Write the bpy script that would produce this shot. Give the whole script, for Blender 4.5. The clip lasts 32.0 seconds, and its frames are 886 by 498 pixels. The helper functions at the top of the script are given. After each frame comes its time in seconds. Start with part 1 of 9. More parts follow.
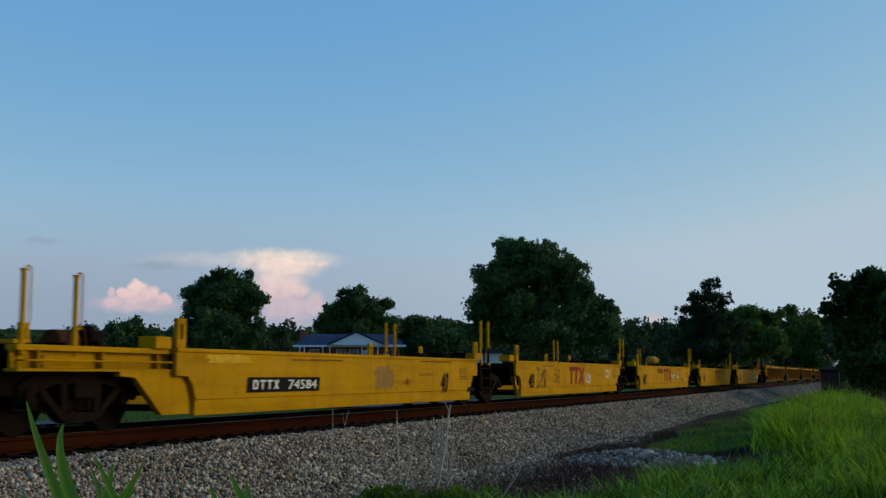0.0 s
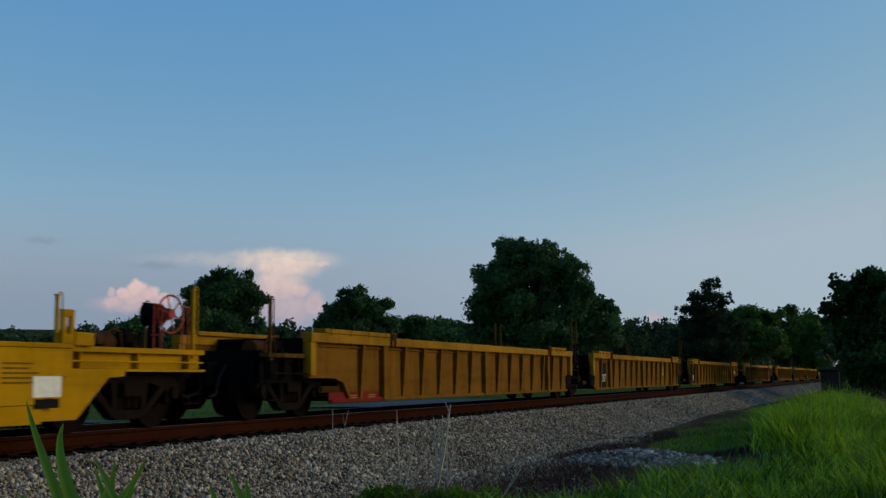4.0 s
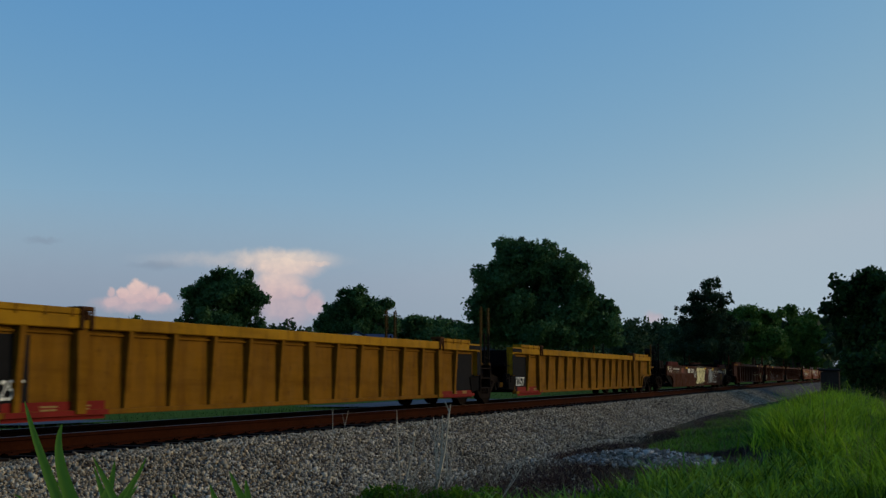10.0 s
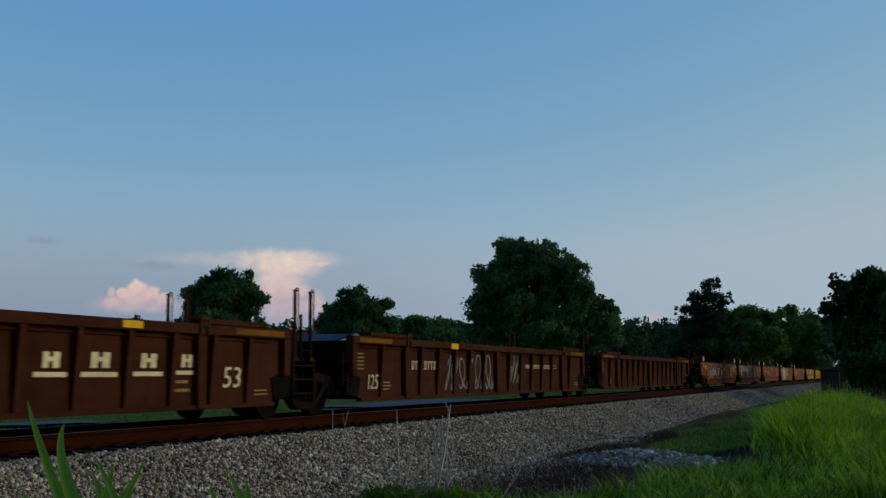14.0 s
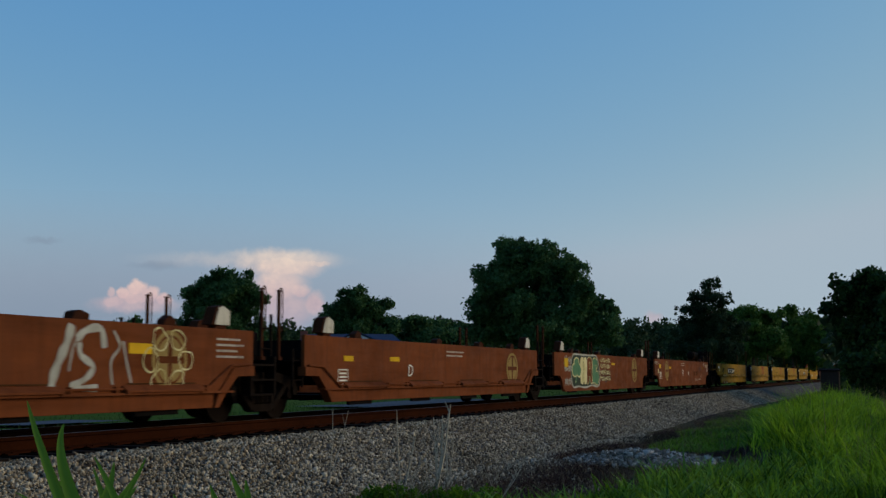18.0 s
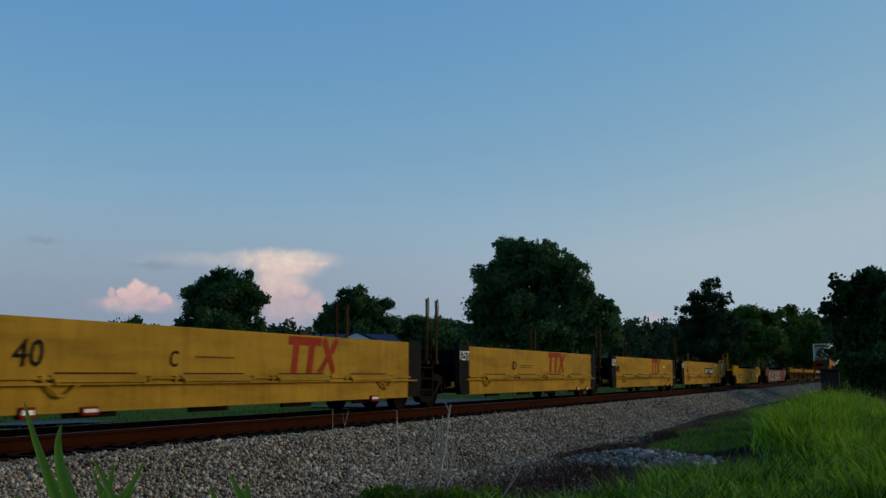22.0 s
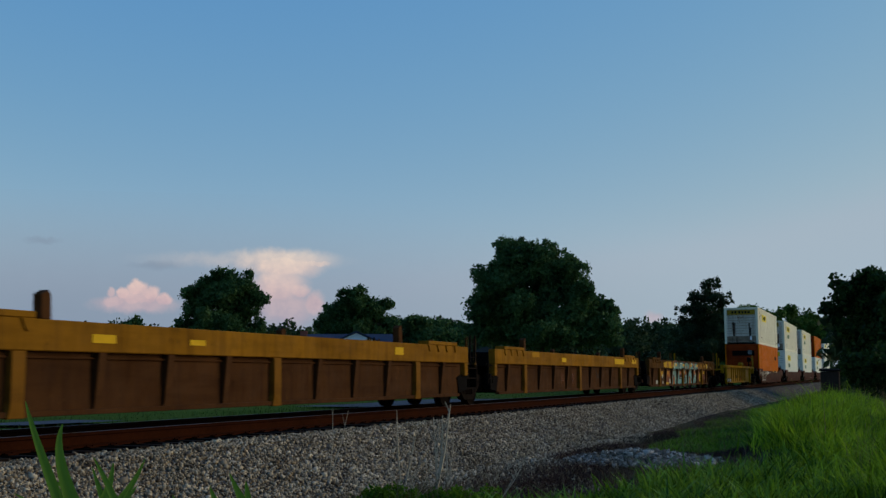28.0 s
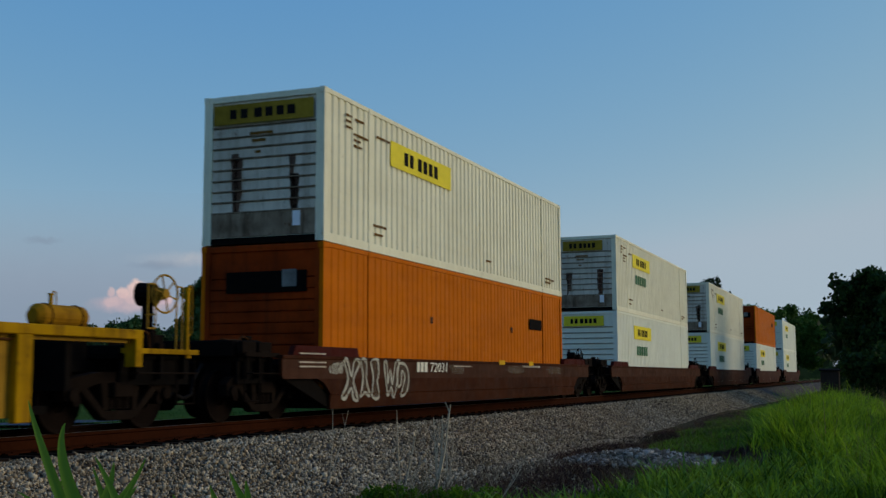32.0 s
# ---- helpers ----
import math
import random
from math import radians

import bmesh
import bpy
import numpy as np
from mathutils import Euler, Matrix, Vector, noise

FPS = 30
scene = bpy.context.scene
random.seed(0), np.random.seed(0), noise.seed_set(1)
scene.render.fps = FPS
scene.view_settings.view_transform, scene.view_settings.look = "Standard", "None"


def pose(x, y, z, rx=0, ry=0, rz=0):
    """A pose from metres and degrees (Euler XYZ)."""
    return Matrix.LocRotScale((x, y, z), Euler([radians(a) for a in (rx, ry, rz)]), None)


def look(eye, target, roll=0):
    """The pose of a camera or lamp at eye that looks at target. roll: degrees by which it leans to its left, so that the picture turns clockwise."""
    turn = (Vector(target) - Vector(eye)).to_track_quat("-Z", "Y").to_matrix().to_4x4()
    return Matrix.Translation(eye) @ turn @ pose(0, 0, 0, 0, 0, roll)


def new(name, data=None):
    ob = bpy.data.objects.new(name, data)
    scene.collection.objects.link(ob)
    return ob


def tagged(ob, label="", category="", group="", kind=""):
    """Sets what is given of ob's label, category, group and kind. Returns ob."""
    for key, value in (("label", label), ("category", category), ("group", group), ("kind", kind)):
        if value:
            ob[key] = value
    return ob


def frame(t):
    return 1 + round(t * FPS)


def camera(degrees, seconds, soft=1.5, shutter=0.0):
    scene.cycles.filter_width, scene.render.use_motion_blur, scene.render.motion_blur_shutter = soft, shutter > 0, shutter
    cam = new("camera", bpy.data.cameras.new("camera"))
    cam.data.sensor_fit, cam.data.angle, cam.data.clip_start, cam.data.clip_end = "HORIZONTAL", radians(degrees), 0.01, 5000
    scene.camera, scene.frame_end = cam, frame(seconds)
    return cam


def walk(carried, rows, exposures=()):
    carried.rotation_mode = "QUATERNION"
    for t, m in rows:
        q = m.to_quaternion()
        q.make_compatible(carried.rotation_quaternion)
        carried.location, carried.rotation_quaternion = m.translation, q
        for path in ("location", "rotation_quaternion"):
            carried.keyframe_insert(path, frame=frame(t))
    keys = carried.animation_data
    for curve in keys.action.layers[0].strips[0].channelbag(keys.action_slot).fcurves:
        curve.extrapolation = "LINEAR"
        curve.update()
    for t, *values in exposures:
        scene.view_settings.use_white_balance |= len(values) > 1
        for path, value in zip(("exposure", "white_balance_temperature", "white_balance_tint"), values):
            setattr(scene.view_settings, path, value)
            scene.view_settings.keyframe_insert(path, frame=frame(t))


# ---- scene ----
# The track runs along x; y points away from the camera; z = 0 is the top of the rails.
EYE = Vector((0.0, -10.82, 0.72))
YAW, TILT = radians(21.42), radians(6.43)
cam = camera(42.75, 32.0, soft=1.4, shutter=0.12)
AIM = EYE + Vector((math.cos(YAW) * math.cos(TILT), math.sin(YAW) * math.cos(TILT), math.sin(TILT)))
walk(cam, [(0.0, look(EYE, AIM, -0.2)), (32.0, look(EYE, AIM, -0.2))], [(0.0, 0.25), (0.6, 0.0), (32.0, 0.0)])

# ---- light ----
SUN_AZ, SUN_EL = radians(-60.0), radians(15.0)   # from +x; low behind the camera
world = bpy.data.worlds.new("world")
scene.world = world
world.use_nodes = True
wn, wl = world.node_tree.nodes, world.node_tree.links
sky = wn.new("ShaderNodeTexSky")
sky.sky_type, sky.sun_disc = "NISHITA", False
sky.sun_elevation, sky.sun_rotation = SUN_EL, radians(90.0) - SUN_AZ
sky.air_density, sky.dust_density, sky.ozone_density = 1.0, 0.7, 2.4
# evening haze: red gathers towards the horizon, blue stays even over the dome
split, join = wn.new("ShaderNodeSeparateColor"), wn.new("ShaderNodeCombineColor")
wl.new(sky.outputs[0], split.inputs[0])
for k, (power, gain, most) in enumerate(((1.20, 0.1050, 3.7), (0.61, 0.1990, 4.6), (0.05, 0.501, 9.0))):
    pw, gn = wn.new("ShaderNodeMath"), wn.new("ShaderNodeMath")
    pw.operation, gn.operation = "POWER", "MULTIPLY"
    pw.inputs[1].default_value, gn.inputs[1].default_value = power, gain * 10.0
    wl.new(split.outputs[k], pw.inputs[0])
    wl.new(pw.outputs[0], gn.inputs[0])
    haze = wn.new("ShaderNodeMath")
    haze.operation = "SMOOTH_MIN"
    haze.inputs[1].default_value, haze.inputs[2].default_value = most, 0.4
    wl.new(gn.outputs[0], haze.inputs[0])
    wl.new(haze.outputs[0], join.inputs[k])
wl.new(join.outputs[0], wn["Background"].inputs[0])
wn["Background"].inputs[1].default_value = 0.1
sun = new("sun", bpy.data.lights.new("sun", "SUN"))
sun.data.energy, sun.data.angle, sun.data.color = 1.54, radians(28.0), (1.0, 0.86, 0.58)
sun_dir = Vector((math.cos(SUN_AZ) * math.cos(SUN_EL), math.sin(SUN_AZ) * math.cos(SUN_EL), math.sin(SUN_EL)))
sun.matrix_world = look(sun_dir * 50, (0, 0, 0))


# ---- materials ----
def mat_new(name):
    m = bpy.data.materials.new(name)
    m.use_nodes = True
    nt = m.node_tree
    return m, nt, nt.nodes["Principled BSDF"]


def noise_node(nt, scale, detail=4.0, rough=0.55, stretch=(1, 1, 1), seed=0.0):
    co = nt.nodes.new("ShaderNodeTexCoord")
    mp = nt.nodes.new("ShaderNodeMapping")
    mp.inputs["Scale"].default_value = stretch
    mp.inputs["Location"].default_value = (seed, seed * 0.7, seed * 1.3)
    nz = nt.nodes.new("ShaderNodeTexNoise")
    nz.inputs["Scale"].default_value, nz.inputs["Detail"].default_value, nz.inputs["Roughness"].default_value = scale, detail, rough
    nt.links.new(co.outputs["Object"], mp.inputs[0])
    nt.links.new(mp.outputs[0], nz.inputs["Vector"])
    return nz.outputs["Fac"]


def ramp(nt, fac, stops):
    r = nt.nodes.new("ShaderNodeValToRGB")
    els = r.color_ramp.elements
    while len(els) < len(stops):
        els.new(0.5)
    for e, (p, c) in zip(els, stops):
        e.position, e.color = p, (*c, 1.0)
    nt.links.new(fac, r.inputs[0])
    return r.outputs[0]


def mix(nt, fac, a, b, kind="MIX"):
    m = nt.nodes.new("ShaderNodeMix")
    m.data_type, m.blend_type = "RGBA", kind
    for sock, v in ((m.inputs[0], fac), (m.inputs[6], a), (m.inputs[7], b)):
        if isinstance(v, (int, float)):
            sock.default_value = v
        elif isinstance(v, tuple):
            sock.default_value = (*v, 1.0)
        else:
            nt.links.new(v, sock)
    return m.outputs[2]


def bump(nt, bsdf, height, strength, dist):
    b = nt.nodes.new("ShaderNodeBump")
    b.inputs["Strength"].default_value, b.inputs["Distance"].default_value = strength, dist
    nt.links.new(height, b.inputs["Height"])
    nt.links.new(b.outputs[0], bsdf.inputs["Normal"])


def paint(name, base, dirt, rust=(0.09, 0.035, 0.015), amount=0.5, rough=0.55, seed=0.0, scuffs=1.0):
    """Weathered paint: broad fading, streaks that run down, fine specks of rust."""
    m, nt, bs = mat_new(name)
    fade = ramp(nt, noise_node(nt, 0.45, 5, 0.6, (1, 1, 1.6), seed), [(0.35, (0, 0, 0)), (0.7, (1, 1, 1))])
    c = mix(nt, fade, base, tuple(min(1, 0.72 * b + 0.28 * d) for b, d in zip(base, dirt)))
    streak = ramp(nt, noise_node(nt, 2.2, 6, 0.65, (2.2, 2.2, 0.16), seed + 3), [(0.48, (0, 0, 0)), (0.72, (amount,) * 3)])
    c = mix(nt, streak, c, dirt)
    fine = ramp(nt, noise_node(nt, 5.0, 6, 0.65, (1.4, 1.4, 0.5), seed + 6), [(0.50, (0, 0, 0)), (0.78, (amount * 0.7,) * 3)])
    c = mix(nt, fine, c, tuple(d * 0.8 for d in dirt))
    scuff = ramp(nt, noise_node(nt, 1.3, 6, 0.65, (0.30, 1, 2.4), seed + 12), [(0.30, (0.70, 0.68, 0.66)), (0.5, (1, 1, 1)), (0.70, (1.16, 1.14, 1.10))])
    c = mix(nt, scuffs, c, scuff, "MULTIPLY")
    patchy = ramp(nt, noise_node(nt, 0.9, 3, 0.5, (1, 1, 1), seed + 15), [(0.34, (0.74, 0.72, 0.70)), (0.5, (1, 1, 1)), (0.68, (1.10, 1.10, 1.10))])
    c = mix(nt, amount * scuffs, c, patchy, "MULTIPLY")
    speck = ramp(nt, noise_node(nt, 6.0, 8, 0.7, (1, 1, 0.6), seed + 9), [(0.60, (0, 0, 0)), (0.70, (amount,) * 3)])
    c = mix(nt, speck, c, rust)
    nt.links.new(c, bs.inputs["Base Color"])
    r = ramp(nt, noise_node(nt, 3.0, 4, 0.6, (1, 1, 1), seed + 5), [(0.3, (rough - 0.12,) * 3), (0.7, (min(1, rough + 0.2),) * 3)])
    nt.links.new(r, bs.inputs["Roughness"])
    bs.inputs["Specular IOR Level"].default_value = 0.03
    bump(nt, bs, noise_node(nt, 1.6, 3, 0.5, (1, 1, 1), seed + 1), 0.25, 0.03)
    return m


def plain(name, col, rough=0.6, metal=0.0, vary=0.25, scale=8.0, bump_s=0.2, bump_d=0.01):
    m, nt, bs = mat_new(name)
    lo, hi = tuple(c * (1 - vary) for c in col), tuple(min(1, c * (1 + vary)) for c in col)
    nz = noise_node(nt, scale, 6, 0.6)
    big = noise_node(nt, scale * 0.12, 3, 0.5, (1, 1, 1), 4.0)
    c = mix(nt, 0.5, ramp(nt, nz, [(0.3, lo), (0.7, hi)]), ramp(nt, big, [(0.3, lo), (0.7, hi)]))
    nt.links.new(c, bs.inputs["Base Color"])
    bs.inputs["Roughness"].default_value, bs.inputs["Metallic"].default_value = rough, metal
    bs.inputs["Specular IOR Level"].default_value = 0.5 if rough < 0.4 else 0.03
    bump(nt, bs, nz, bump_s, bump_d)
    return m


M = {}
M["yellow"] = paint("yellow_paint", (0.41, 0.205, 0.001), (0.20, 0.085, 0.004), amount=0.35, rough=0.6, seed=1)
M["yellow2"] = paint("old_yellow_paint", (0.328, 0.178, 0.018), (0.16, 0.080, 0.012), amount=0.4, rough=0.65, seed=2)
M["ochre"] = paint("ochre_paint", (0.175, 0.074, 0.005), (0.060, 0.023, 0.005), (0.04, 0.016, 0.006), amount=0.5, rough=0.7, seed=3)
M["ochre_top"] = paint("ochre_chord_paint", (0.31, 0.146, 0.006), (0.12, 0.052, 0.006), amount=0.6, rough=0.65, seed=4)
M["endgrime"] = paint("grimy_yellow_end_paint", (0.125, 0.060, 0.008), (0.022, 0.011, 0.005), (0.02, 0.01, 0.006), amount=0.95, rough=0.75, seed=16)
M["brownfade"] = paint("faded_brown_paint", (0.058, 0.024, 0.014), (0.030, 0.012, 0.007), (0.025, 0.01, 0.006), amount=0.55, rough=0.7, seed=17)
M["wornyellow"] = paint("worn_stained_yellow_paint", (0.38, 0.20, 0.002), (0.10, 0.042, 0.005), (0.05, 0.018, 0.006), amount=0.75, rough=0.65, seed=18)
M["majorrib"] = paint("yellow_brown_rib_paint", (0.18, 0.076, 0.008), (0.08, 0.034, 0.008), amount=0.6, rough=0.7, seed=14)
M["rustchord"] = paint("rusty_yellow_chord_paint", (0.245, 0.106, 0.007), (0.105, 0.042, 0.006), (0.05, 0.018, 0.006), amount=0.7, rough=0.7, seed=22)
M["majorlight"] = paint("fresh_yellow_touch_up", (0.36, 0.17, 0.010), (0.22, 0.10, 0.010), amount=0.4, rough=0.65, seed=25)
M["dirtychord"] = paint("rust_stained_chord_paint", (0.085, 0.036, 0.006), (0.030, 0.014, 0.005), (0.04, 0.015, 0.006), amount=0.9, rough=0.75, seed=24)
M["ochredark"] = paint("brown_stained_ochre_paint", (0.094, 0.036, 0.004), (0.034, 0.013, 0.004), (0.03, 0.011, 0.005), amount=0.7, rough=0.7, seed=19)
M["postmat"] = paint("sooty_yellow_post_paint", (0.075, 0.038, 0.008), (0.018, 0.011, 0.007), (0.015, 0.009, 0.006), amount=0.8, rough=0.7, seed=20)
M["plumred"] = paint("dark_red_guide_paint", (0.060, 0.0085, 0.006), (0.022, 0.006, 0.004), amount=0.6, rough=0.6, seed=21)
M["brown"] = paint("brown_paint", (0.047, 0.0132, 0.0046), (0.022, 0.0075, 0.004), (0.018, 0.007, 0.005), amount=0.6, rough=0.65, seed=5)
M["redbrown"] = paint("red_brown_paint", (0.158, 0.043, 0.0135), (0.066, 0.021, 0.009), amount=0.5, rough=0.65, seed=6)
M["rust"] = paint("rusty_brown_steel", (0.066, 0.0265, 0.0088), (0.027, 0.0115, 0.0055), (0.095, 0.038, 0.010), amount=0.7, rough=0.75, seed=7)
M["maroon"] = paint("faded_maroon_paint", (0.12, 0.040, 0.020), (0.055, 0.022, 0.014), (0.20, 0.09, 0.055), amount=0.8, rough=0.7, seed=8)
M["orange"] = paint("orange_paint", (0.52, 0.128, 0.001), (0.27, 0.060, 0.003), amount=0.32, rough=0.55, seed=9, scuffs=0.35)
M["white"] = paint("white_container_paint", (0.79, 0.75, 0.565), (0.50, 0.44, 0.29), (0.16, 0.09, 0.05), amount=0.28, rough=0.55, seed=10, scuffs=0.12)
M["white2"] = paint("cool_white_container_paint", (0.77, 0.77, 0.63), (0.54, 0.52, 0.41), (0.3, 0.24, 0.18), amount=0.16, rough=0.55, seed=11, scuffs=0.10)
# end paints: real grime, plus the shade of the unlit ends in the colour
M["whitegrimeshade"] = paint("grimy_shaded_cream_paint", (0.60, 0.55, 0.45), (0.20, 0.15, 0.10), amount=0.55, rough=0.7, seed=12, scuffs=0.5)
M["orangegrimeshade"] = paint("grimy_shaded_orange_paint", (0.25, 0.032, 0.004), (0.10, 0.018, 0.005), amount=0.8, rough=0.7, seed=13)
# real rust on kick plates; also the shadow tone of the end folds
M["rustfoldshade"] = paint("rust_and_fold_shadow_cream_paint", (0.30, 0.23, 0.16), (0.07, 0.040, 0.022), amount=0.95, rough=0.75, seed=15)
M["faintprint"] = plain("faded_brown_print", (0.13, 0.062, 0.012), 0.7, 0, 0.3, 9, 0.0)
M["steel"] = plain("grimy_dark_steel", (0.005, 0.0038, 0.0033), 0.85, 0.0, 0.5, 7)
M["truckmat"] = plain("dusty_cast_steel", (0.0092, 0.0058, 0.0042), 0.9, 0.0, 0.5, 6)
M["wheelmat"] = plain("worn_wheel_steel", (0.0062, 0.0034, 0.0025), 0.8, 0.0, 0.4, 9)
M["black"] = plain("black_paint", (0.010, 0.009, 0.009), 0.8, 0, 0.4, 6)
M["letter"] = plain("white_lettering", (0.70, 0.66, 0.55), 0.6, 0, 0.3, 9, 0.0)
M["print"] = plain("worn_white_print", (0.40, 0.34, 0.27), 0.7, 0, 0.5, 14, 0.0)
M["cream"] = plain("cream_lettering", (0.55, 0.47, 0.26), 0.6, 0, 0.35, 9, 0.0)
M["signyellow"] = plain("yellow_label", (0.58, 0.33, 0.012), 0.5, 0, 0.2, 9, 0.0)
M["jyellow"] = plain("container_sign_yellow", (0.72, 0.58, 0.04), 0.5, 0, 0.15, 5, 0.0)
M["red"] = plain("red_lettering", (0.22, 0.026, 0.009), 0.6, 0, 0.35, 6, 0.0)
M["redpatch"] = plain("red_patch", (0.15, 0.013, 0.009), 0.6, 0, 0.3, 4, 0.0)
M["railrust"] = plain("rusty_rail", (0.026, 0.0062, 0.0016), 0.85, 0.0, 0.35, 14, 0.3)
M["railtop"] = plain("polished_rail_head", (0.16, 0.14, 0.125), 0.5, 0.6, 0.3, 6)
# darker copy of the rail rust, with the train's shade in it
M["railshade"] = plain("shaded_rail", (0.011, 0.0045, 0.0028), 0.9, 0.0, 0.35, 14, 0.3)
M["tie"] = plain("creosoted_tie_wood", (0.014, 0.010, 0.008), 0.9, 0, 0.45, 9, 0.5, 0.02)
M["roof"] = plain("dark_blue_grey_shingles", (0.045, 0.055, 0.085), 0.8, 0, 0.3, 6, 0.4, 0.02)
M["brick"] = plain("red_brick_wall", (0.24, 0.085, 0.06), 0.85, 0, 0.3, 5, 0.4, 0.02)
M["trim"] = plain("white_trim_paint", (0.75, 0.76, 0.78), 0.6, 0, 0.08, 3)
M["glass"] = plain("dark_window_glass", (0.03, 0.035, 0.045), 0.08, 0, 0.1, 2, 0.0)
M["bark"] = plain("tree_bark", (0.085, 0.062, 0.045), 0.95, 0, 0.4, 5, 0.6, 0.05)
M["lane"] = plain("pale_concrete_lane", (0.075, 0.08, 0.09), 0.9, 0, 0.3, 1.2, 0.3)
M["dull"] = plain("faded_tan_lettering", (0.25, 0.165, 0.055), 0.7, 0, 0.3, 6, 0.0)
M["neon"] = plain("fluorescent_yellow_label", (0.60, 0.70, 0.03), 0.6, 0, 0.15, 6, 0.0)
M["redwheel"] = plain("red_painted_steel", (0.30, 0.05, 0.03), 0.6, 0, 0.35, 6)
M["cabinet"] = plain("dark_brown_cabinet_steel", (0.035, 0.024, 0.02), 0.7, 0, 0.3, 3)
M["mustardsign"] = plain("dark_yellow_sign", (0.26, 0.17, 0.02), 0.7, 0, 0.4, 4, 0.0)
M["drystalk"] = plain("dry_straw_stalk", (0.44, 0.36, 0.25), 0.9, 0, 0.3, 20)


def spray(name, cols, cover=0.9, scale=2.2):
    """Spray paint: tones blend over a hand's width, and the old paint shows through where it wore off."""
    m, nt, bs = mat_new(name)
    k = max(1, len(cols) - 1)
    c = ramp(nt, noise_node(nt, scale, 4, 0.55, (1, 1, 1), len(name)), [(0.32 + 0.36 * i / k, col) for i, col in enumerate(cols)])
    nt.links.new(c, bs.inputs["Base Color"])
    bs.inputs["Roughness"].default_value, bs.inputs["Specular IOR Level"].default_value = 0.7, 0.1
    gone = nt.nodes.new("ShaderNodeBsdfTransparent")
    ms = nt.nodes.new("ShaderNodeMixShader")
    lo = 0.5 - 0.32 * cover
    worn = ramp(nt, noise_node(nt, 7.0, 7, 0.7, (1, 1, 0.6), 3.0), [(lo - 0.12, (cover * 0.35,) * 3), (lo + 0.16, (min(1.0, cover * 1.08),) * 3)])
    nt.links.new(worn, ms.inputs[0])
    nt.links.new(gone.outputs[0], ms.inputs[1])
    nt.links.new(bs.outputs[0], ms.inputs[2])
    nt.links.new(ms.outputs[0], nt.nodes["Material Output"].inputs[0])
    return m


M["ggreen"] = spray("green_spray_paint", [(0.05, 0.12, 0.055), (0.065, 0.165, 0.08), (0.10, 0.19, 0.09)], 0.97)
M["gcream"] = spray("cream_spray_paint", [(0.40, 0.34, 0.13), (0.58, 0.50, 0.24), (0.66, 0.58, 0.33)], 0.96)
M["gcrest"] = spray("faded_cream_crest", [(0.20, 0.13, 0.04), (0.34, 0.26, 0.11)], 0.8, 5)
M["gwhite"] = spray("white_spray_paint", [(0.30, 0.28, 0.23), (0.46, 0.44, 0.37)], 0.85, 4)
M["gteal"] = spray("teal_spray_paint", [(0.045, 0.12, 0.125), (0.10, 0.20, 0.18), (0.27, 0.34, 0.27)], 0.93, 2.2)
M["gteal2"] = spray("blue_green_spray_paint", [(0.03, 0.09, 0.12), (0.09, 0.23, 0.23), (0.20, 0.30, 0.26)], 0.97, 1.6)
M["gbeige"] = spray("faded_beige_spray_paint", [(0.17, 0.14, 0.10), (0.30, 0.275, 0.205), (0.36, 0.34, 0.26)], 0.9, 2.5)
M["gfaint"] = spray("worn_grey_spray_paint", [(0.12, 0.09, 0.065), (0.24, 0.20, 0.155)], 0.34, 3)
M["ggrey"] = spray("grey_spray_paint", [(0.11, 0.11, 0.10), (0.24, 0.245, 0.225)], 0.9, 3)
M["gdark"] = spray("black_green_spray_paint", [(0.012, 0.020, 0.012), (0.03, 0.045, 0.025)], 0.95, 3)
M["ruststain"] = spray("rust_run", [(0.030, 0.012, 0.008), (0.085, 0.032, 0.018), (0.13, 0.06, 0.035)], 0.72, 5)
M["violet"] = spray("lilac_spray_paint", [(0.12, 0.10, 0.16), (0.20, 0.17, 0.27)], 0.55, 4)
M["gredfaint"] = spray("faded_red_brush_marks", [(0.11, 0.02, 0.008), (0.17, 0.035, 0.012)], 0.6, 5)
M["gorange"] = spray("orange_spray_paint", [(0.17, 0.04, 0.010), (0.34, 0.11, 0.022), (0.38, 0.19, 0.05)], 0.88, 3)
M["faintred"] = spray("ghost_of_old_spray_paint", [(0.10, 0.030, 0.012), (0.15, 0.055, 0.025)], 0.5, 4)
M["gmaroon"] = spray("maroon_spray_paint", [(0.07, 0.018, 0.014), (0.16, 0.05, 0.03), (0.22, 0.09, 0.03)], 0.8, 2)
M["gochre"] = spray("dirty_ochre_spray_paint", [(0.12, 0.045, 0.006), (0.22, 0.095, 0.008), (0.30, 0.16, 0.012)], 0.62, 3)
M["gyellow"] = spray("yellow_spray_paint", [(0.33, 0.14, 0.012), (0.55, 0.31, 0.012), (0.60, 0.42, 0.03)], 0.8, 2.6)
M["ginkline"] = spray("black_spray_line", [(0.008, 0.007, 0.007), (0.02, 0.016, 0.014)], 0.93, 4)


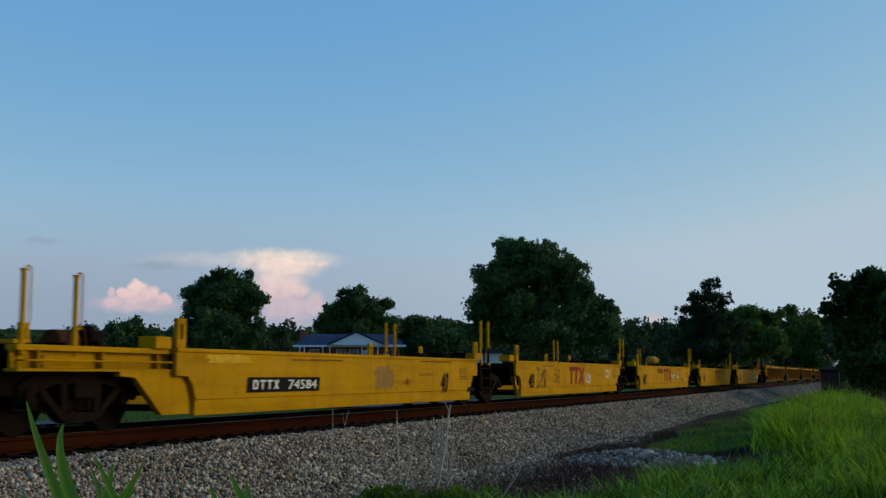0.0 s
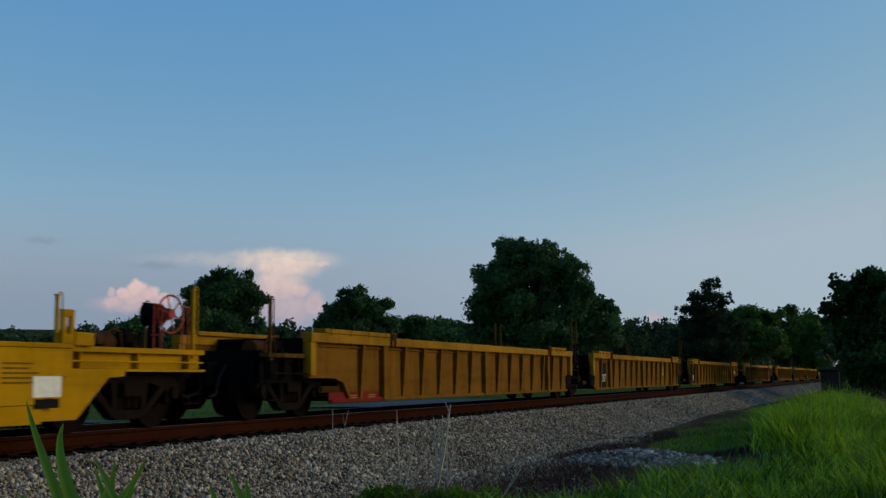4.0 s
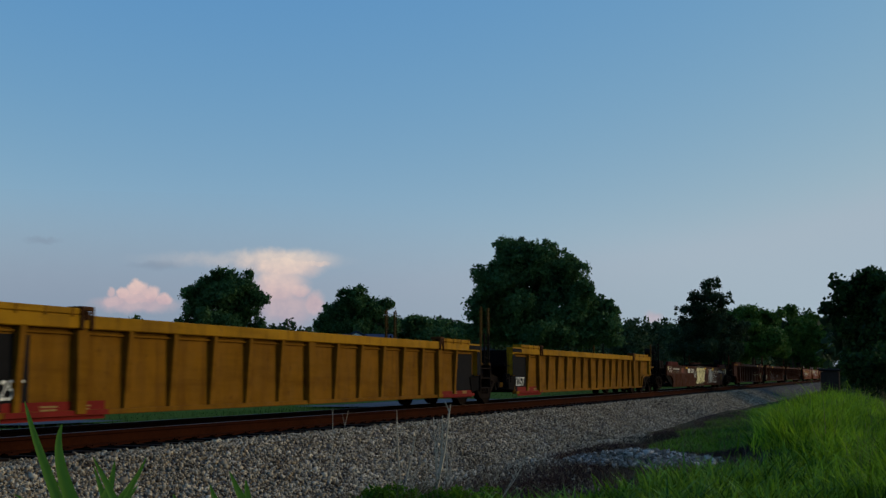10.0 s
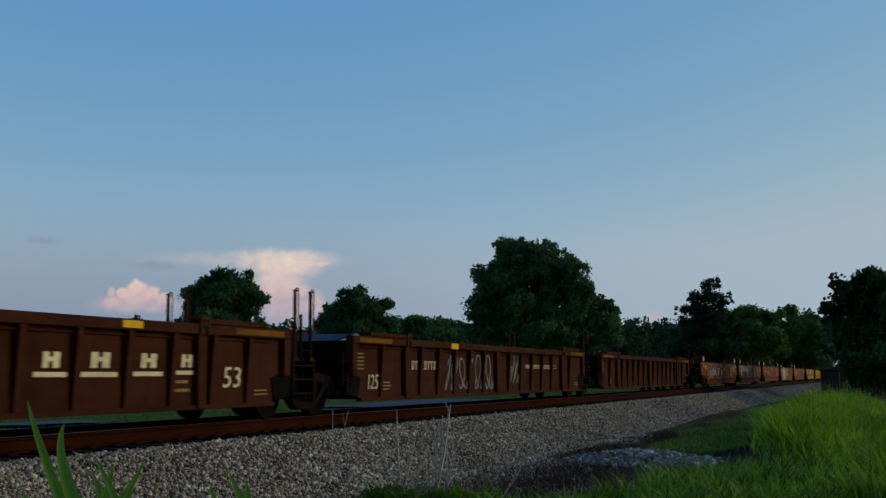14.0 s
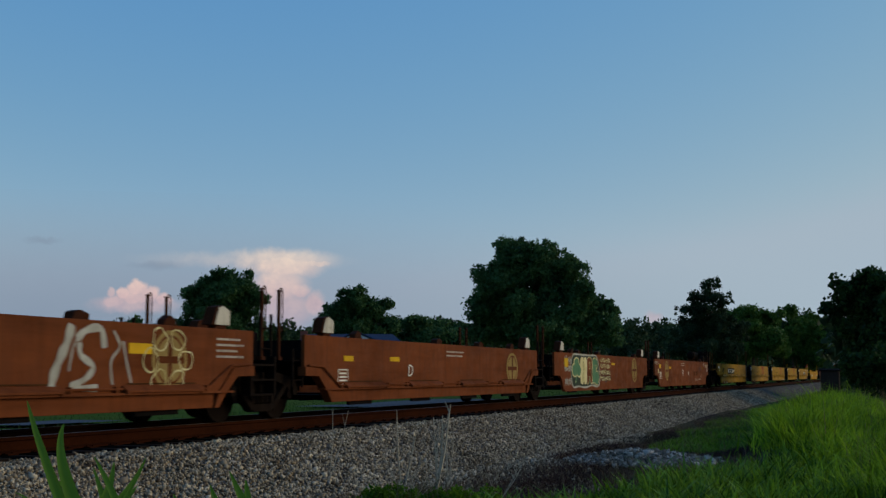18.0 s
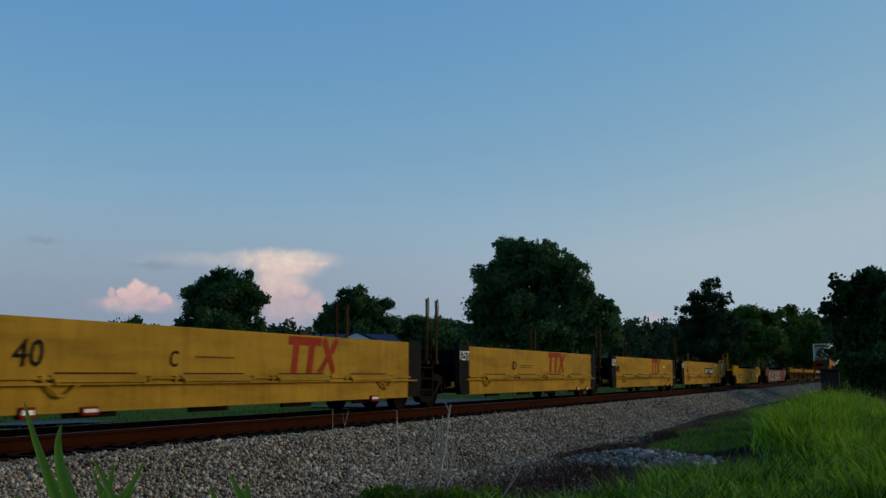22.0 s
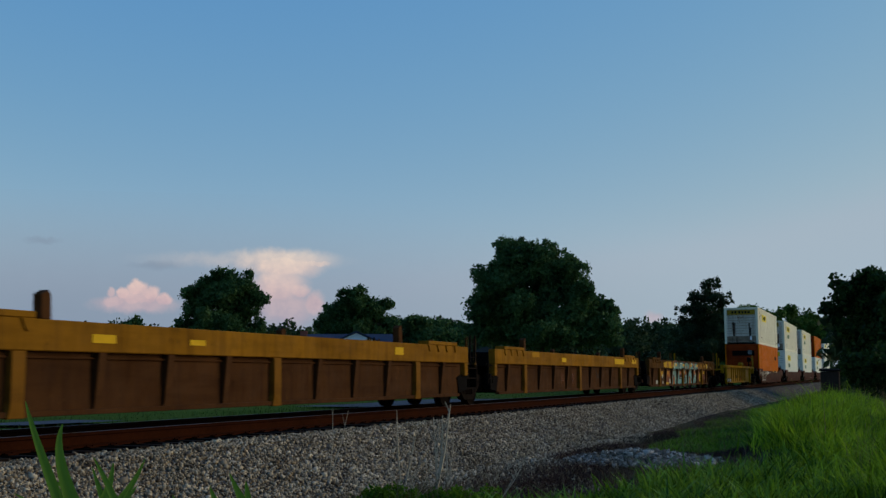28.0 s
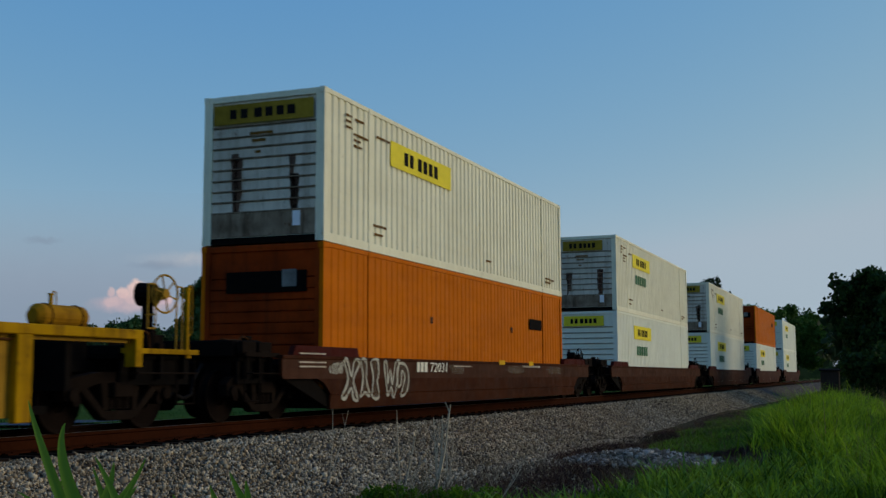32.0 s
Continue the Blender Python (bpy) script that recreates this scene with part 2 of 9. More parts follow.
def leafy(name, lo, hi, rough=0.6, sheen=0.25, patchy=0.25):
    """Leaves: the tone varies from leaf to leaf; some light passes through."""
    m, nt, bs = mat_new(name)
    geo = nt.nodes.new("ShaderNodeNewGeometry")
    c = ramp(nt, geo.outputs["Random Per Island"], [(0.0, lo), (1.0, hi)])
    big = ramp(nt, noise_node(nt, patchy, 3, 0.5), [(0.33, (0.42, 0.5, 0.45)), (0.5, (0.9, 0.9, 0.9)), (0.68, (1.35, 1.2, 1.2))])
    c = mix(nt, 1.0, c, big, "MULTIPLY")
    nt.links.new(c, bs.inputs["Base Color"])
    bs.inputs["Roughness"].default_value = rough
    bs.inputs["Specular IOR Level"].default_value = 0.08
    tr = nt.nodes.new("ShaderNodeBsdfTranslucent")
    nt.links.new(c, tr.inputs["Color"])
    ms = nt.nodes.new("ShaderNodeMixShader")
    ms.inputs[0].default_value = sheen
    nt.links.new(bs.outputs[0], ms.inputs[1])
    nt.links.new(tr.outputs[0], ms.inputs[2])
    nt.links.new(ms.outputs[0], nt.nodes["Material Output"].inputs[0])
    return m


M["leaf"] = leafy("dark_tree_leaves", (0.034, 0.080, 0.028), (0.078, 0.155, 0.050), 0.6, 0.3)
M["leaf2"] = leafy("mid_green_leaves", (0.036, 0.088, 0.014), (0.080, 0.155, 0.028))
M["leafpine"] = leafy("pine_needles", (0.014, 0.032, 0.014), (0.035, 0.065, 0.028))
M["leafnear"] = leafy("bush_leaves", (0.010, 0.030, 0.008), (0.045, 0.090, 0.020))
M["farleaf"] = leafy("far_wood_leaves", (0.024, 0.048, 0.020), (0.064, 0.100, 0.040))
M["grass"] = leafy("tall_grass_blades", (0.055, 0.135, 0.004), (0.34, 0.52, 0.026), 0.6, 0.45, 0.9)
M["weed"] = leafy("weed_leaves", (0.060, 0.155, 0.008), (0.20, 0.36, 0.026), 0.6, 0.35)
M["field"] = leafy("field_grass_blades", (0.030, 0.062, 0.012), (0.065, 0.105, 0.022), 0.6, 0.3)
M["blade"] = leafy("broad_grass_blade", (0.15, 0.28, 0.03), (0.26, 0.42, 0.06), 0.5, 0.4)
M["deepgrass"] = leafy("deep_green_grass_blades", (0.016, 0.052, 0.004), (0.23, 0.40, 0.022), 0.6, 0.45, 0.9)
M["tuft"] = leafy("coarse_tuft_blades", (0.05, 0.12, 0.010), (0.22, 0.38, 0.045), 0.5, 0.4)
M["brushgrass"] = leafy("dark_dead_brush", (0.016, 0.009, 0.007), (0.082, 0.044, 0.033), 0.9, 0.15)
M["strawgrass"] = leafy("dry_straw", (0.10, 0.07, 0.035), (0.24, 0.18, 0.10), 0.9, 0.2)
M["deadgrass"] = leafy("dead_brown_grass", (0.035, 0.020, 0.014), (0.115, 0.070, 0.046), 0.9, 0.2)


def ground_material():
    m, nt, bs = mat_new("field_and_verge_soil")
    big = noise_node(nt, 0.05, 4, 0.6)
    fine = noise_node(nt, 3.0, 8, 0.7, (1, 1, 1), 2.0)
    green = mix(nt, fine, (0.035, 0.070, 0.012), (0.075, 0.12, 0.025))
    soil = mix(nt, fine, (0.035, 0.022, 0.015), (0.085, 0.058, 0.042))
    # bare strip beside the ballast
    sep = nt.nodes.new("ShaderNodeSeparateXYZ")
    co = nt.nodes.new("ShaderNodeTexCoord")
    nt.links.new(co.outputs["Object"], sep.inputs[0])
    warp = nt.nodes.new("ShaderNodeMath")
    warp.operation = "MULTIPLY_ADD"
    nt.links.new(noise_node(nt, 0.5, 4, 0.6, (1, 1, 1), 7.0), warp.inputs[0])
    warp.inputs[1].default_value = 3.2
    nt.links.new(sep.outputs["Y"], warp.inputs[2])
    mr = nt.nodes.new("ShaderNodeMapRange")
    mr.inputs[1].default_value, mr.inputs[2].default_value = -5.2, -3.4
    wide = nt.nodes.new("ShaderNodeMapRange")
    wide.inputs[1].default_value, wide.inputs[2].default_value, wide.inputs[3].default_value, wide.inputs[4].default_value = 29.0, 40.0, 3.6, 0.0
    nt.links.new(sep.outputs["X"], wide.inputs[0])
    shift = nt.nodes.new("ShaderNodeMath")
    nt.links.new(warp.outputs[0], shift.inputs[0])
    nt.links.new(wide.outputs[0], shift.inputs[1])
    nt.links.new(shift.outputs[0], mr.inputs[0])
    far = nt.nodes.new("ShaderNodeMapRange")
    far.inputs[1].default_value, far.inputs[2].default_value, far.inputs[3].default_value, far.inputs[4].default_value = 3.5, 5.5, 1.0, 0.0
    nt.links.new(sep.outputs["Y"], far.inputs[0])
    mul = nt.nodes.new("ShaderNodeMath")
    mul.operation = "MULTIPLY"
    nt.links.new(mr.outputs[0], mul.inputs[0])
    nt.links.new(far.outputs[0], mul.inputs[1])
    c = mix(nt, mul.outputs[0], green, soil)
    c = mix(nt, ramp(nt, big, [(0.4, (0, 0, 0)), (0.7, (0.5, 0.5, 0.5))]), c, (0.11, 0.12, 0.04))
    nt.links.new(c, bs.inputs["Base Color"])
    bs.inputs["Roughness"].default_value = 1.0
    bs.inputs["Specular IOR Level"].default_value = 0.0
    bump(nt, bs, fine, 0.8, 0.06)
    return m


def stone_material(name, lo, mid, hi, island=True):
    m, nt, bs = mat_new(name)
    if island:
        geo = nt.nodes.new("ShaderNodeNewGeometry")
        fac = geo.outputs["Random Per Island"]
    else:
        vor = nt.nodes.new("ShaderNodeTexVoronoi")
        vor.inputs["Scale"].default_value = 22.0
        co = nt.nodes.new("ShaderNodeTexCoord")
        nt.links.new(co.outputs["Object"], vor.inputs["Vector"])
        sp = nt.nodes.new("ShaderNodeSeparateColor")
        nt.links.new(vor.outputs["Color"], sp.inputs[0])
        fac = sp.outputs[0]
        bump(nt, bs, vor.outputs["Distance"], 1.0, 0.05)
    c = ramp(nt, fac, [(0.0, lo), (0.55, mid), (1.0, hi)])
    stain = ramp(nt, noise_node(nt, 0.7, 4, 0.6), [(0.3, (0.7, 0.66, 0.62)), (0.7, (1.05, 1.05, 1.05))])
    c = mix(nt, 1.0, c, stain, "MULTIPLY")
    nt.links.new(c, bs.inputs["Base Color"])
    bs.inputs["Roughness"].default_value = 0.9
    bs.inputs["Specular IOR Level"].default_value = 0.05
    return m


M["ground"] = ground_material()
M["bed"] = stone_material("ballast_bed", (0.035, 0.028, 0.023), (0.095, 0.083, 0.070), (0.21, 0.19, 0.165), False)
M["stone"] = stone_material("ballast_stone", (0.075, 0.053, 0.036), (0.315, 0.248, 0.162), (0.61, 0.505, 0.350))
# near-black stones: the shade under the train, put into the colour
M["gaugeshade"] = stone_material("shaded_ballast", (0.008, 0.007, 0.006), (0.020, 0.016, 0.013), (0.05, 0.04, 0.033), False)
M["bluestone"] = stone_material("blue_grey_gravel", (0.06, 0.050, 0.040), (0.19, 0.162, 0.128), (0.46, 0.41, 0.34))


# ---- mesh helpers ----
def box(bm, x0, x1, y0, y1, z0, z1):
    v = [bm.verts.new((x, y, z)) for x in (x0, x1) for y in (y0, y1) for z in (z0, z1)]
    for f in ((0, 1, 3, 2), (4, 6, 7, 5), (0, 4, 5, 1), (2, 3, 7, 6), (0, 2, 6, 4), (1, 5, 7, 3)):
        bm.faces.new([v[i] for i in f])


def prism(bm, pts, y0, y1):
    """A polygon given in x, z, drawn out from y0 to y1."""
    a = [bm.verts.new((x, y0, z)) for x, z in pts]
    b = [bm.verts.new((x, y1, z)) for x, z in pts]
    n = len(pts)
    bm.faces.new(a)
    bm.faces.new(b[::-1])
    for i in range(n):
        bm.faces.new((a[i], b[i], b[(i + 1) % n], a[(i + 1) % n]))


def section(bm, pts, x0, x1):
    """A polygon given in y, z, drawn out from x0 to x1."""
    a = [bm.verts.new((x0, y, z)) for y, z in pts]
    b = [bm.verts.new((x1, y, z)) for y, z in pts]
    n = len(pts)
    bm.faces.new(a)
    bm.faces.new(b[::-1])
    for i in range(n):
        bm.faces.new((a[i], b[i], b[(i + 1) % n], a[(i + 1) % n]))


def tube(bm, p, q, r0, r1=None, seg=8):
    p, q = Vector(p), Vector(q)
    r1 = r0 if r1 is None else r1
    d = (q - p).normalized()
    s = d.orthogonal().normalized()
    u = d.cross(s)
    rings = []
    for c, r in ((p, r0), (q, r1)):
        rings.append([bm.verts.new(c + (s * math.cos(6.2832 * i / seg) + u * math.sin(6.2832 * i / seg)) * r) for i in range(seg)])
    for i in range(seg):
        bm.faces.new((rings[0][i], rings[0][(i + 1) % seg], rings[1][(i + 1) % seg], rings[1][i]))
    bm.faces.new(rings[0][::-1])
    bm.faces.new(rings[1])


def ring(bm, c, axis, R, r, seg=20, sub=6):
    c, axis = Vector(c), Vector(axis).normalized()
    s = axis.orthogonal().normalized()
    u = axis.cross(s)
    vs = []
    for i in range(seg):
        a = 6.2832 * i / seg
        d = s * math.cos(a) + u * math.sin(a)
        vs.append([bm.verts.new(c + d * (R + r * math.cos(6.2832 * j / sub)) + axis * r * math.sin(6.2832 * j / sub)) for j in range(sub)])
    for i in range(seg):
        for j in range(sub):
            bm.faces.new((vs[i][j], vs[(i + 1) % seg][j], vs[(i + 1) % seg][(j + 1) % sub], vs[i][(j + 1) % sub]))


def mesh_of(name, bm, mat, bevel=0.0, smooth=False):
    if bevel:
        bmesh.ops.bevel(bm, geom=bm.edges[:], offset=bevel, segments=1, affect="EDGES", clamp_overlap=True)
    bmesh.ops.recalc_face_normals(bm, faces=bm.faces[:])
    me = bpy.data.meshes.new(name)
    bm.to_mesh(me)
    bm.free()
    me.materials.append(mat)
    if smooth:
        for p in me.polygons:
            p.use_smooth = True
    return me


def part(name, bm, mat, parent=None, label="", bevel=0.0, smooth=False):
    ob = new(name, mesh_of(name, bm, mat, bevel, smooth))
    ob.parent = parent
    return tagged(ob, label)


def shared(name, me, parent, m, label=""):
    ob = new(name, me)
    ob.parent = parent
    ob.matrix_basis = m
    return tagged(ob, label)


def raw_mesh(name, verts, faces, mat, smooth=False):
    """verts (n, 3), faces (m, k) arrays."""
    me = bpy.data.meshes.new(name)
    k = faces.shape[1]
    me.vertices.add(len(verts))
    me.vertices.foreach_set("co", np.asarray(verts, np.float32).ravel())
    me.loops.add(faces.size)
    me.loops.foreach_set("vertex_index", faces.astype(np.int32).ravel())
    me.polygons.add(len(faces))
    me.polygons.foreach_set("loop_start", np.arange(0, faces.size, k, dtype=np.int32))
    me.update(calc_edges=True)
    me.validate()
    me.materials.append(mat)
    return me


# ---- ground, track ----
def rise(x, y):
    """Height of the ground."""
    z = -0.95
    if y > 3.0:
        t = min(1.0, (y - 3.0) / 4.0)
        z = -0.95 + 0.30 * t
        t = min(1.0, max(0.0, (y - 14.0) / 60.0))
        z += 2.6 * t * t * (3 - 2 * t)
        t = min(1.0, max(0.0, (y - 90.0) / 300.0))
        z += 6.0 * t
    else:
        t = min(1.0, max(0.0, (-5.0 - y) / 4.0)) * min(1.0, max(0.0, (x - 9.0) / 20.0))
        z += 0.22 * t
        # low mound under the tall grass
        a, b, c = (min(1.0, max(0.0, v)) for v in ((-7.5 - y) / 1.5, (x - 19.0) / 6.0, (62.0 - x) / 18.0))
        z += 0.30 * a * a * (3 - 2 * a) * b * c
    return z + 0.10 * noise.noise(Vector((x * 0.12, y * 0.12, 3.0)))


def build_ground():
    xs = sorted(set([-3000, -1500, -700, -300, -120, -60, -30, -15] + [i * 1.5 for i in range(-6, 61)] + list(range(95, 300, 8)) + [320, 380, 450, 600, 800, 1200, 2000, 3200]))
    ys = sorted(set([-2500, -1000, -400, -150, -70, -40, -25, -18] + [-14 + i * 0.5 for i in range(23)] + [-2.5, 0, 2.5, 3, 4, 5, 6, 7, 8.5, 10, 12, 14, 17, 20, 25, 30, 36, 44, 52, 60, 70, 80, 95, 120, 160, 220, 300, 400, 700, 1200, 2200, 3200]))
    verts = np.array([(x, y, rise(x, y) if abs(y) < 500 else rise(x, y)) for x in xs for y in ys])
    n = len(ys)
    i, j = np.meshgrid(np.arange(len(xs) - 1), np.arange(n - 1), indexing="ij")
    a = (i * n + j).ravel()
    faces = np.stack([a, a + n, a + n + 1, a + 1], 1)
    g = new("ground", raw_mesh("ground", verts, faces, M["ground"]))
    for p in g.data.polygons:
        p.use_smooth = True
    tagged(g, "green field and bare brown verge beside the track", "ground", kind="structure")


build_ground()
bm = bmesh.new()
section(bm, [(-4.1, -1.1), (-2.15, -0.275), (-1.3, -0.25), (1.3, -0.235), (2.15, -0.26), (4.1, -1.1)], -660, 900)
bed = tagged(part("ballast_bed", bm, M["bed"]), "grey crushed stone ballast bed under the track", "ballast", kind="structure")

# strip between the rails that carries the train's shade as colour
bm = bmesh.new()
section(bm, [(-0.67, -0.246), (0.67, -0.232), (0.67, -0.215), (-0.67, -0.229)], -650, 880)
tagged(part("shaded_ballast", bm, M["gaugeshade"]), "blackened stones between the rails, train shade in their colour", "ballast", kind="structure")
RAIL = [(-0.075, -0.20), (0.075, -0.20), (0.075, -0.182), (0.014, -0.160), (0.012, -0.055), (0.036, -0.038), (0.036, -0.004), (0.028, 0.0),
        (-0.028, 0.0), (-0.036, -0.004), (-0.036, -0.038), (-0.012, -0.055), (-0.014, -0.160), (-0.075, -0.182)]
track = tagged(new("railway_track"), "single track of rusty rails on dark wooden ties", "track", kind="structure")
for sgn in (-1, 1):
    bm = bmesh.new()
    section(bm, [(y + sgn * 0.755, z) for y, z in RAIL], -655, 890)
    # the far rail takes the shaded copy of the rust
    rail = part("rail", bm, M["railrust" if sgn < 0 else "railshade"], track, "rusty steel rail")
    bm = bmesh.new()
    section(bm, [(sgn * 0.755 - 0.024, 0.0), (sgn * 0.755 + 0.024, 0.0), (sgn * 0.755 + 0.02, 0.003), (sgn * 0.755 - 0.02, 0.003)], -655, 890)
    part("rail_head", bm, M["railtop"], rail, "bright worn running surface")
bm = bmesh.new()
box(bm, -0.11, 0.11, -1.32, 1.32, -0.375, -0.203)
tie_me = mesh_of("tie", bm, M["tie"], 0.012)
bm = bmesh.new()
box(bm, -0.09, 0.09, -0.17, 0.17, -0.204, -0.188)
for sx in (-1, 1):
    for sy in (-1, 1):
        box(bm, sx * 0.06 - 0.009, sx * 0.06 + 0.009, sy * 0.1 - 0.009, sy * 0.1 + 0.009, -0.19, -0.172)
plate_me = mesh_of("tie_plate", bm, M["railrust"])
rng = random.Random(5)
for i in range(150):
    x = 6 + i * 0.5
    shared("tie", tie_me, track, pose(x + rng.uniform(-0.03, 0.03), rng.uniform(-0.06, 0.06), rng.uniform(-0.008, 0.004), 0, 0, rng.uniform(-1, 1)))
    if i < 70:
        for sgn in (-1, 1):
            shared("tie_plate", plate_me, track, pose(x, sgn * 0.755, 0))
bm = bmesh.new()
for i in range(500):
    x = 81 + i * 0.5
    box(bm, x - 0.11, x + 0.11, -1.32, 1.32, -0.375, -0.203)
tagged(part("far_ties", bm, M["tie"], track), "far wooden ties", kind="stuff")


def stones(name, n, place, size, mat, label, category):
    """n small broken stones in one mesh; place(rng) gives each one's centre."""
    r = np.random.RandomState(len(name))
    base = np.array([(1, 0, 0), (-1, 0, 0), (0, 1, 0), (0, -1, 0), (0, 0, 1), (0, 0, -1)], float)
    tri = np.array([(0, 2, 4), (2, 1, 4), (1, 3, 4), (3, 0, 4), (2, 0, 5), (1, 2, 5), (3, 1, 5), (0, 3, 5)])
    c = place(r, n)
    s = size * r.lognormal(0, 0.35, (n, 1, 1)) * r.uniform(0.55, 1.2, (n, 6, 1))
    a = r.normal(size=(n, 3, 3))
    q, _ = np.linalg.qr(a)
    v = np.einsum("kj,nij->nki", base, q) * s + c[:, None, :]
    f = tri[None] + (np.arange(n) * 6)[:, None, None]
    ob = new(name, raw_mesh(name, v.reshape(-1, 3), f.reshape(-1, 3), mat))
    return tagged(ob, label, category, kind="stuff")


def bed_z(y):
    y = np.abs(y)
    return np.where(y < 2.15, -0.262, -0.275 - (y - 2.15) * 0.423)


def near_bed(r, n):
    x = 8.5 + 75 * r.rand(n) ** 2.1
    y = -(1.12 + 2.93 * r.rand(n) ** 0.9)
    return np.stack([x, y, bed_z(y) + r.uniform(-0.01, 0.025, n)], 1)


stones("ballast_stones", 98000, near_bed, 0.0222, M["stone"], "loose pale grey crushed ballast stones", "gravel")


def pile_place(r, n):
    a, d = 6.2832 * r.rand(n), np.sqrt(r.rand(n))
    u, w = d * np.cos(a), d * np.sin(a)
    x, y = 21.3 + 1.35 * u + 0.95 * w + 0.15 * r.normal(size=n), -6.35 + 1.5 * w + 0.12 * r.normal(size=n)
    z = with_ground(x, y) + 0.02 + 0.15 * (1 - d ** 2) * (0.7 + 0.4 * np.sin(4 * u + 1) * np.cos(3 * w)) + r.uniform(-0.01, 0.03, n)
    return np.stack([x, y, z], 1)


def with_ground(x, y):
    return np.array([rise(a, b) for a, b in zip(x, y)])


def toe_place(r, n):
    x = 9 + 24 * r.rand(n) ** 1.3
    y = -3.95 - np.interp(x, [9, 16, 21, 33], [3.6, 3.0, 1.5, 0.8]) * r.rand(n) ** 1.7
    return np.stack([x, y, with_ground(x, y) + r.uniform(-0.01, 0.02, n)], 1)


stones("scattered_stones", 16000, toe_place, 0.03, M["stone"], "ballast stones strewn over the foot of the bank", "gravel")
stones("gravel_heap", 7500, pile_place, 0.04, M["bluestone"], "low spread heap of grey gravel beside the track", "gravel")


# ---- grass ----
def at_dir(col, dist):
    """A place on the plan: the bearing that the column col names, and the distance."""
    a = YAW - math.atan((col - 784) / 2003.0)
    return EYE.x + dist * math.cos(a), EYE.y + dist * math.sin(a)


def blades(name, n, place, height, width, mat, label, seed=1, lean=0.35, segs=3, tall=None):
    """Bent, tapered blades joined into one mesh; tall scales the height by the place."""
    r = np.random.RandomState(seed)
    c = place(r, n)
    swell = 1 + 0.28 * np.sin(c[:, 0] * 1.3 + 0.7 * np.sin(c[:, 1] * 2.0)) * np.sin(c[:, 1] * 1.7 + c[:, 0] * 0.6)
    h = height * swell * r.uniform(0.5, 1.3, n) * np.where(r.rand(n) < 0.04, 1.35, 1.0)
    if tall:
        h = h * tall(c)
    w = width * r.uniform(0.6, 1.3, n)
    a = 6.2832 * r.rand(n)
    le = lean * h * r.uniform(0.2, 1.6, n)
    side = np.stack([-np.sin(a), np.cos(a), 0 * a], 1)
    out = np.stack([np.cos(a), np.sin(a), 0 * a], 1)
    rows = []
    for k in range(segs + 1):
        t = k / segs
        p = c + out * (le * t * t)[:, None] + np.array([0, 0, 1.0]) * (h * (t - 0.18 * t * t))[:, None]
        ww = (w * (1 - t) ** 0.7)[:, None] * 0.5 + 0.0006
        rows += [p - side * ww, p + side * ww]
    v = np.stack(rows, 1)
    m = 2 * (segs + 1)
    f = np.array([(2 * k, 2 * k + 1, 2 * k + 3, 2 * k + 2) for k in range(segs)])
    f = f[None] + (np.arange(n) * m)[:, None, None]
    ob = new(name, raw_mesh(name, v.reshape(-1, 3), f.reshape(-1, 4), mat))
    return tagged(ob, label, "grass", kind="stuff")


def verge_edge(x):
    """Where the tall grass of the near bank ends, towards the track."""
    return np.interp(x, [14.5, 17, 20, 22.5, 25, 30, 45, 80, 110], [-10.7, -10.3, -9.6, -8.95, -8.55, -8.4, -8.0, -7.2, -6.6]) + 0.22 * np.sin(x * 0.9) + 0.15 * np.sin(x * 2.3 + 1)


def tall_place(r, n):
    x = 14.5 + 36 * r.rand(n) ** 1.25
    y = verge_edge(x) - 4.0 * r.rand(n) ** 1.15
    return np.stack([x, y, with_ground(x, y) - 0.02], 1)


def shaded_bank_place(r, n):
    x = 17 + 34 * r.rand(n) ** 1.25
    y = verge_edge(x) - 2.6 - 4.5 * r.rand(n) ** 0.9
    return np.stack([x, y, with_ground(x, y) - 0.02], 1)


def bank_height(c):
    return np.interp(c[:, 0], [14.5, 19, 23, 28, 40, 51], [0.55, 0.75, 1.0, 1.05, 0.95, 0.55]) * np.interp(c[:, 1], [-14, -11.5, -10.6, -9.8, -8.2], [0.42, 0.45, 0.55, 0.95, 1.05])


def far_bank_place(r, n):
    x = 48 + 60 * r.rand(n) ** 1.3
    y = verge_edge(x) - 5.0 * r.rand(n)
    return np.stack([x, y, with_ground(x, y) - 0.02], 1)


def front_place(r, n):
    x = 9.8 + 11.5 * r.rand(n) ** 1.1
    near = np.interp(x, [9.8, 12.5, 15.0, 17.5, 19.5, 21.3], [-6.7, -6.8, -7.3, -8.2, -8.9, -9.4])
    y = near - 3.6 * r.rand(n) ** 1.1
    return np.stack([x, y, with_ground(x, y) - 0.02], 1)


def short_place(r, n):
    x = 23.6 + 53 * r.rand(n) ** 1.8
    top = np.interp(x, [23.6, 26, 31, 36, 45, 76], [-6.3, -5.9, -5.4, -5.0, -4.8, -4.7]) + 0.25 * np.sin(x * 0.8)
    y = top - 3.2 * r.rand(n) ** 0.8
    return np.stack([x, y, with_ground(x, y) - 0.02], 1)


def dead_place(r, n):
    x = 11 + 38 * r.rand(n) ** 1.1
    y = -4.45 - np.interp(x, [11, 18, 24, 40, 49], [2.2, 3.7, 4.1, 1.8, 0.8]) * r.rand(n) + 0.2 * np.sin(x * 1.1)
    return np.stack([x, y, with_ground(x, y) - 0.01], 1)


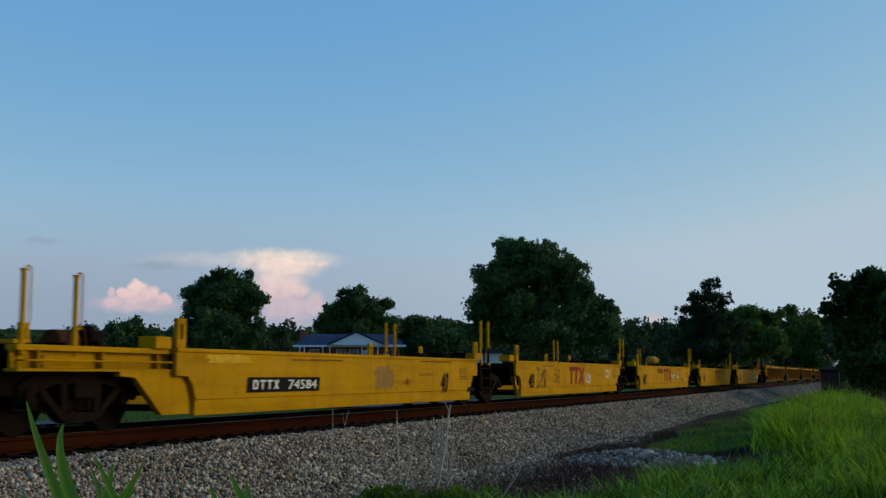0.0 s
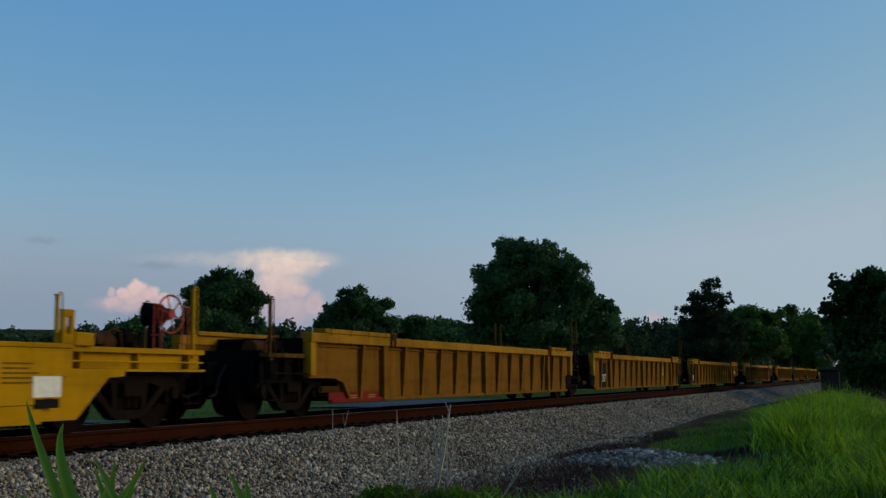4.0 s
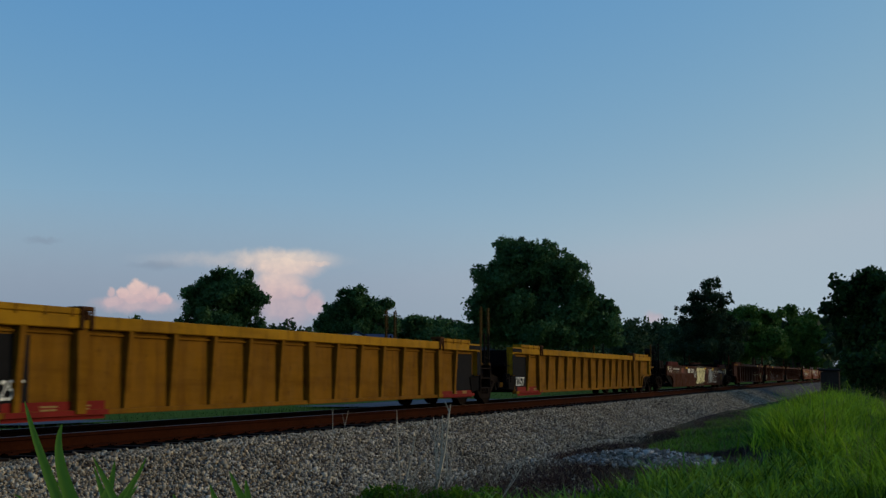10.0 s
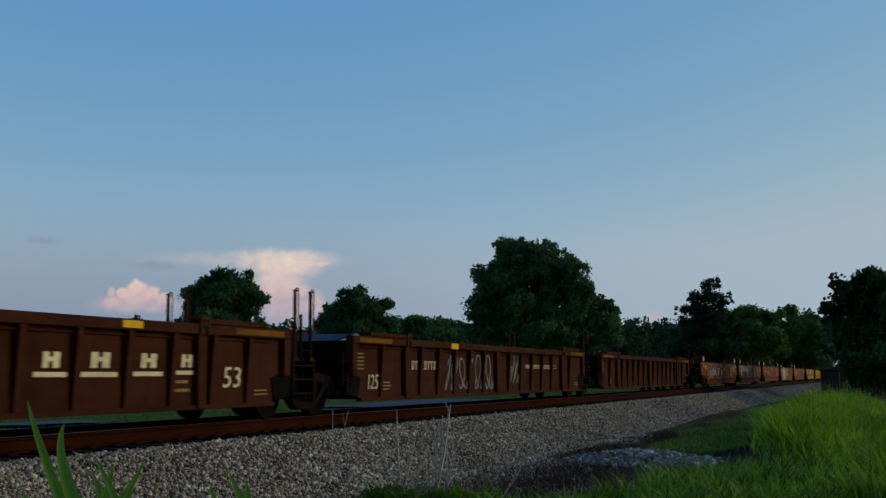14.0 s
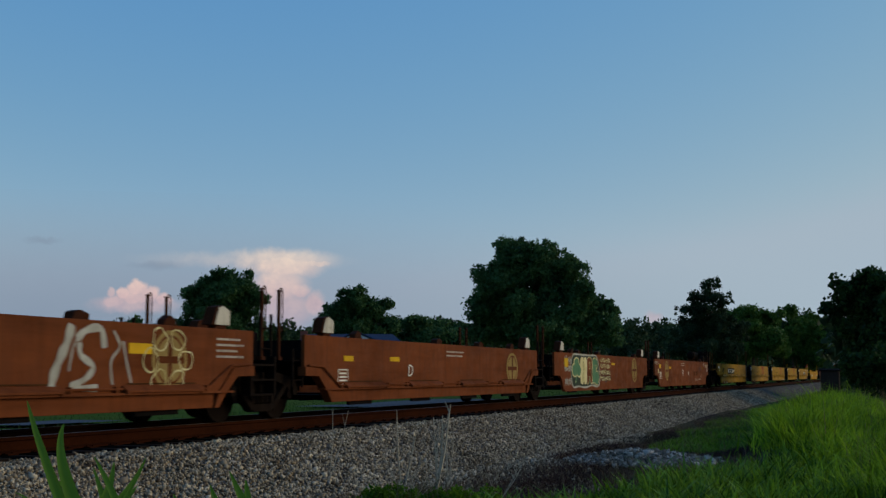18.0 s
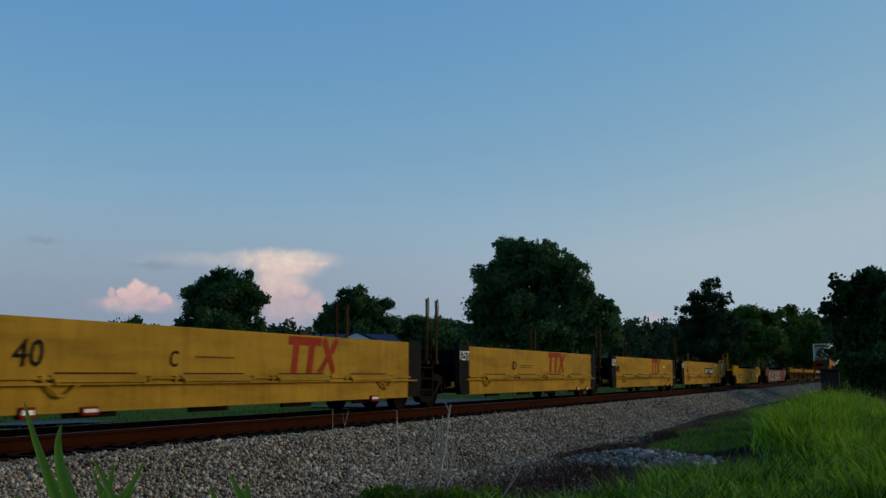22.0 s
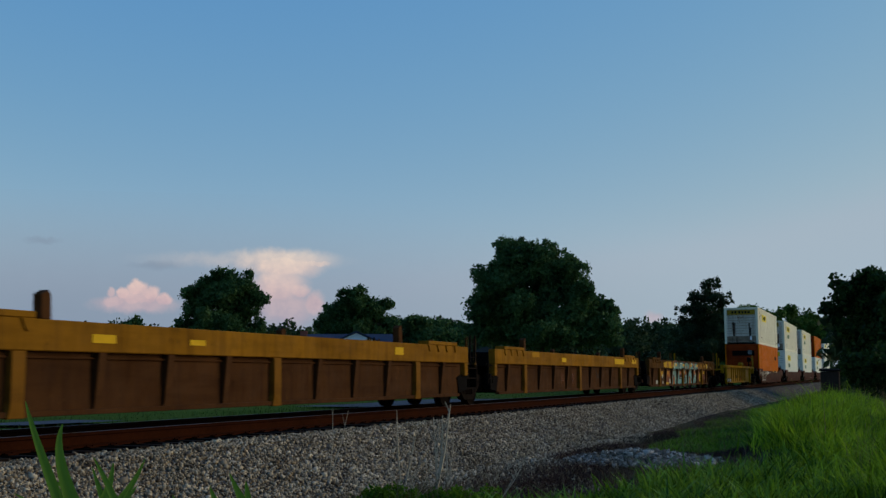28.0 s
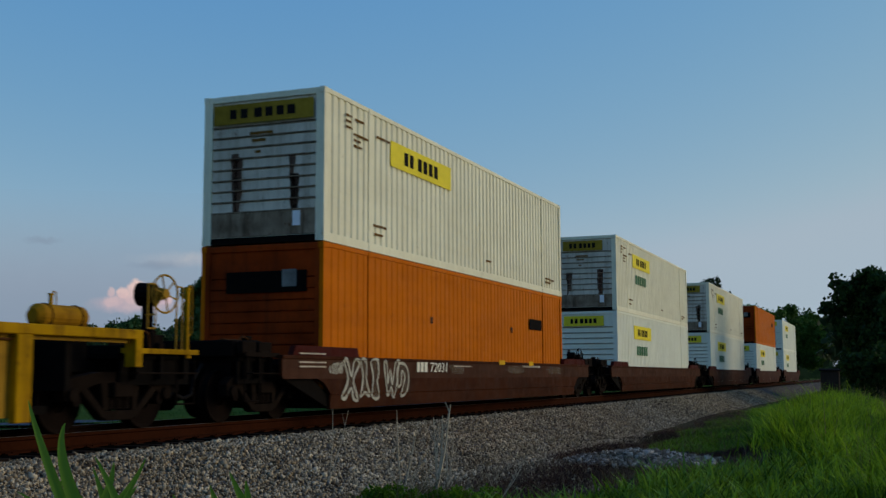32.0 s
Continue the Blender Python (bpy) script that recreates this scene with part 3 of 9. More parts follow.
def brown_place(r, n):
    """Ragged islands of dead brush along the foot of the ballast and round the gravel heap."""
    spots = np.array([(23.6, -4.75, 1.5, 0.34), (25.9, -5.0, 1.5, 0.36), (24.6, -6.6, 1.4, 0.45), (26.8, -7.5, 1.2, 0.40), (31.5, -4.9, 1.2, 0.2), (14.6, -6.1, 1.3, 0.5), (16.4, -6.0, 1.5, 0.55),
                      (18.3, -5.7, 1.5, 0.45), (48.0, -4.7, 2.6, 0.16), (22.8, -7.9, 0.9, 0.3)])
    k = spots[r.choice(len(spots), n, p=spots[:, 2] / spots[:, 2].sum())]
    x, y = k[:, 0] + k[:, 2] * 0.62 * r.normal(size=n), k[:, 1] + k[:, 3] * 0.75 * r.normal(size=n)
    return np.stack([x, y, np.maximum(with_ground(x, y), np.where(y > -4.1, -1.1 + (y + 4.1) * 0.423, -9.0)) - 0.01], 1)


def field_place(r, n):
    x = 12 + 130 * r.rand(n)
    y = 4.4 + 14 * r.rand(n)
    return np.stack([x, y, with_ground(x, y) - 0.01], 1)


# darker blades where the trees' shade falls on the bank
blades("shaded_bank_grass", 13000, shaded_bank_place, 0.58, 0.034, M["deepgrass"], "rank grass behind the bank, tree shade in its dark green", 17, 0.7, tall=bank_height)
blades("tall_grass", 45000, tall_place, 0.64, 0.026, M["grass"], "tall bright green grass along the verge", 3, 0.6, tall=bank_height)
blades("far_bank_grass", 10000, far_bank_place, 0.26, 0.03, M["grass"], "short green grass farther along the bank", 15, 0.6, 2)
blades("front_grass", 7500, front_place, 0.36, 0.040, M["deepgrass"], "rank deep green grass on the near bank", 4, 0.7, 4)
blades("seed_grass", 900, tall_place, 0.85, 0.010, M["strawgrass"], "thin seeding grass stalks above the tall grass", 9, 0.3)
blades("short_grass", 44000, short_place, 0.17, 0.024, M["weed"], "short green grass between ballast and verge", 5, 0.7, 2)
blades("brown_brush", 26000, brown_place, 0.13, 0.011, M["brushgrass"], "dark dead brush at the foot of the ballast", 16, 1.1, 2)
blades("dead_grass", 34000, dead_place, 0.13, 0.010, M["deadgrass"], "matted dead brown grass beside the ballast", 6, 1.2, 2)
def tuft_place(r, n):
    cx = 10.5 + 10 * r.rand(75) ** 1.1
    c = np.stack([cx, np.interp(cx, [9.8, 12.5, 15.0, 17.5, 19.5, 21.3], [-6.9, -7.1, -7.6, -8.4, -9.0, -9.5]) - 2.6 * r.rand(75) ** 1.4], 1)[r.randint(0, 75, n)]
    x, y = c[:, 0] + 0.10 * r.normal(size=n), c[:, 1] + 0.10 * r.normal(size=n)
    return np.stack([x, y, with_ground(x, y) - 0.02], 1)


def verge_tuft_place(r, n):
    x = (15 + 30 * r.rand(90) ** 1.3)[r.randint(0, 90, n)] + 0.14 * r.normal(size=n)
    y = verge_edge(x) + 0.35 - 0.9 * np.abs(np.sin(x * 7.7)) + 0.2 * r.normal(size=n)
    return np.stack([x, y, with_ground(x, y) - 0.02], 1)


def brush_place(r, n):
    x0, y0 = at_dir(742, 14.6)
    x, y = x0 + 0.75 * r.normal(size=n), y0 + 0.40 * r.normal(size=n)
    return np.stack([x, y, with_ground(x, y) - 0.02], 1)


blades("tuft_grass", 1300, tuft_place, 0.47, 0.048, M["tuft"], "coarse bright tufts in the near grass", 12, 0.7, 4)
blades("verge_tufts", 3000, verge_tuft_place, 0.56, 0.034, M["grass"], "ragged tufts along the edge of the tall grass", 13, 0.9, 4)
blades("dead_brush", 420, brush_place, 0.42, 0.009, M["strawgrass"], "tangle of dead brown stalks beside the ballast", 14, 0.8, 4)
blades("straw_grass", 2600, dead_place, 0.34, 0.006, M["strawgrass"], "thin dry straw stalks in the dead grass", 8, 0.9)
blades("field_grass", 20000, field_place, 0.14, 0.022, M["field"], "mown green grass beyond the track", 7, 0.6, 2)


# ---- trees ----
def crown(blobs, n, leaf, r, shell=0.55):
    """Leaf quads in clumps through a union of ellipsoids (x, y, z, rx, ry, rz)."""
    b = np.array(blobs, float)
    vol = b[:, 3] * b[:, 4] * b[:, 5]
    clumps = max(12, n // 20)
    vol = vol ** 0.8
    pick = r.choice(len(b), clumps, p=vol / vol.sum())
    d = r.normal(size=(clumps, 3))
    d /= np.linalg.norm(d, axis=1)[:, None]
    rad = shell + (1.06 - shell) * r.rand(clumps) ** 0.7
    cc = b[pick, :3] + d * rad[:, None] * b[pick, 3:]
    spread = 0.17 * b[pick, 3:].mean(1) + leaf
    which = r.randint(0, clumps, n)
    p = cc[which] + r.normal(size=(n, 3)) * spread[which, None] * 0.55
    a = r.normal(size=(n, 3))
    a /= np.linalg.norm(a, axis=1)[:, None]
    c = np.cross(a, r.normal(size=(n, 3)))
    c /= np.linalg.norm(c, axis=1)[:, None]
    s = leaf * r.uniform(0.6, 1.4, (n, 1))
    v = np.stack([p - a * s, p + c * s * 0.55, p + a * s, p - c * s * 0.55], 1)
    f = np.arange(n * 4).reshape(n, 4)
    return v.reshape(-1, 3), f


def tree(name, x, y, height, blobs, twigs, n, leaf, mat, label, trunk=0.35, seed=1, base=None):
    z = rise(x, y) if base is None else base
    root = tagged(new(name), label, "tree")
    root.location = (x, y, z)
    r = np.random.RandomState(seed)
    bm = bmesh.new()
    p = Vector((0, 0, -0.2))
    lean = Vector((r.uniform(-0.3, 0.3), r.uniform(-0.3, 0.3), 0))
    q = Vector((0, 0, height * 0.35)) + lean
    tube(bm, p, q, trunk, trunk * 0.75, 10)
    top = Vector((0, 0, height * 0.72)) + lean * 2
    tube(bm, q, top, trunk * 0.75, trunk * 0.3, 8)
    part("trunk", bm, M["bark"], root)
    for i, bl in enumerate(blobs[:9]):
        bm = bmesh.new()
        t = 0.1 + 0.7 * ((i * 0.37) % 1)
        s = q.lerp(top, t)
        e = Vector(bl[:3])
        mid = s.lerp(e, 0.55) + Vector((0, 0, 0.05 * height))
        tube(bm, s, mid, trunk * 0.35, trunk * 0.2, 6)
        tube(bm, mid, e, trunk * 0.2, trunk * 0.05, 6)
        part("limb", bm, M["bark"], root)
    v, f = crown(blobs + twigs, n, leaf, r)
    ob = new("crown", raw_mesh("crown", v, f, mat))
    ob.parent = root
    return root


def side_of(col):
    a = YAW - math.atan((col - 784) / 2003.0)
    return Vector((math.sin(a), -math.cos(a), 0))


def tree_at(name, col, dist, outline, n, leaf, mat, label, trunk=0.35, seed=1, base=None):
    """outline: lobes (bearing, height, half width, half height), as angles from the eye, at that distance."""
    x, y = at_dir(col, dist)
    z = rise(x, y) if base is None else base
    k = dist / 2003.0
    s = side_of(col)
    fw = Vector((-s.y, s.x, 0))
    r = random.Random(seed)
    blobs, twigs, hi = [], [], 0
    for c, rw, w, h in outline:
        dx = (c - col) * k
        zz = EYE.z + (667 - rw) * k - z
        hi = max(hi, zz + h * k)
        dd = r.uniform(-0.5, 0.5) * w * k
        o = s * dx + fw * dd
        blobs.append((o.x, o.y, zz, w * k * 0.63, w * k * 0.63, h * k * 0.63))
        for _ in range(max(4, min(15, int(w * h / 130)))):      # boughs that stand out of the lobe
            a, e = r.uniform(0, 6.2832), r.uniform(-0.6, 1.0)
            q = r.uniform(0.62, 1.0)
            g = s * (math.cos(a) * math.cos(e) * w * q * k) + fw * (math.sin(a) * math.cos(e) * w * q * k)
            m = r.uniform(0.22, 0.36) * min(w, h) * k
            twigs.append((o.x + g.x, o.y + g.y, zz + math.sin(e) * h * q * k, m * 1.25, m * 1.25, m))
    return tree(name, x, y, hi, blobs, twigs, n, leaf, mat, label, trunk, seed, z)


tree_at("oak_tree", 960, 130, [(930, 470, 62, 50), (985, 490, 50, 45), (880, 505, 45, 55), (860, 560, 35, 45), (920, 545, 75, 60), (1000, 545, 65, 50), (1050, 545, 42, 32), (1075, 552, 25, 14), (960, 590, 95, 40), (870, 590, 45, 35), (1040, 590, 55, 40), (905, 440, 30, 20)],
        95000, 0.19, M["leaf"], "large spreading dark green oak behind the track", 0.55, 11)
tree_at("maple_tree", 398, 120, [(396, 488, 30, 14), (366, 508, 30, 22), (422, 506, 32, 24), (392, 528, 52, 34), (346, 545, 28, 30), (438, 545, 30, 30), (334, 582, 22, 26), (390, 575, 66, 36), (454, 578, 18, 24), (394, 604, 72, 28)],
        62000, 0.15, M["leaf"], "rounded dense green maple beside the field", 0.4, 12)
tree_at("maple_tree", 632, 160, [(625, 535, 40, 26), (655, 550, 40, 28), (600, 555, 30, 28), (632, 580, 66, 35), (690, 580, 22, 24), (580, 580, 22, 24)],
        44000, 0.19, M["leaf"], "dark green tree behind the house", 0.4, 13)
tree_at("maple_tree", 765, 165, [(740, 578, 38, 20), (780, 582, 40, 18), (765, 605, 70, 30), (812, 592, 22, 20)], 20000, 0.28, M["leaf"], "low dark tree beside the house", 0.35, 14)
tree_at("pine_tree", 1252, 170, [(1256, 512, 20, 16), (1246, 532, 28, 20), (1268, 538, 26, 20), (1222, 556, 24, 13), (1256, 562, 44, 24), (1238, 590, 50, 28), (1280, 595, 46, 30), (1250, 625, 62, 30), (1204, 551, 10, 7)],
        40000, 0.17, M["leafpine"], "dark irregular pine by the line of woods", 0.4, 15)
tree_at("ash_tree", 1330, 205, [(1325, 562, 34, 18), (1355, 575, 32, 22), (1310, 590, 36, 30), (1345, 610, 55, 36), (1300, 630, 40, 28)], 34000, 0.26, M["leaf2"], "lighter green tree at the edge of the woods", 0.35, 16)
tree_at("ash_tree", 1400, 275, [(1400, 562, 17, 14), (1415, 585, 34, 22), (1440, 600, 34, 26), (1395, 610, 45, 30), (1430, 635, 45, 28)], 32000, 0.32, M["leaf2"], "green tree near the end of the straight", 0.35, 17)
tree_at("hedge_tree", 235, 200, [(238, 580, 20, 16), (215, 590, 22, 16), (265, 595, 26, 16), (235, 605, 50, 20)], 9000, 0.32, M["leaf"], "small round tree far across the field", 0.3, 18)
tree_at("bank_tree", 1545, 76, [(1545, 520, 48, 32), (1505, 535, 40, 35), (1575, 540, 60, 60), (1480, 560, 26, 26), (1552, 590, 52, 50), (1600, 600, 80, 70), (1538, 630, 34, 45), (1560, 660, 62, 50), (1640, 560, 80, 80), (1650, 660, 90, 70)],
        74000, 0.165, M["leafnear"], "dense dark bushy tree on the bank beside the track", 0.25, 19)
tree_at("bank_shrub", 1560, 50, [(1520, 655, 26, 30), (1545, 675, 28, 30), (1575, 688, 40, 34), (1610, 680, 50, 50), (1560, 645, 50, 30)], 26000, 0.10, M["leafnear"], "low dark shrub below the bushy tree on the bank", 0.08, 23)


def far_woods():
    """The belt of woods that closes the view."""
    r = np.random.RandomState(21)
    blobs = []
    tops = [(-80, 590), (60, 592), (150, 580), (185, 578), (260, 582), (300, 580), (480, 578), (520, 570), (560, 575), (720, 562), (770, 566), (830, 575), (1000, 575),
            (1110, 570), (1150, 572), (1190, 575), (1290, 560), (1370, 560), (1450, 565), (1600, 560), (1750, 560)]
    for c in range(-120, 1750, 13):
        top = np.interp(c, [t[0] for t in tops], [t[1] for t in tops]) + r.uniform(-4, 10)
        a = YAW - math.atan((c - 784) / 2003.0)
        dist = max(r.uniform(230, 300), 24.0 / math.sin(a)) if a > radians(2.4) else r.uniform(84, 92)    # clear of the track
        x, y = at_dir(c, dist)
        k = dist / 2003.0
        zt = EYE.z + (667 - top) * k
        w = r.uniform(14, 24) * k
        z0 = rise(x, y)
        blobs.append((x, y, zt - w * 0.8, w, w, w * 0.8))
        blobs.append((x, y, (zt + z0) / 2 - 0.5, w * 1.2, w, (zt - z0) / 2))
    v, f = crown(blobs, 95000, 0.46, r, 0.5)
    tagged(new("far_woods", raw_mesh("far_woods", v, f, M["farleaf"])), "belt of dark green woods far across the fields", "woods", kind="stuff")
    bm = bmesh.new()
    for c in range(-150, 1470, 30):
        p, q = at_dir(c, 302), at_dir(c + 30, 302)
        vs = [bm.verts.new((*p, 0)), bm.verts.new((*q, 0)), bm.verts.new((*q, 12.8)), bm.verts.new((*p, 12.8))]
        bm.faces.new(vs)
    tagged(part("wood_interior", bm, M["farleaf"]), "dim interior of the far woods", "woods", kind="stuff")


far_woods()


# ---- house across the track ----
def build_house():
    d = 130.0
    cx, cy = at_dir(618, d)
    s = side_of(618)
    k = d / 2003.0
    zb = EYE.z + (667 - 612) * k - 2.6
    root = tagged(new("house"), "low brick house with a blue-grey roof and white porch gable", "house")
    root.matrix_basis = pose(cx, cy, zb, 0, 0, math.degrees(math.atan2(s.y, s.x)))
    w0, w1 = (527 - 618) * k, (712 - 618) * k
    bm = bmesh.new()
    box(bm, w0 + 0.5, w1 - 0.3, 1.2, 8.2, -1.5, 2.6)
    part("wall", bm, M["brick"], root, "red brick wall")
    e, t = 2.62, 2.62 + 22 * k
    bm = bmesh.new()
    vs = [bm.verts.new(p) for p in ((w0 - 0.4, -0.3, e), (w1 + 0.3, -0.3, e), (w1 + 0.3, 8.8, e), (w0 - 0.4, 8.8, e), (w0 + 1.0, 4.2, t), (w1 - 1.0, 4.2, t))]
    for f in ((0, 1, 5, 4), (1, 2, 5), (2, 3, 4, 5), (3, 0, 4), (0, 3, 2, 1)):
        bm.faces.new([vs[i] for i in f])
    roof = part("roof", bm, M["roof"], root, "blue-grey shingle roof")
    g0, g1, gt = (583 - 618) * k, (678 - 618) * k, e + 21 * k
    bm = bmesh.new()
    prism(bm, [(g0, e), (g1, e), ((g0 + g1) / 2, gt)], -1.0, 4.0)
    part("gable", bm, M["trim"], roof, "white porch gable")
    bm = bmesh.new()
    for a, b in (((g0 - 0.2, e - 0.02), ((g0 + g1) / 2, gt + 0.1)), (((g0 + g1) / 2, gt + 0.1), (g1 + 0.2, e - 0.02))):
        prism(bm, [a, b, (b[0], b[1] + 0.14), (a[0], a[1] + 0.14)], -1.25, 4.0)
    part("gable_roof", bm, M["roof"], roof)
    bm = bmesh.new()
    box(bm, w0 - 0.45, w1 + 0.35, -0.5, -0.36, e - 0.2, e + 0.02)
    part("fascia", bm, M["trim"], root, "white fascia board")
    for c in (532, 540, 572, 584, 640, 650, 668):
        bm = bmesh.new()
        x = (c - 618) * k
        tube(bm, (x, -0.35, -1.4), (x, -0.35, e - 0.2), 0.07)
        part("porch_post", bm, M["trim"], root, "white porch post")
    bm = bmesh.new()
    box(bm, (536 - 618) * k - 0.4, (536 - 618) * k + 0.4, 3.2, 4.0, 2.0, e + 27 * k)
    part("chimney", bm, M["brick"], root, "red brick chimney", 0.03)
    for c in (556, 604, 626, 690):
        x = (c - 618) * k
        bm = bmesh.new()
        box(bm, x - 0.55, x + 0.55, 1.13, 1.19, 0.9, 2.2)
        win = part("window", bm, M["trim"], root, "white framed window")
        bm = bmesh.new()
        box(bm, x - 0.47, x + 0.47, 1.10, 1.125, 0.98, 2.12)
        part("pane", bm, M["glass"], win)
    bm = bmesh.new()
    x = (648 - 618) * k
    box(bm, x - 0.5, x + 0.5, 1.12, 1.19, 0.0, 2.1)
    part("door", bm, M["trim"], root, "white front door")
    # shed with a pale roof
    d2 = 140.0
    cx, cy = at_dir(862, d2)
    s2 = side_of(862)
    k2 = d2 / 2003.0
    zb = rise(cx, cy)
    e2 = EYE.z + (667 - 627) * k2 - zb
    shed = tagged(new("shed"), "small shed with a pale metal gable roof", "shed")
    shed.matrix_basis = pose(cx, cy, zb, 0, 0, math.degrees(math.atan2(s2.y, s2.x)))
    bm = bmesh.new()
    box(bm, -28 * k2 * 0.9, 28 * k2 * 0.9, 0, 4, 0, e2)
    part("wall", bm, M["trim"], shed)
    bm = bmesh.new()
    prism(bm, [(-30 * k2, e2), (30 * k2, e2), (-6 * k2, e2 + 14 * k2)], -0.2, 4.2)
    part("roof", bm, M["lane"], shed, "pale metal roof")


build_house()


def lane(x0, x1, y0, y1, label):
    bm = bmesh.new()
    n = 8
    for i in range(n):
        a, b = x0 + (x1 - x0) * i / n, x0 + (x1 - x0) * (i + 1) / n
        vs = [bm.verts.new((x, y, rise(x, y) + 0.09)) for x, y in ((a, y0), (b, y0), (b, y1), (a, y1))]
        bm.faces.new(vs)
    tagged(part("lane", bm, M["lane"]), label, "road", kind="structure")


lane(44.0, 62.0, 9.5, 13.5, "stretch of pale grey concrete lane across the field")
lane(25.0, 29.5, 11.4, 13.6, "short pale grey concrete pad across the field")

# ---- clouds: a far backdrop ----
def cloud_material():
    m, nt, bs = mat_new("sunset_cloud")
    nt.nodes.remove(bs)
    co = nt.nodes.new("ShaderNodeTexCoord")
    nz = nt.nodes.new("ShaderNodeTexNoise")
    nz.inputs["Scale"].default_value, nz.inputs["Detail"].default_value, nz.inputs["Roughness"].default_value = 0.022, 7.0, 0.6
    nt.links.new(co.outputs["Object"], nz.inputs["Vector"])
    sub = nt.nodes.new("ShaderNodeVectorMath")
    sub.operation = "SUBTRACT"
    nt.links.new(nz.outputs["Color"], sub.inputs[0])
    sub.inputs[1].default_value = (0.5, 0.5, 0.5)
    sc = nt.nodes.new("ShaderNodeVectorMath")
    sc.operation = "SCALE"
    sc.inputs["Scale"].default_value = 34.0
    nt.links.new(sub.outputs[0], sc.inputs[0])
    add = nt.nodes.new("ShaderNodeVectorMath")
    nt.links.new(co.outputs["Object"], add.inputs[0])
    nt.links.new(sc.outputs[0], add.inputs[1])

    def lobe(cx, cz, rx, rz, soft, peak):
        mp = nt.nodes.new("ShaderNodeMapping")
        mp.inputs["Location"].default_value = (-cx / rx, 0, -cz / rz)
        mp.inputs["Scale"].default_value = (1 / rx, 0, 1 / rz)
        nt.links.new(add.outputs[0], mp.inputs[0])
        ln = nt.nodes.new("ShaderNodeVectorMath")
        ln.operation = "LENGTH"
        nt.links.new(mp.outputs[0], ln.inputs[0])
        r = nt.nodes.new("ShaderNodeMapRange")
        r.interpolation_type = "SMOOTHSTEP"
        r.inputs[1].default_value, r.inputs[2].default_value, r.inputs[3].default_value, r.inputs[4].default_value = 1.0 + soft, 1.0 - soft, 0.0, peak
        nt.links.new(ln.outputs["Value"], r.inputs[0])
        return r.outputs[0]

    total = None
    for spec in CLOUD_LOBES:
        v = lobe(*spec)
        if total is None:
            total = v
        else:
            mx = nt.nodes.new("ShaderNodeMath")
            mx.operation = "MAXIMUM"
            nt.links.new(total, mx.inputs[0])
            nt.links.new(v, mx.inputs[1])
            total = mx.outputs[0]
    sep = nt.nodes.new("ShaderNodeSeparateXYZ")
    nt.links.new(co.outputs["Object"], sep.inputs[0])
    hr = nt.nodes.new("ShaderNodeMapRange")
    hr.inputs[1].default_value, hr.inputs[2].default_value = 100.0, 320.0
    nt.links.new(sep.outputs["Z"], hr.inputs[0])
    col = ramp(nt, hr.outputs[0], [(0.0, (0.44, 0.38, 0.46)), (0.45, (0.66, 0.47, 0.46)), (1.0, (0.78, 0.65, 0.54))])
    fine = ramp(nt, nz.outputs["Fac"], [(0.35, (0.80, 0.82, 0.90)), (0.65, (1.06, 1.02, 1.0))])
    col = mix(nt, 1.0, col, fine, "MULTIPLY")
    em = nt.nodes.new("ShaderNodeEmission")
    em.inputs["Strength"].default_value = 1.05
    nt.links.new(col, em.inputs[0])
    tr = nt.nodes.new("ShaderNodeBsdfTransparent")
    ms = nt.nodes.new("ShaderNodeMixShader")
    bank = lobe(*cl(20, 585, 820, 140, 0.95, 0.88))      # dusky violet bank low on the left
    veil = nt.nodes.new("ShaderNodeEmission")
    veil.inputs[0].default_value, veil.inputs["Strength"].default_value = (0.228, 0.292, 0.385, 1.0), 1.0
    low = nt.nodes.new("ShaderNodeMixShader")
    nt.links.new(bank, low.inputs[0])
    wisps = nt.nodes.new("ShaderNodeMath")
    wisps.operation = "MAXIMUM"
    nt.links.new(lobe(*cl(283, 474, 36, 6, 0.8, 0.55)), wisps.inputs[0])
    nt.links.new(lobe(*cl(92, 435, 24, 6, 0.8, 0.5)), wisps.inputs[1])
    grey = nt.nodes.new("ShaderNodeEmission")
    grey.inputs[0].default_value, grey.inputs["Strength"].default_value = (0.215, 0.275, 0.36, 1.0), 1.0
    dark = nt.nodes.new("ShaderNodeMixShader")
    nt.links.new(wisps.outputs[0], dark.inputs[0])
    nt.links.new(low.outputs[0], dark.inputs[1])
    nt.links.new(grey.outputs[0], dark.inputs[2])
    nt.links.new(tr.outputs[0], low.inputs[1])
    nt.links.new(veil.outputs[0], low.inputs[2])
    nt.links.new(total, ms.inputs[0])
    nt.links.new(dark.outputs[0], ms.inputs[1])
    nt.links.new(em.outputs[0], ms.inputs[2])
    nt.links.new(ms.outputs[0], nt.nodes["Material Output"].inputs[0])
    return m


CLOUD_D = 3000.0
CK = CLOUD_D / 2003.0


def cl(c, rw, w, h, soft, peak):
    return ((c - 440) * CK, (667 - rw) * CK, w * CK, h * CK, soft, peak)


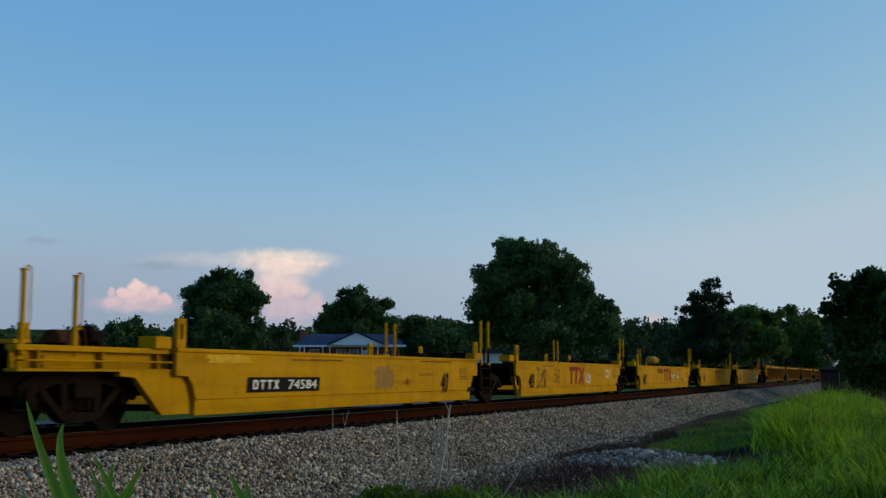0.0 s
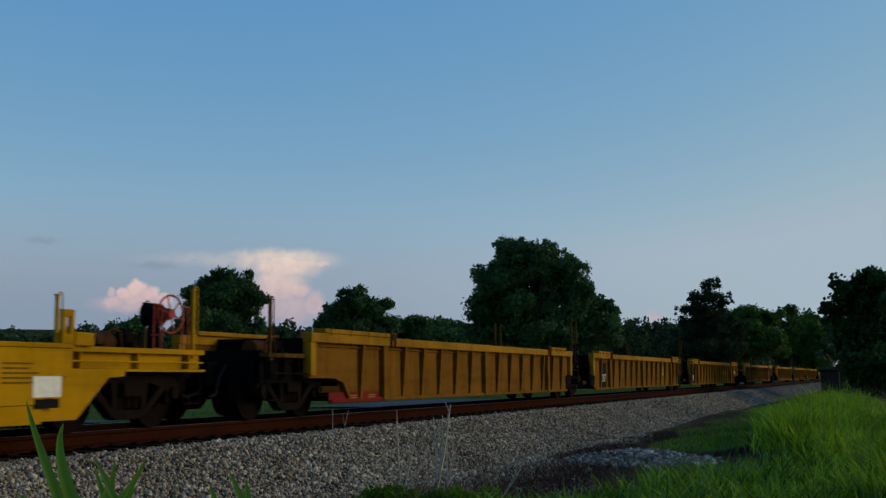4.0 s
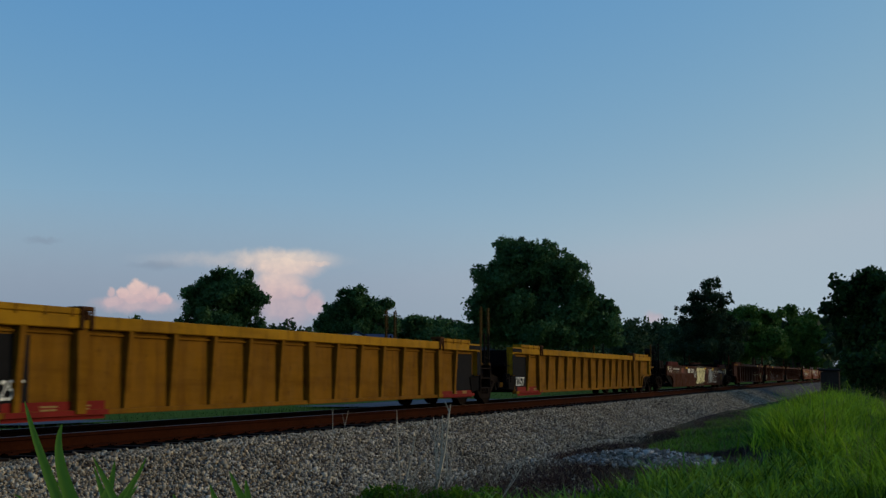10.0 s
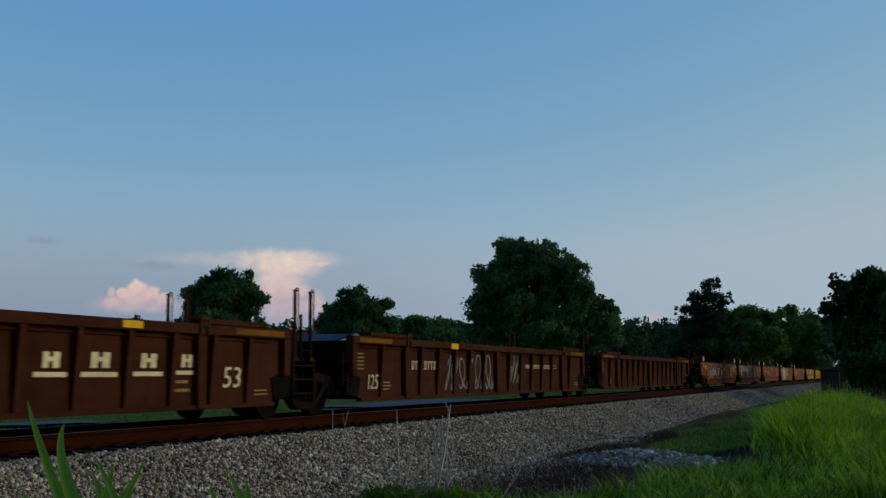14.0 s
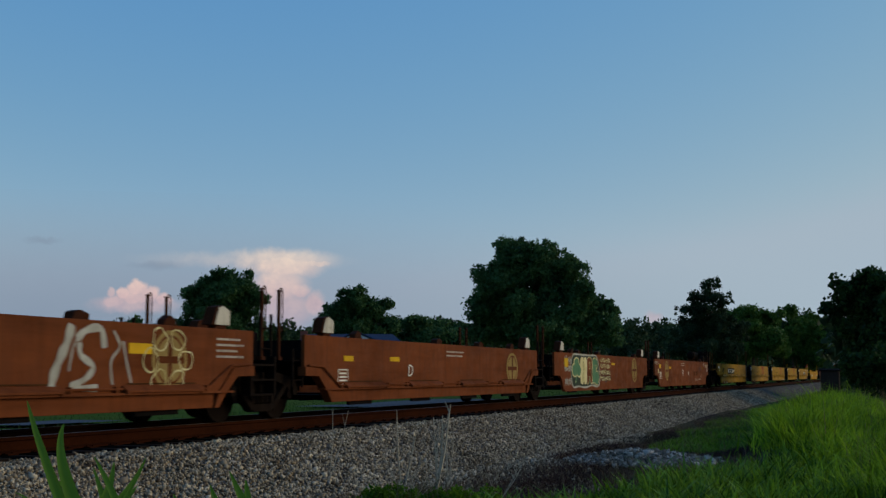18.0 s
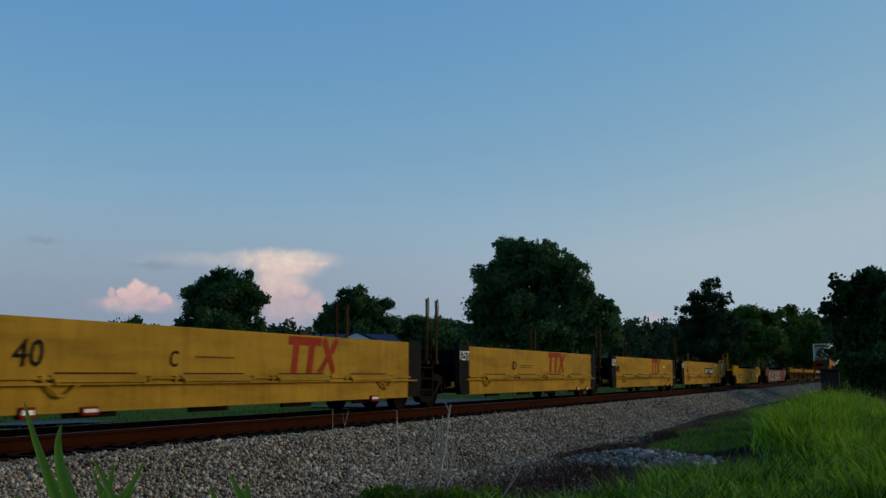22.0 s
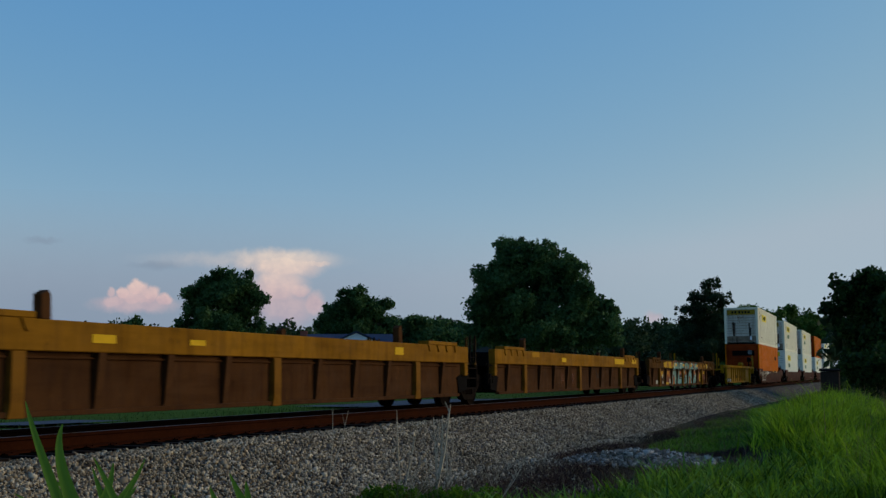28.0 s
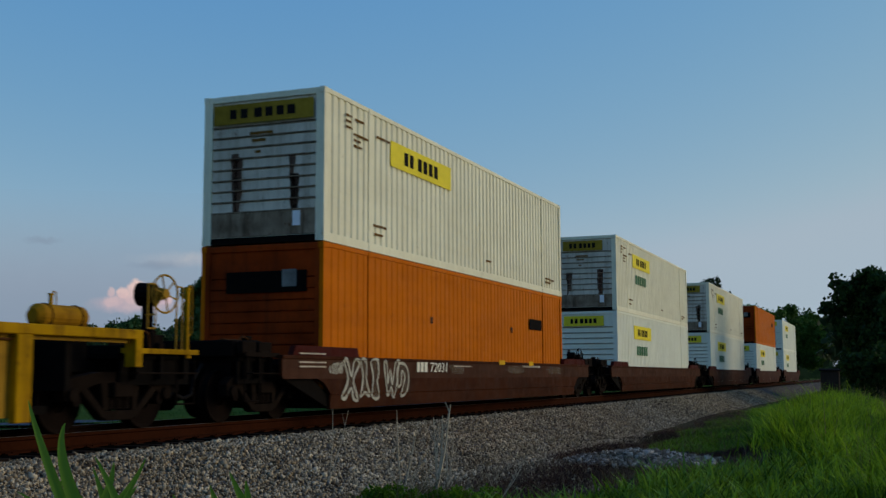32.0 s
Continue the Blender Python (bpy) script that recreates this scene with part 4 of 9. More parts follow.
CLOUD_LOBES = [cl(248, 541, 62, 14, 0.5, 0.6), cl(250, 514, 17, 14, 0.3, 0.95), cl(228, 524, 13, 11, 0.3, 0.9), cl(272, 522, 16, 13, 0.3, 0.9), cl(295, 534, 17, 11, 0.35, 0.85), cl(206, 522, 7, 9, 0.4, 0.7), cl(212, 538, 20, 10, 0.4, 0.7), cl(252, 530, 34, 14, 0.4, 0.8), cl(430, 463, 120, 11, 0.9, 0.3), cl(495, 462, 80, 17, 0.55, 0.8), cl(500, 472, 60, 20, 0.45, 0.9), cl(545, 467, 34, 6, 0.5, 0.9),
               cl(492, 505, 42, 34, 0.5, 0.8), cl(505, 548, 50, 30, 0.6, 0.6), cl(552, 540, 18, 20, 0.5, 0.75), cl(525, 515, 20, 14, 0.5, 0.8), cl(1180, 560, 14, 9, 0.6, 0.5)]
bm = bmesh.new()
for x0, x1 in ((-1600.0, 1900.0),):
    vs = [bm.verts.new(p) for p in ((x0, 0, 20), (x1, 0, 20), (x1, 0, 480), (x0, 0, 480))]
    bm.faces.new(vs)
clouds = tagged(part("backdrop_clouds", bm, cloud_material()), "pink and cream evening clouds low in the sky", "clouds", kind="structure")
clouds.visible_shadow = False
cs = side_of(440)
clouds.matrix_basis = pose(*at_dir(440, CLOUD_D), EYE.z, 0, 0, math.degrees(math.atan2(cs.y, cs.x)))


# ---- train parts ----
TEXTS = {}


def text_mesh(text):
    """Outlines of a word in the built-in font, kept for use again."""
    cu = bpy.data.curves.new("text", "FONT")
    cu.body, cu.size, cu.extrude = text, 1.0, 0.002
    cu.align_x, cu.align_y, cu.resolution_u = "CENTER", "CENTER", 2
    tmp = bpy.data.objects.new("text", cu)
    scene.collection.objects.link(tmp)
    bpy.context.view_layer.update()
    TEXTS[text] = bpy.data.meshes.new_from_object(tmp.evaluated_get(bpy.context.evaluated_depsgraph_get()))
    bpy.data.objects.remove(tmp)


def truck_meshes():
    """Side frames, bolster, springs, wheels of a freight truck, centred on its pivot."""
    bm = bmesh.new()
    for s in (-1, 1):
        y0, y1 = s * 0.93, s * 1.10
        top = [(-1.15, 0.62), (-1.0, 0.72), (-0.45, 0.80), (0.45, 0.80), (1.0, 0.72), (1.15, 0.62), (1.12, 0.42), (0.88, 0.42), (0.84, 0.56), (0.45, 0.66), (-0.45, 0.66), (-0.84, 0.56), (-0.88, 0.42), (-1.12, 0.42)]
        prism(bm, top, y0, y1)
        for t in (-1, 1):
            prism(bm, [(t * 0.86, 0.58), (t * 0.70, 0.60), (t * 0.28, 0.24), (t * 0.34, 0.16)], y0, y1)
            prism(bm, [(t * 0.42, 0.68), (t * 0.27, 0.68), (t * 0.25, 0.28), (t * 0.36, 0.28)], y0, y1)
        prism(bm, [(-0.38, 0.28), (-0.30, 0.15), (0.30, 0.15), (0.38, 0.28)], y0, y1)
    box(bm, -0.2, 0.2, -1.16, 1.16, 0.46, 0.66)
    box(bm, -0.16, 0.16, -0.5, 0.5, 0.66, 0.74)
    frame_me = mesh_of("truck_frame", bm, M["truckmat"], 0.012)
    bm = bmesh.new()
    pts = [Vector((0.065 * math.cos(i * 0.9), 0.065 * math.sin(i * 0.9), 0.29 + 0.0045 * i)) for i in range(40)]
    rows = []
    for p, q in zip(pts, pts[1:]):
        d = (q - p).normalized()
        u = d.orthogonal().normalized()
        w = d.cross(u)
        rows.append([bm.verts.new(p + (u * math.cos(1.5708 * k) + w * math.sin(1.5708 * k)) * 0.016) for k in range(4)])
    for a, c in zip(rows, rows[1:]):
        best = min(range(4), key=lambda e: (a[0].co - c[e].co).length)
        for k in range(4):
            bm.faces.new((a[k], a[(k + 1) % 4], c[(k + 1 + best) % 4], c[(k + best) % 4]))
    spring_me = mesh_of("spring", bm, M["truckmat"])
    bm = bmesh.new()
    prof = [(0.06, 0.0), (0.14, 0.09), (0.16, 0.02), (0.36, 0.03), (0.42, 0.0), (0.42, 0.11), (0.455, 0.125), (0.455, 0.15), (0.36, 0.15), (0.16, 0.10), (0.06, 0.12)]
    seg = 28
    rows = [[bm.verts.new((r * math.cos(6.2832 * i / seg), w - 0.07, r * math.sin(6.2832 * i / seg))) for r, w in prof] for i in range(seg)]
    for i in range(seg):
        for j in range(len(prof)):
            bm.faces.new((rows[i][j], rows[(i + 1) % seg][j], rows[(i + 1) % seg][(j + 1) % len(prof)], rows[i][(j + 1) % len(prof)]))
    wheel_me = mesh_of("wheel", bm, M["wheelmat"])
    bm = bmesh.new()
    tube(bm, (0, -1.1, 0), (0, 1.1, 0), 0.08, None, 12)
    axle_me = mesh_of("axle", bm, M["wheelmat"])
    bm = bmesh.new()
    tube(bm, (0, -0.03, 0), (0, 0.03, 0), 0.10, 0.08, 10)
    cap_me = mesh_of("bearing_cap", bm, M["truckmat"], 0.01)
    return frame_me, spring_me, wheel_me, axle_me, cap_me


TRUCK = truck_meshes()


def truck(root, x):
    fm, sm, wm, am, cm = TRUCK
    fr = shared("truck", fm, root, pose(x, 0, 0), "dusty cast steel truck")
    for s in (-1, 1):
        for t in (-0.17, 0.0, 0.17):
            shared("spring", sm, fr, pose(t, s * 1.02, 0))
        for t in (-1, 1):
            shared("wheel", wm, fr, pose(t * 0.89, s * 0.755, 0.425, 0, 0, 0 if s < 0 else 180))
            shared("bearing_cap", cm, fr, pose(t * 1.0, s * 1.12, 0.5))
    for t in (-1, 1):
        shared("axle", am, fr, pose(t * 0.89, 0, 0.425))
    return fr


def coupler(root, x, d):
    """A knuckle coupler whose face lies at x, with its shank towards -d."""
    bm = bmesh.new()
    box(bm, min(x, x - d * 0.9), max(x, x - d * 0.9), -0.09, 0.09, 0.76, 0.92)
    box(bm, min(x, x - d * 0.28), max(x, x - d * 0.28), -0.17, 0.15, 0.70, 0.98)
    part("coupler", bm, M["steel"], root, "rusty steel coupler", 0.015)
    bm = bmesh.new()
    p = Vector((x - d * 0.5, -0.3, 0.7))
    q = Vector((x + d * 0.05, -0.3, 0.42))
    tube(bm, p, p.lerp(q, 0.5) - Vector((0, 0, 0.1)), 0.025)
    tube(bm, p.lerp(q, 0.5) - Vector((0, 0, 0.1)), q, 0.025)
    part("air_hose", bm, M["black"], root, "black rubber air hose")


WEB_RIB = {}
for s in (-1, 1):
    bm = bmesh.new()
    box(bm, -0.03, 0.03, s * 1.161, s * 1.26, 0.70, 1.046)
    WEB_RIB[s] = mesh_of("web_rib", bm, M["steel"])


def platform(root, x0, x1, mat, framed=False):
    """End platform over the truck: deck, sills, crosswise sheet, grab irons and step."""
    a, b = min(x0, x1), max(x0, x1)
    d = 1 if x1 > x0 else -1
    bm = bmesh.new()
    box(bm, a, b, -1.2, 1.2, 0.98, 1.04)
    box(bm, a, b, -0.32, 0.32, 0.72, 0.98)
    part("end_deck", bm, M["steel"], root, "dark steel end deck")
    # draft gear widened into a black mass that blacks out the gap between cars
    bm = bmesh.new()
    xo = x1 - d * 0.02
    box(bm, min(xo, xo - d * 0.55), max(xo, xo - d * 0.55), -1.02, 1.02, 0.50, 0.975)
    box(bm, min(xo, xo + d * 0.42), max(xo, xo + d * 0.42), -0.42, 0.42, 0.58, 0.97)
    part("draft_gear_box", bm, M["steel"], root, "draft gear box, enlarged in black to darken the end", 0.015)
    for y in (-0.62, 0.62):
        bm = bmesh.new()
        for p, q in (((0.2, 0.93), (0.42, 0.70)), ((0.42, 0.70), (0.50, 0.45)), ((0.50, 0.45), (0.68, 0.40))):
            tube(bm, (xo + d * p[0], y, p[1]), (xo + d * q[0], y, q[1]), 0.028, None, 6)
        part("brake_hose", bm, M["black"], root, "black rubber brake hose")
    for s in (-1, 1):
        y = s * 1.28
        bm = bmesh.new()
        prism(bm, [(a, 1.05), (b, 1.05), (b, 1.12), (a, 1.12)], s * 1.16, s * 1.33)
        if framed:
            prism(bm, [(a, 0.80), (b, 0.80), (b, 0.835), (a, 0.835)], s * 1.14, s * 1.35)
            prism(bm, [(a, 0.84), (b, 0.84), (b, 1.05), (a, 1.05)], s * 1.20, s * 1.225)
            for t in (0.12, 0.5, 0.88):
                x = a + (b - a) * t
                prism(bm, [(x - 0.012, 0.84), (x + 0.012, 0.84), (x + 0.012, 1.05), (x - 0.012, 1.05)], s * 1.225, s * 1.32)
        part("end_sill", bm, mat, root)
        if not framed:
            bm = bmesh.new()
            prism(bm, [(a, 0.62), (b, 0.62), (b, 1.046), (a, 1.046)], s * 1.13, s * 1.16)
            web = part("end_web", bm, M["steel"], root, "black web below the platform edge")
            for t in (0.15, 0.5, 0.85):
                shared("web_rib", WEB_RIB[s], web, pose(a + (b - a) * t, 0, 0))
        bm = bmesh.new()
        xs = x1 - d * 0.25
        for t in (-0.22, 0.22):
            tube(bm, (xs + t, y, 1.0), (xs + t, y, 0.34), 0.012, None, 6)
        tube(bm, (xs - 0.22, y, 0.34), (xs + 0.22, y, 0.34), 0.014, None, 6)
        part("step", bm, M["wheelmat"], root, "steel sill step")
        bm = bmesh.new()
        za = 0.93 if framed else 0.78
        tube(bm, (a + 0.1, s * 1.37, za), (b - 0.1, s * 1.37, za), 0.013, None, 6)
        for t in (a + 0.1, b - 0.1):
            tube(bm, (t, s * 1.37, za), (t, s * 1.22, za), 0.011, None, 6)
        part("grab_iron", bm, mat if framed else M["truckmat"], root)
    gear(root, (a + b) / 2, d)


def gear(root, x, d):
    """Brake gear that crowds an end platform."""
    bm = bmesh.new()
    tube(bm, (x - 0.30, -0.72, 1.20), (x + 0.10, -0.72, 1.20), 0.15, None, 14)
    tube(bm, (x + 0.10, -0.72, 1.20), (x + 0.16, -0.72, 1.20), 0.15, 0.06, 14)
    part("brake_cylinder", bm, M["rust"], root, "rusty brown brake cylinder")
    bm = bmesh.new()
    box(bm, x + 0.22, x + 0.48, -0.95, -0.62, 1.04, 1.34)
    box(bm, x + 0.26, x + 0.38, -1.02, -0.95, 1.10, 1.22)
    box(bm, x + 0.28, x + 0.42, -0.86, -0.70, 1.34, 1.41)
    part("control_valve", bm, M["truckmat"], root, "dirty brown control valve", 0.015)
    bm = bmesh.new()
    box(bm, x - 0.52, x - 0.36, -1.05, 0.9, 1.04, 1.17)
    part("cross_beam", bm, M["steel"], root, "dark cross beam", 0.01)
    bm = bmesh.new()
    pts = [(x - 0.45, -1.1, 1.06), (x - 0.42, -1.1, 1.30), (x - 0.28, -1.1, 1.38), (x - 0.12, -1.1, 1.34), (x - 0.08, -1.1, 1.12)]
    for p, q in zip(pts, pts[1:]):
        tube(bm, p, q, 0.016, None, 6)
    part("pipe_bend", bm, M["rust"], root)
    bm = bmesh.new()
    for k, (dx, dz) in enumerate(((-0.2, 0.46), (0.1, 0.52), (0.34, 0.44))):
        tube(bm, (x + dx, -0.3, dz + 0.1), (x + dx + 0.5 * d, -0.3, dz), 0.03, None, 6)
    part("brake_rod", bm, M["steel"], root)


def post_pair(root, x, z0, z1, mat, y=1.25, gap=0.0, far=0.0):
    """Tall post with a hooped grab rail beside it, one on each side; the far one may stand farther along."""
    for s in (-1, 1):
        x += far if s > 0 else 0.0
        bm = bmesh.new()
        g2 = gap or 0.024
        box(bm, x - g2, x + g2, s * y - g2, s * y + g2, z0, z1)
        box(bm, x - g2 - 0.012, x + g2 + 0.02, s * y - g2 - 0.008, s * y + g2 + 0.008, z1, z1 + 0.025)
        run = [(0.0, -0.02), (0.03, 0.045), (0.075, 0.065), (0.115, 0.04), (0.125, -0.04), (0.125, -0.62), (0.10, -0.66), (0.02, -0.66)]
        for p, q in zip(run, run[1:]):
            tube(bm, (x + p[0], s * y, z1 + p[1]), (x + q[0], s * y, z1 + q[1]), 0.011, None, 6)
        box(bm, x - g2 - 0.03, x + g2 + 0.03, s * y - g2 - 0.02, s * y + g2 + 0.02, z0, z0 + 0.06)
        part("grab_post", bm, mat, root)


def ladder(root, x, z0, z1, mat, y=1.36, w=0.34, both=True):
    for s in ((-1, 1) if both else (-1,)):
        bm = bmesh.new()
        for t in (-w / 2, w / 2):
            box(bm, x + t - 0.018, x + t + 0.018, s * y - 0.018, s * y + 0.018, z0, z1)
        z = z0 + 0.12
        while z < min(z1, z0 + 1.3):
            tube(bm, (x - w / 2, s * y, z), (x + w / 2, s * y, z), 0.012, None, 6)
            z += 0.33
        part("ladder", bm, mat, root, "steel end ladder")


def handwheel(root, x, z, mat, d=-1, R=0.27):
    """Brake wheel on its gear drum and stand; the wheel faces sideways."""
    bm = bmesh.new()
    tube(bm, (x - 0.08, -0.90, z), (x - 0.05, -1.14, z), 0.17, 0.15, 14)
    tube(bm, (x - 0.05, -1.14, z), (x - 0.05, -1.20, z), 0.15, 0.05, 14)
    part("brake_housing", bm, M["steel"], root, "dark brake gear housing")
    bm = bmesh.new()
    box(bm, x - 0.13, x - 0.08, -1.06, -0.98, 1.04, z)
    box(bm, x + 0.0, x + 0.05, -1.06, -0.98, 1.04, z)
    box(bm, x - 0.13, x + 0.05, -1.04, -1.00, z - 0.42, z - 0.36)
    part("brake_stand", bm, M["steel"], root, "dark upright stand", 0.006)
    bm = bmesh.new()
    c = Vector((x, -1.28, z))
    ax = Vector((0.1 * d, -1, 0)).normalized()
    ring(bm, c, ax, R, 0.016)
    tube(bm, c - ax * 0.12, c + ax * 0.03, 0.10, 0.07, 12)
    sv = ax.orthogonal().normalized()
    uv = ax.cross(sv)
    bw = part("brake_wheel", bm, mat, root, "spoked brake wheel")
    for i in range(6):
        a = 6.2832 * i / 6
        bm = bmesh.new()
        tube(bm, c, c + (sv * math.cos(a) + uv * math.sin(a)) * R, 0.012, None, 5)
        part("spoke", bm, mat, bw)
    for xa, xb in ((x - 0.42, x - 0.24), (x + 0.26, x + 0.40)):
        bm = bmesh.new()
        for xx in (xa, xb):
            tube(bm, (xx, -1.3, 1.04 if xb > x else z - 0.5), (xx, -1.3, z + 0.12), 0.012, None, 6)
        tube(bm, (xa, -1.3, z + 0.12), (xb, -1.3, z + 0.12), 0.012, None, 6)
        if xb < x:
            tube(bm, (xa, -1.3, z - 0.5), (xb, -1.3, z - 0.5), 0.012, None, 6)
            tube(bm, (xb, -1.3, z - 0.3), (x - 0.1, -1.0, z - 0.3), 0.012, None, 6)
        part("hand_rail", bm, mat, root)


def patch(root, x, z, w, h, mat, name="label_plate", y=-1.436, label="", slant=0.0):
    bm = bmesh.new()
    prism(bm, [(x - w / 2 - slant, z - h / 2), (x + w / 2 - slant, z - h / 2), (x + w / 2 + slant, z + h / 2), (x - w / 2 + slant, z + h / 2)], y, y + 0.006)
    return part(name, bm, mat, root, label)


def bars(root, x, z, w, rows, row_h, mat, gap=0.6, name="printed_lines", y=-1.438, seed=1):
    """Small print: a block of plain bars, row under row."""
    r = random.Random(seed)
    bm = bmesh.new()
    for i in range(rows):
        zz = z - i * row_h * (1 + gap)
        x0, end = x, x + w * r.uniform(0.72, 1.0)
        while x0 < end - 0.03:
            l = min(end - x0, r.uniform(0.03, 0.15))
            prism(bm, [(x0, zz), (x0 + l, zz), (x0 + l, zz + row_h), (x0, zz + row_h)], y, y + 0.004)
            x0 += l + row_h * 0.5
    return part(name, bm, mat, root)


def glyphs(root, x, z, h, n, mat, y=-1.440, slant=0.0, name="reporting_mark", pitch=0.72, seed=2):
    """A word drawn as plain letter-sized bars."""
    for i in range(n):
        bm = bmesh.new()
        xx = x + i * h * pitch
        w = h * pitch * 0.72
        sl = slant * h
        k = i % 4 if n > 1 else 4
        def quad(a, c, lo, hi):
            s0, s1 = sl * (2 * lo - 1), sl * (2 * hi - 1)
            prism(bm, [(xx + w * a + s0, z + h * lo), (xx + w * c + s0, z + h * lo), (xx + w * c + s1, z + h * hi), (xx + w * a + s1, z + h * hi)], y, y + 0.004)
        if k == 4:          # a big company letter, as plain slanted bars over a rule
            quad(0.12, 0.42, 0.36, 1)
            quad(0.62, 0.95, 0.36, 1)
            quad(0.42, 0.62, 0.62, 0.80)
            quad(-0.25, 1.35, 0, 0.20)
        elif k == 0:
            quad(0, 0.28, 0, 1)
            quad(0.28, 0.8, 0.8, 1)
            quad(0.28, 0.8, 0, 0.2)
            quad(0.72, 1, 0.12, 0.88)
        elif k in (1, 2):
            quad(0, 1, 0.8, 1)
            quad(0.36, 0.64, 0, 0.8)
        else:
            prism(bm, [(xx - sl, z), (xx + w * 0.3 - sl, z), (xx + w + sl, z + h), (xx + w * 0.7 + sl, z + h)], y, y + 0.004)
            prism(bm, [(xx + w * 0.7 - sl, z), (xx + w - sl, z), (xx + w * 0.3 + sl, z + h), (xx + sl, z + h)], y - 0.001, y + 0.003)
        part(name, bm, mat, root)


# face of the near side, for lettering: x to the right, z up, facing -y
def on_side(x, z, y=-1.441):
    return Matrix.Translation((x, y, z)) @ Euler((radians(90), 0, 0)).to_matrix().to_4x4()


# ---- well cars ----
for word_text in "45 48 125T 237848 40 457152 53 53222 72031 72309 74584 760648 86867 88807 A B C D".split():
    text_mesh(word_text)

FACES = {}      # name: heights and depths of the near side, from the top
UNITS = {}      # name: (root, centre along the train)


def floor_and_bulkheads(root, c0, c1, zb, zt, mat):
    bm = bmesh.new()
    box(bm, -0.22, 0.22, -1.2, 1.2, zb + 0.02, zb + 0.12)
    beam = mesh_of("floor_beam", bm, M["steel"])
    for i in range(5):
        shared("floor_beam", beam, root, pose(c0 + 1.8 + (c1 - c0 - 3.6) * i / 4, 0, 0))
    for x in (c0 + 1.3, c1 - 1.3):
        bm = bmesh.new()
        box(bm, x - 0.05, x + 0.05, -1.28, 1.28, zb + 0.3, zt - 0.05)
        part("bulkhead", bm, M["steel"], root, "dark end bulkhead")


def outline(c0, c1, zb, zt, lead, trail, arch, neck=(0, 0)):
    """Side of the well in x, z: full height in the middle, cut away over the trucks."""
    zm = 0.74
    l = [(c0, zt), (c0, zm), (c0 + arch[0] * 0.62, zm), (c0 + arch[0] * 0.85, zm - 0.12), (c0 + arch[0], zb)]
    r = [(c1 - arch[1], zb), (c1 - arch[1] * 0.85, zm - 0.12), (c1 - arch[1] * 0.62, zm), (c1, zm), (c1, zt)]
    if neck[0]:
        l = [(c0, zt), (c0, zt - 0.05), (c0 + neck[0], zt - 0.05), (c0 + neck[0], zb)]
    if neck[1]:        # no sheet under the chord over the last stretch
        r = [(c1 - neck[1], zb), (c1 - neck[1], zt - 0.05), (c1, zt - 0.05), (c1, zt)]
    return l + r


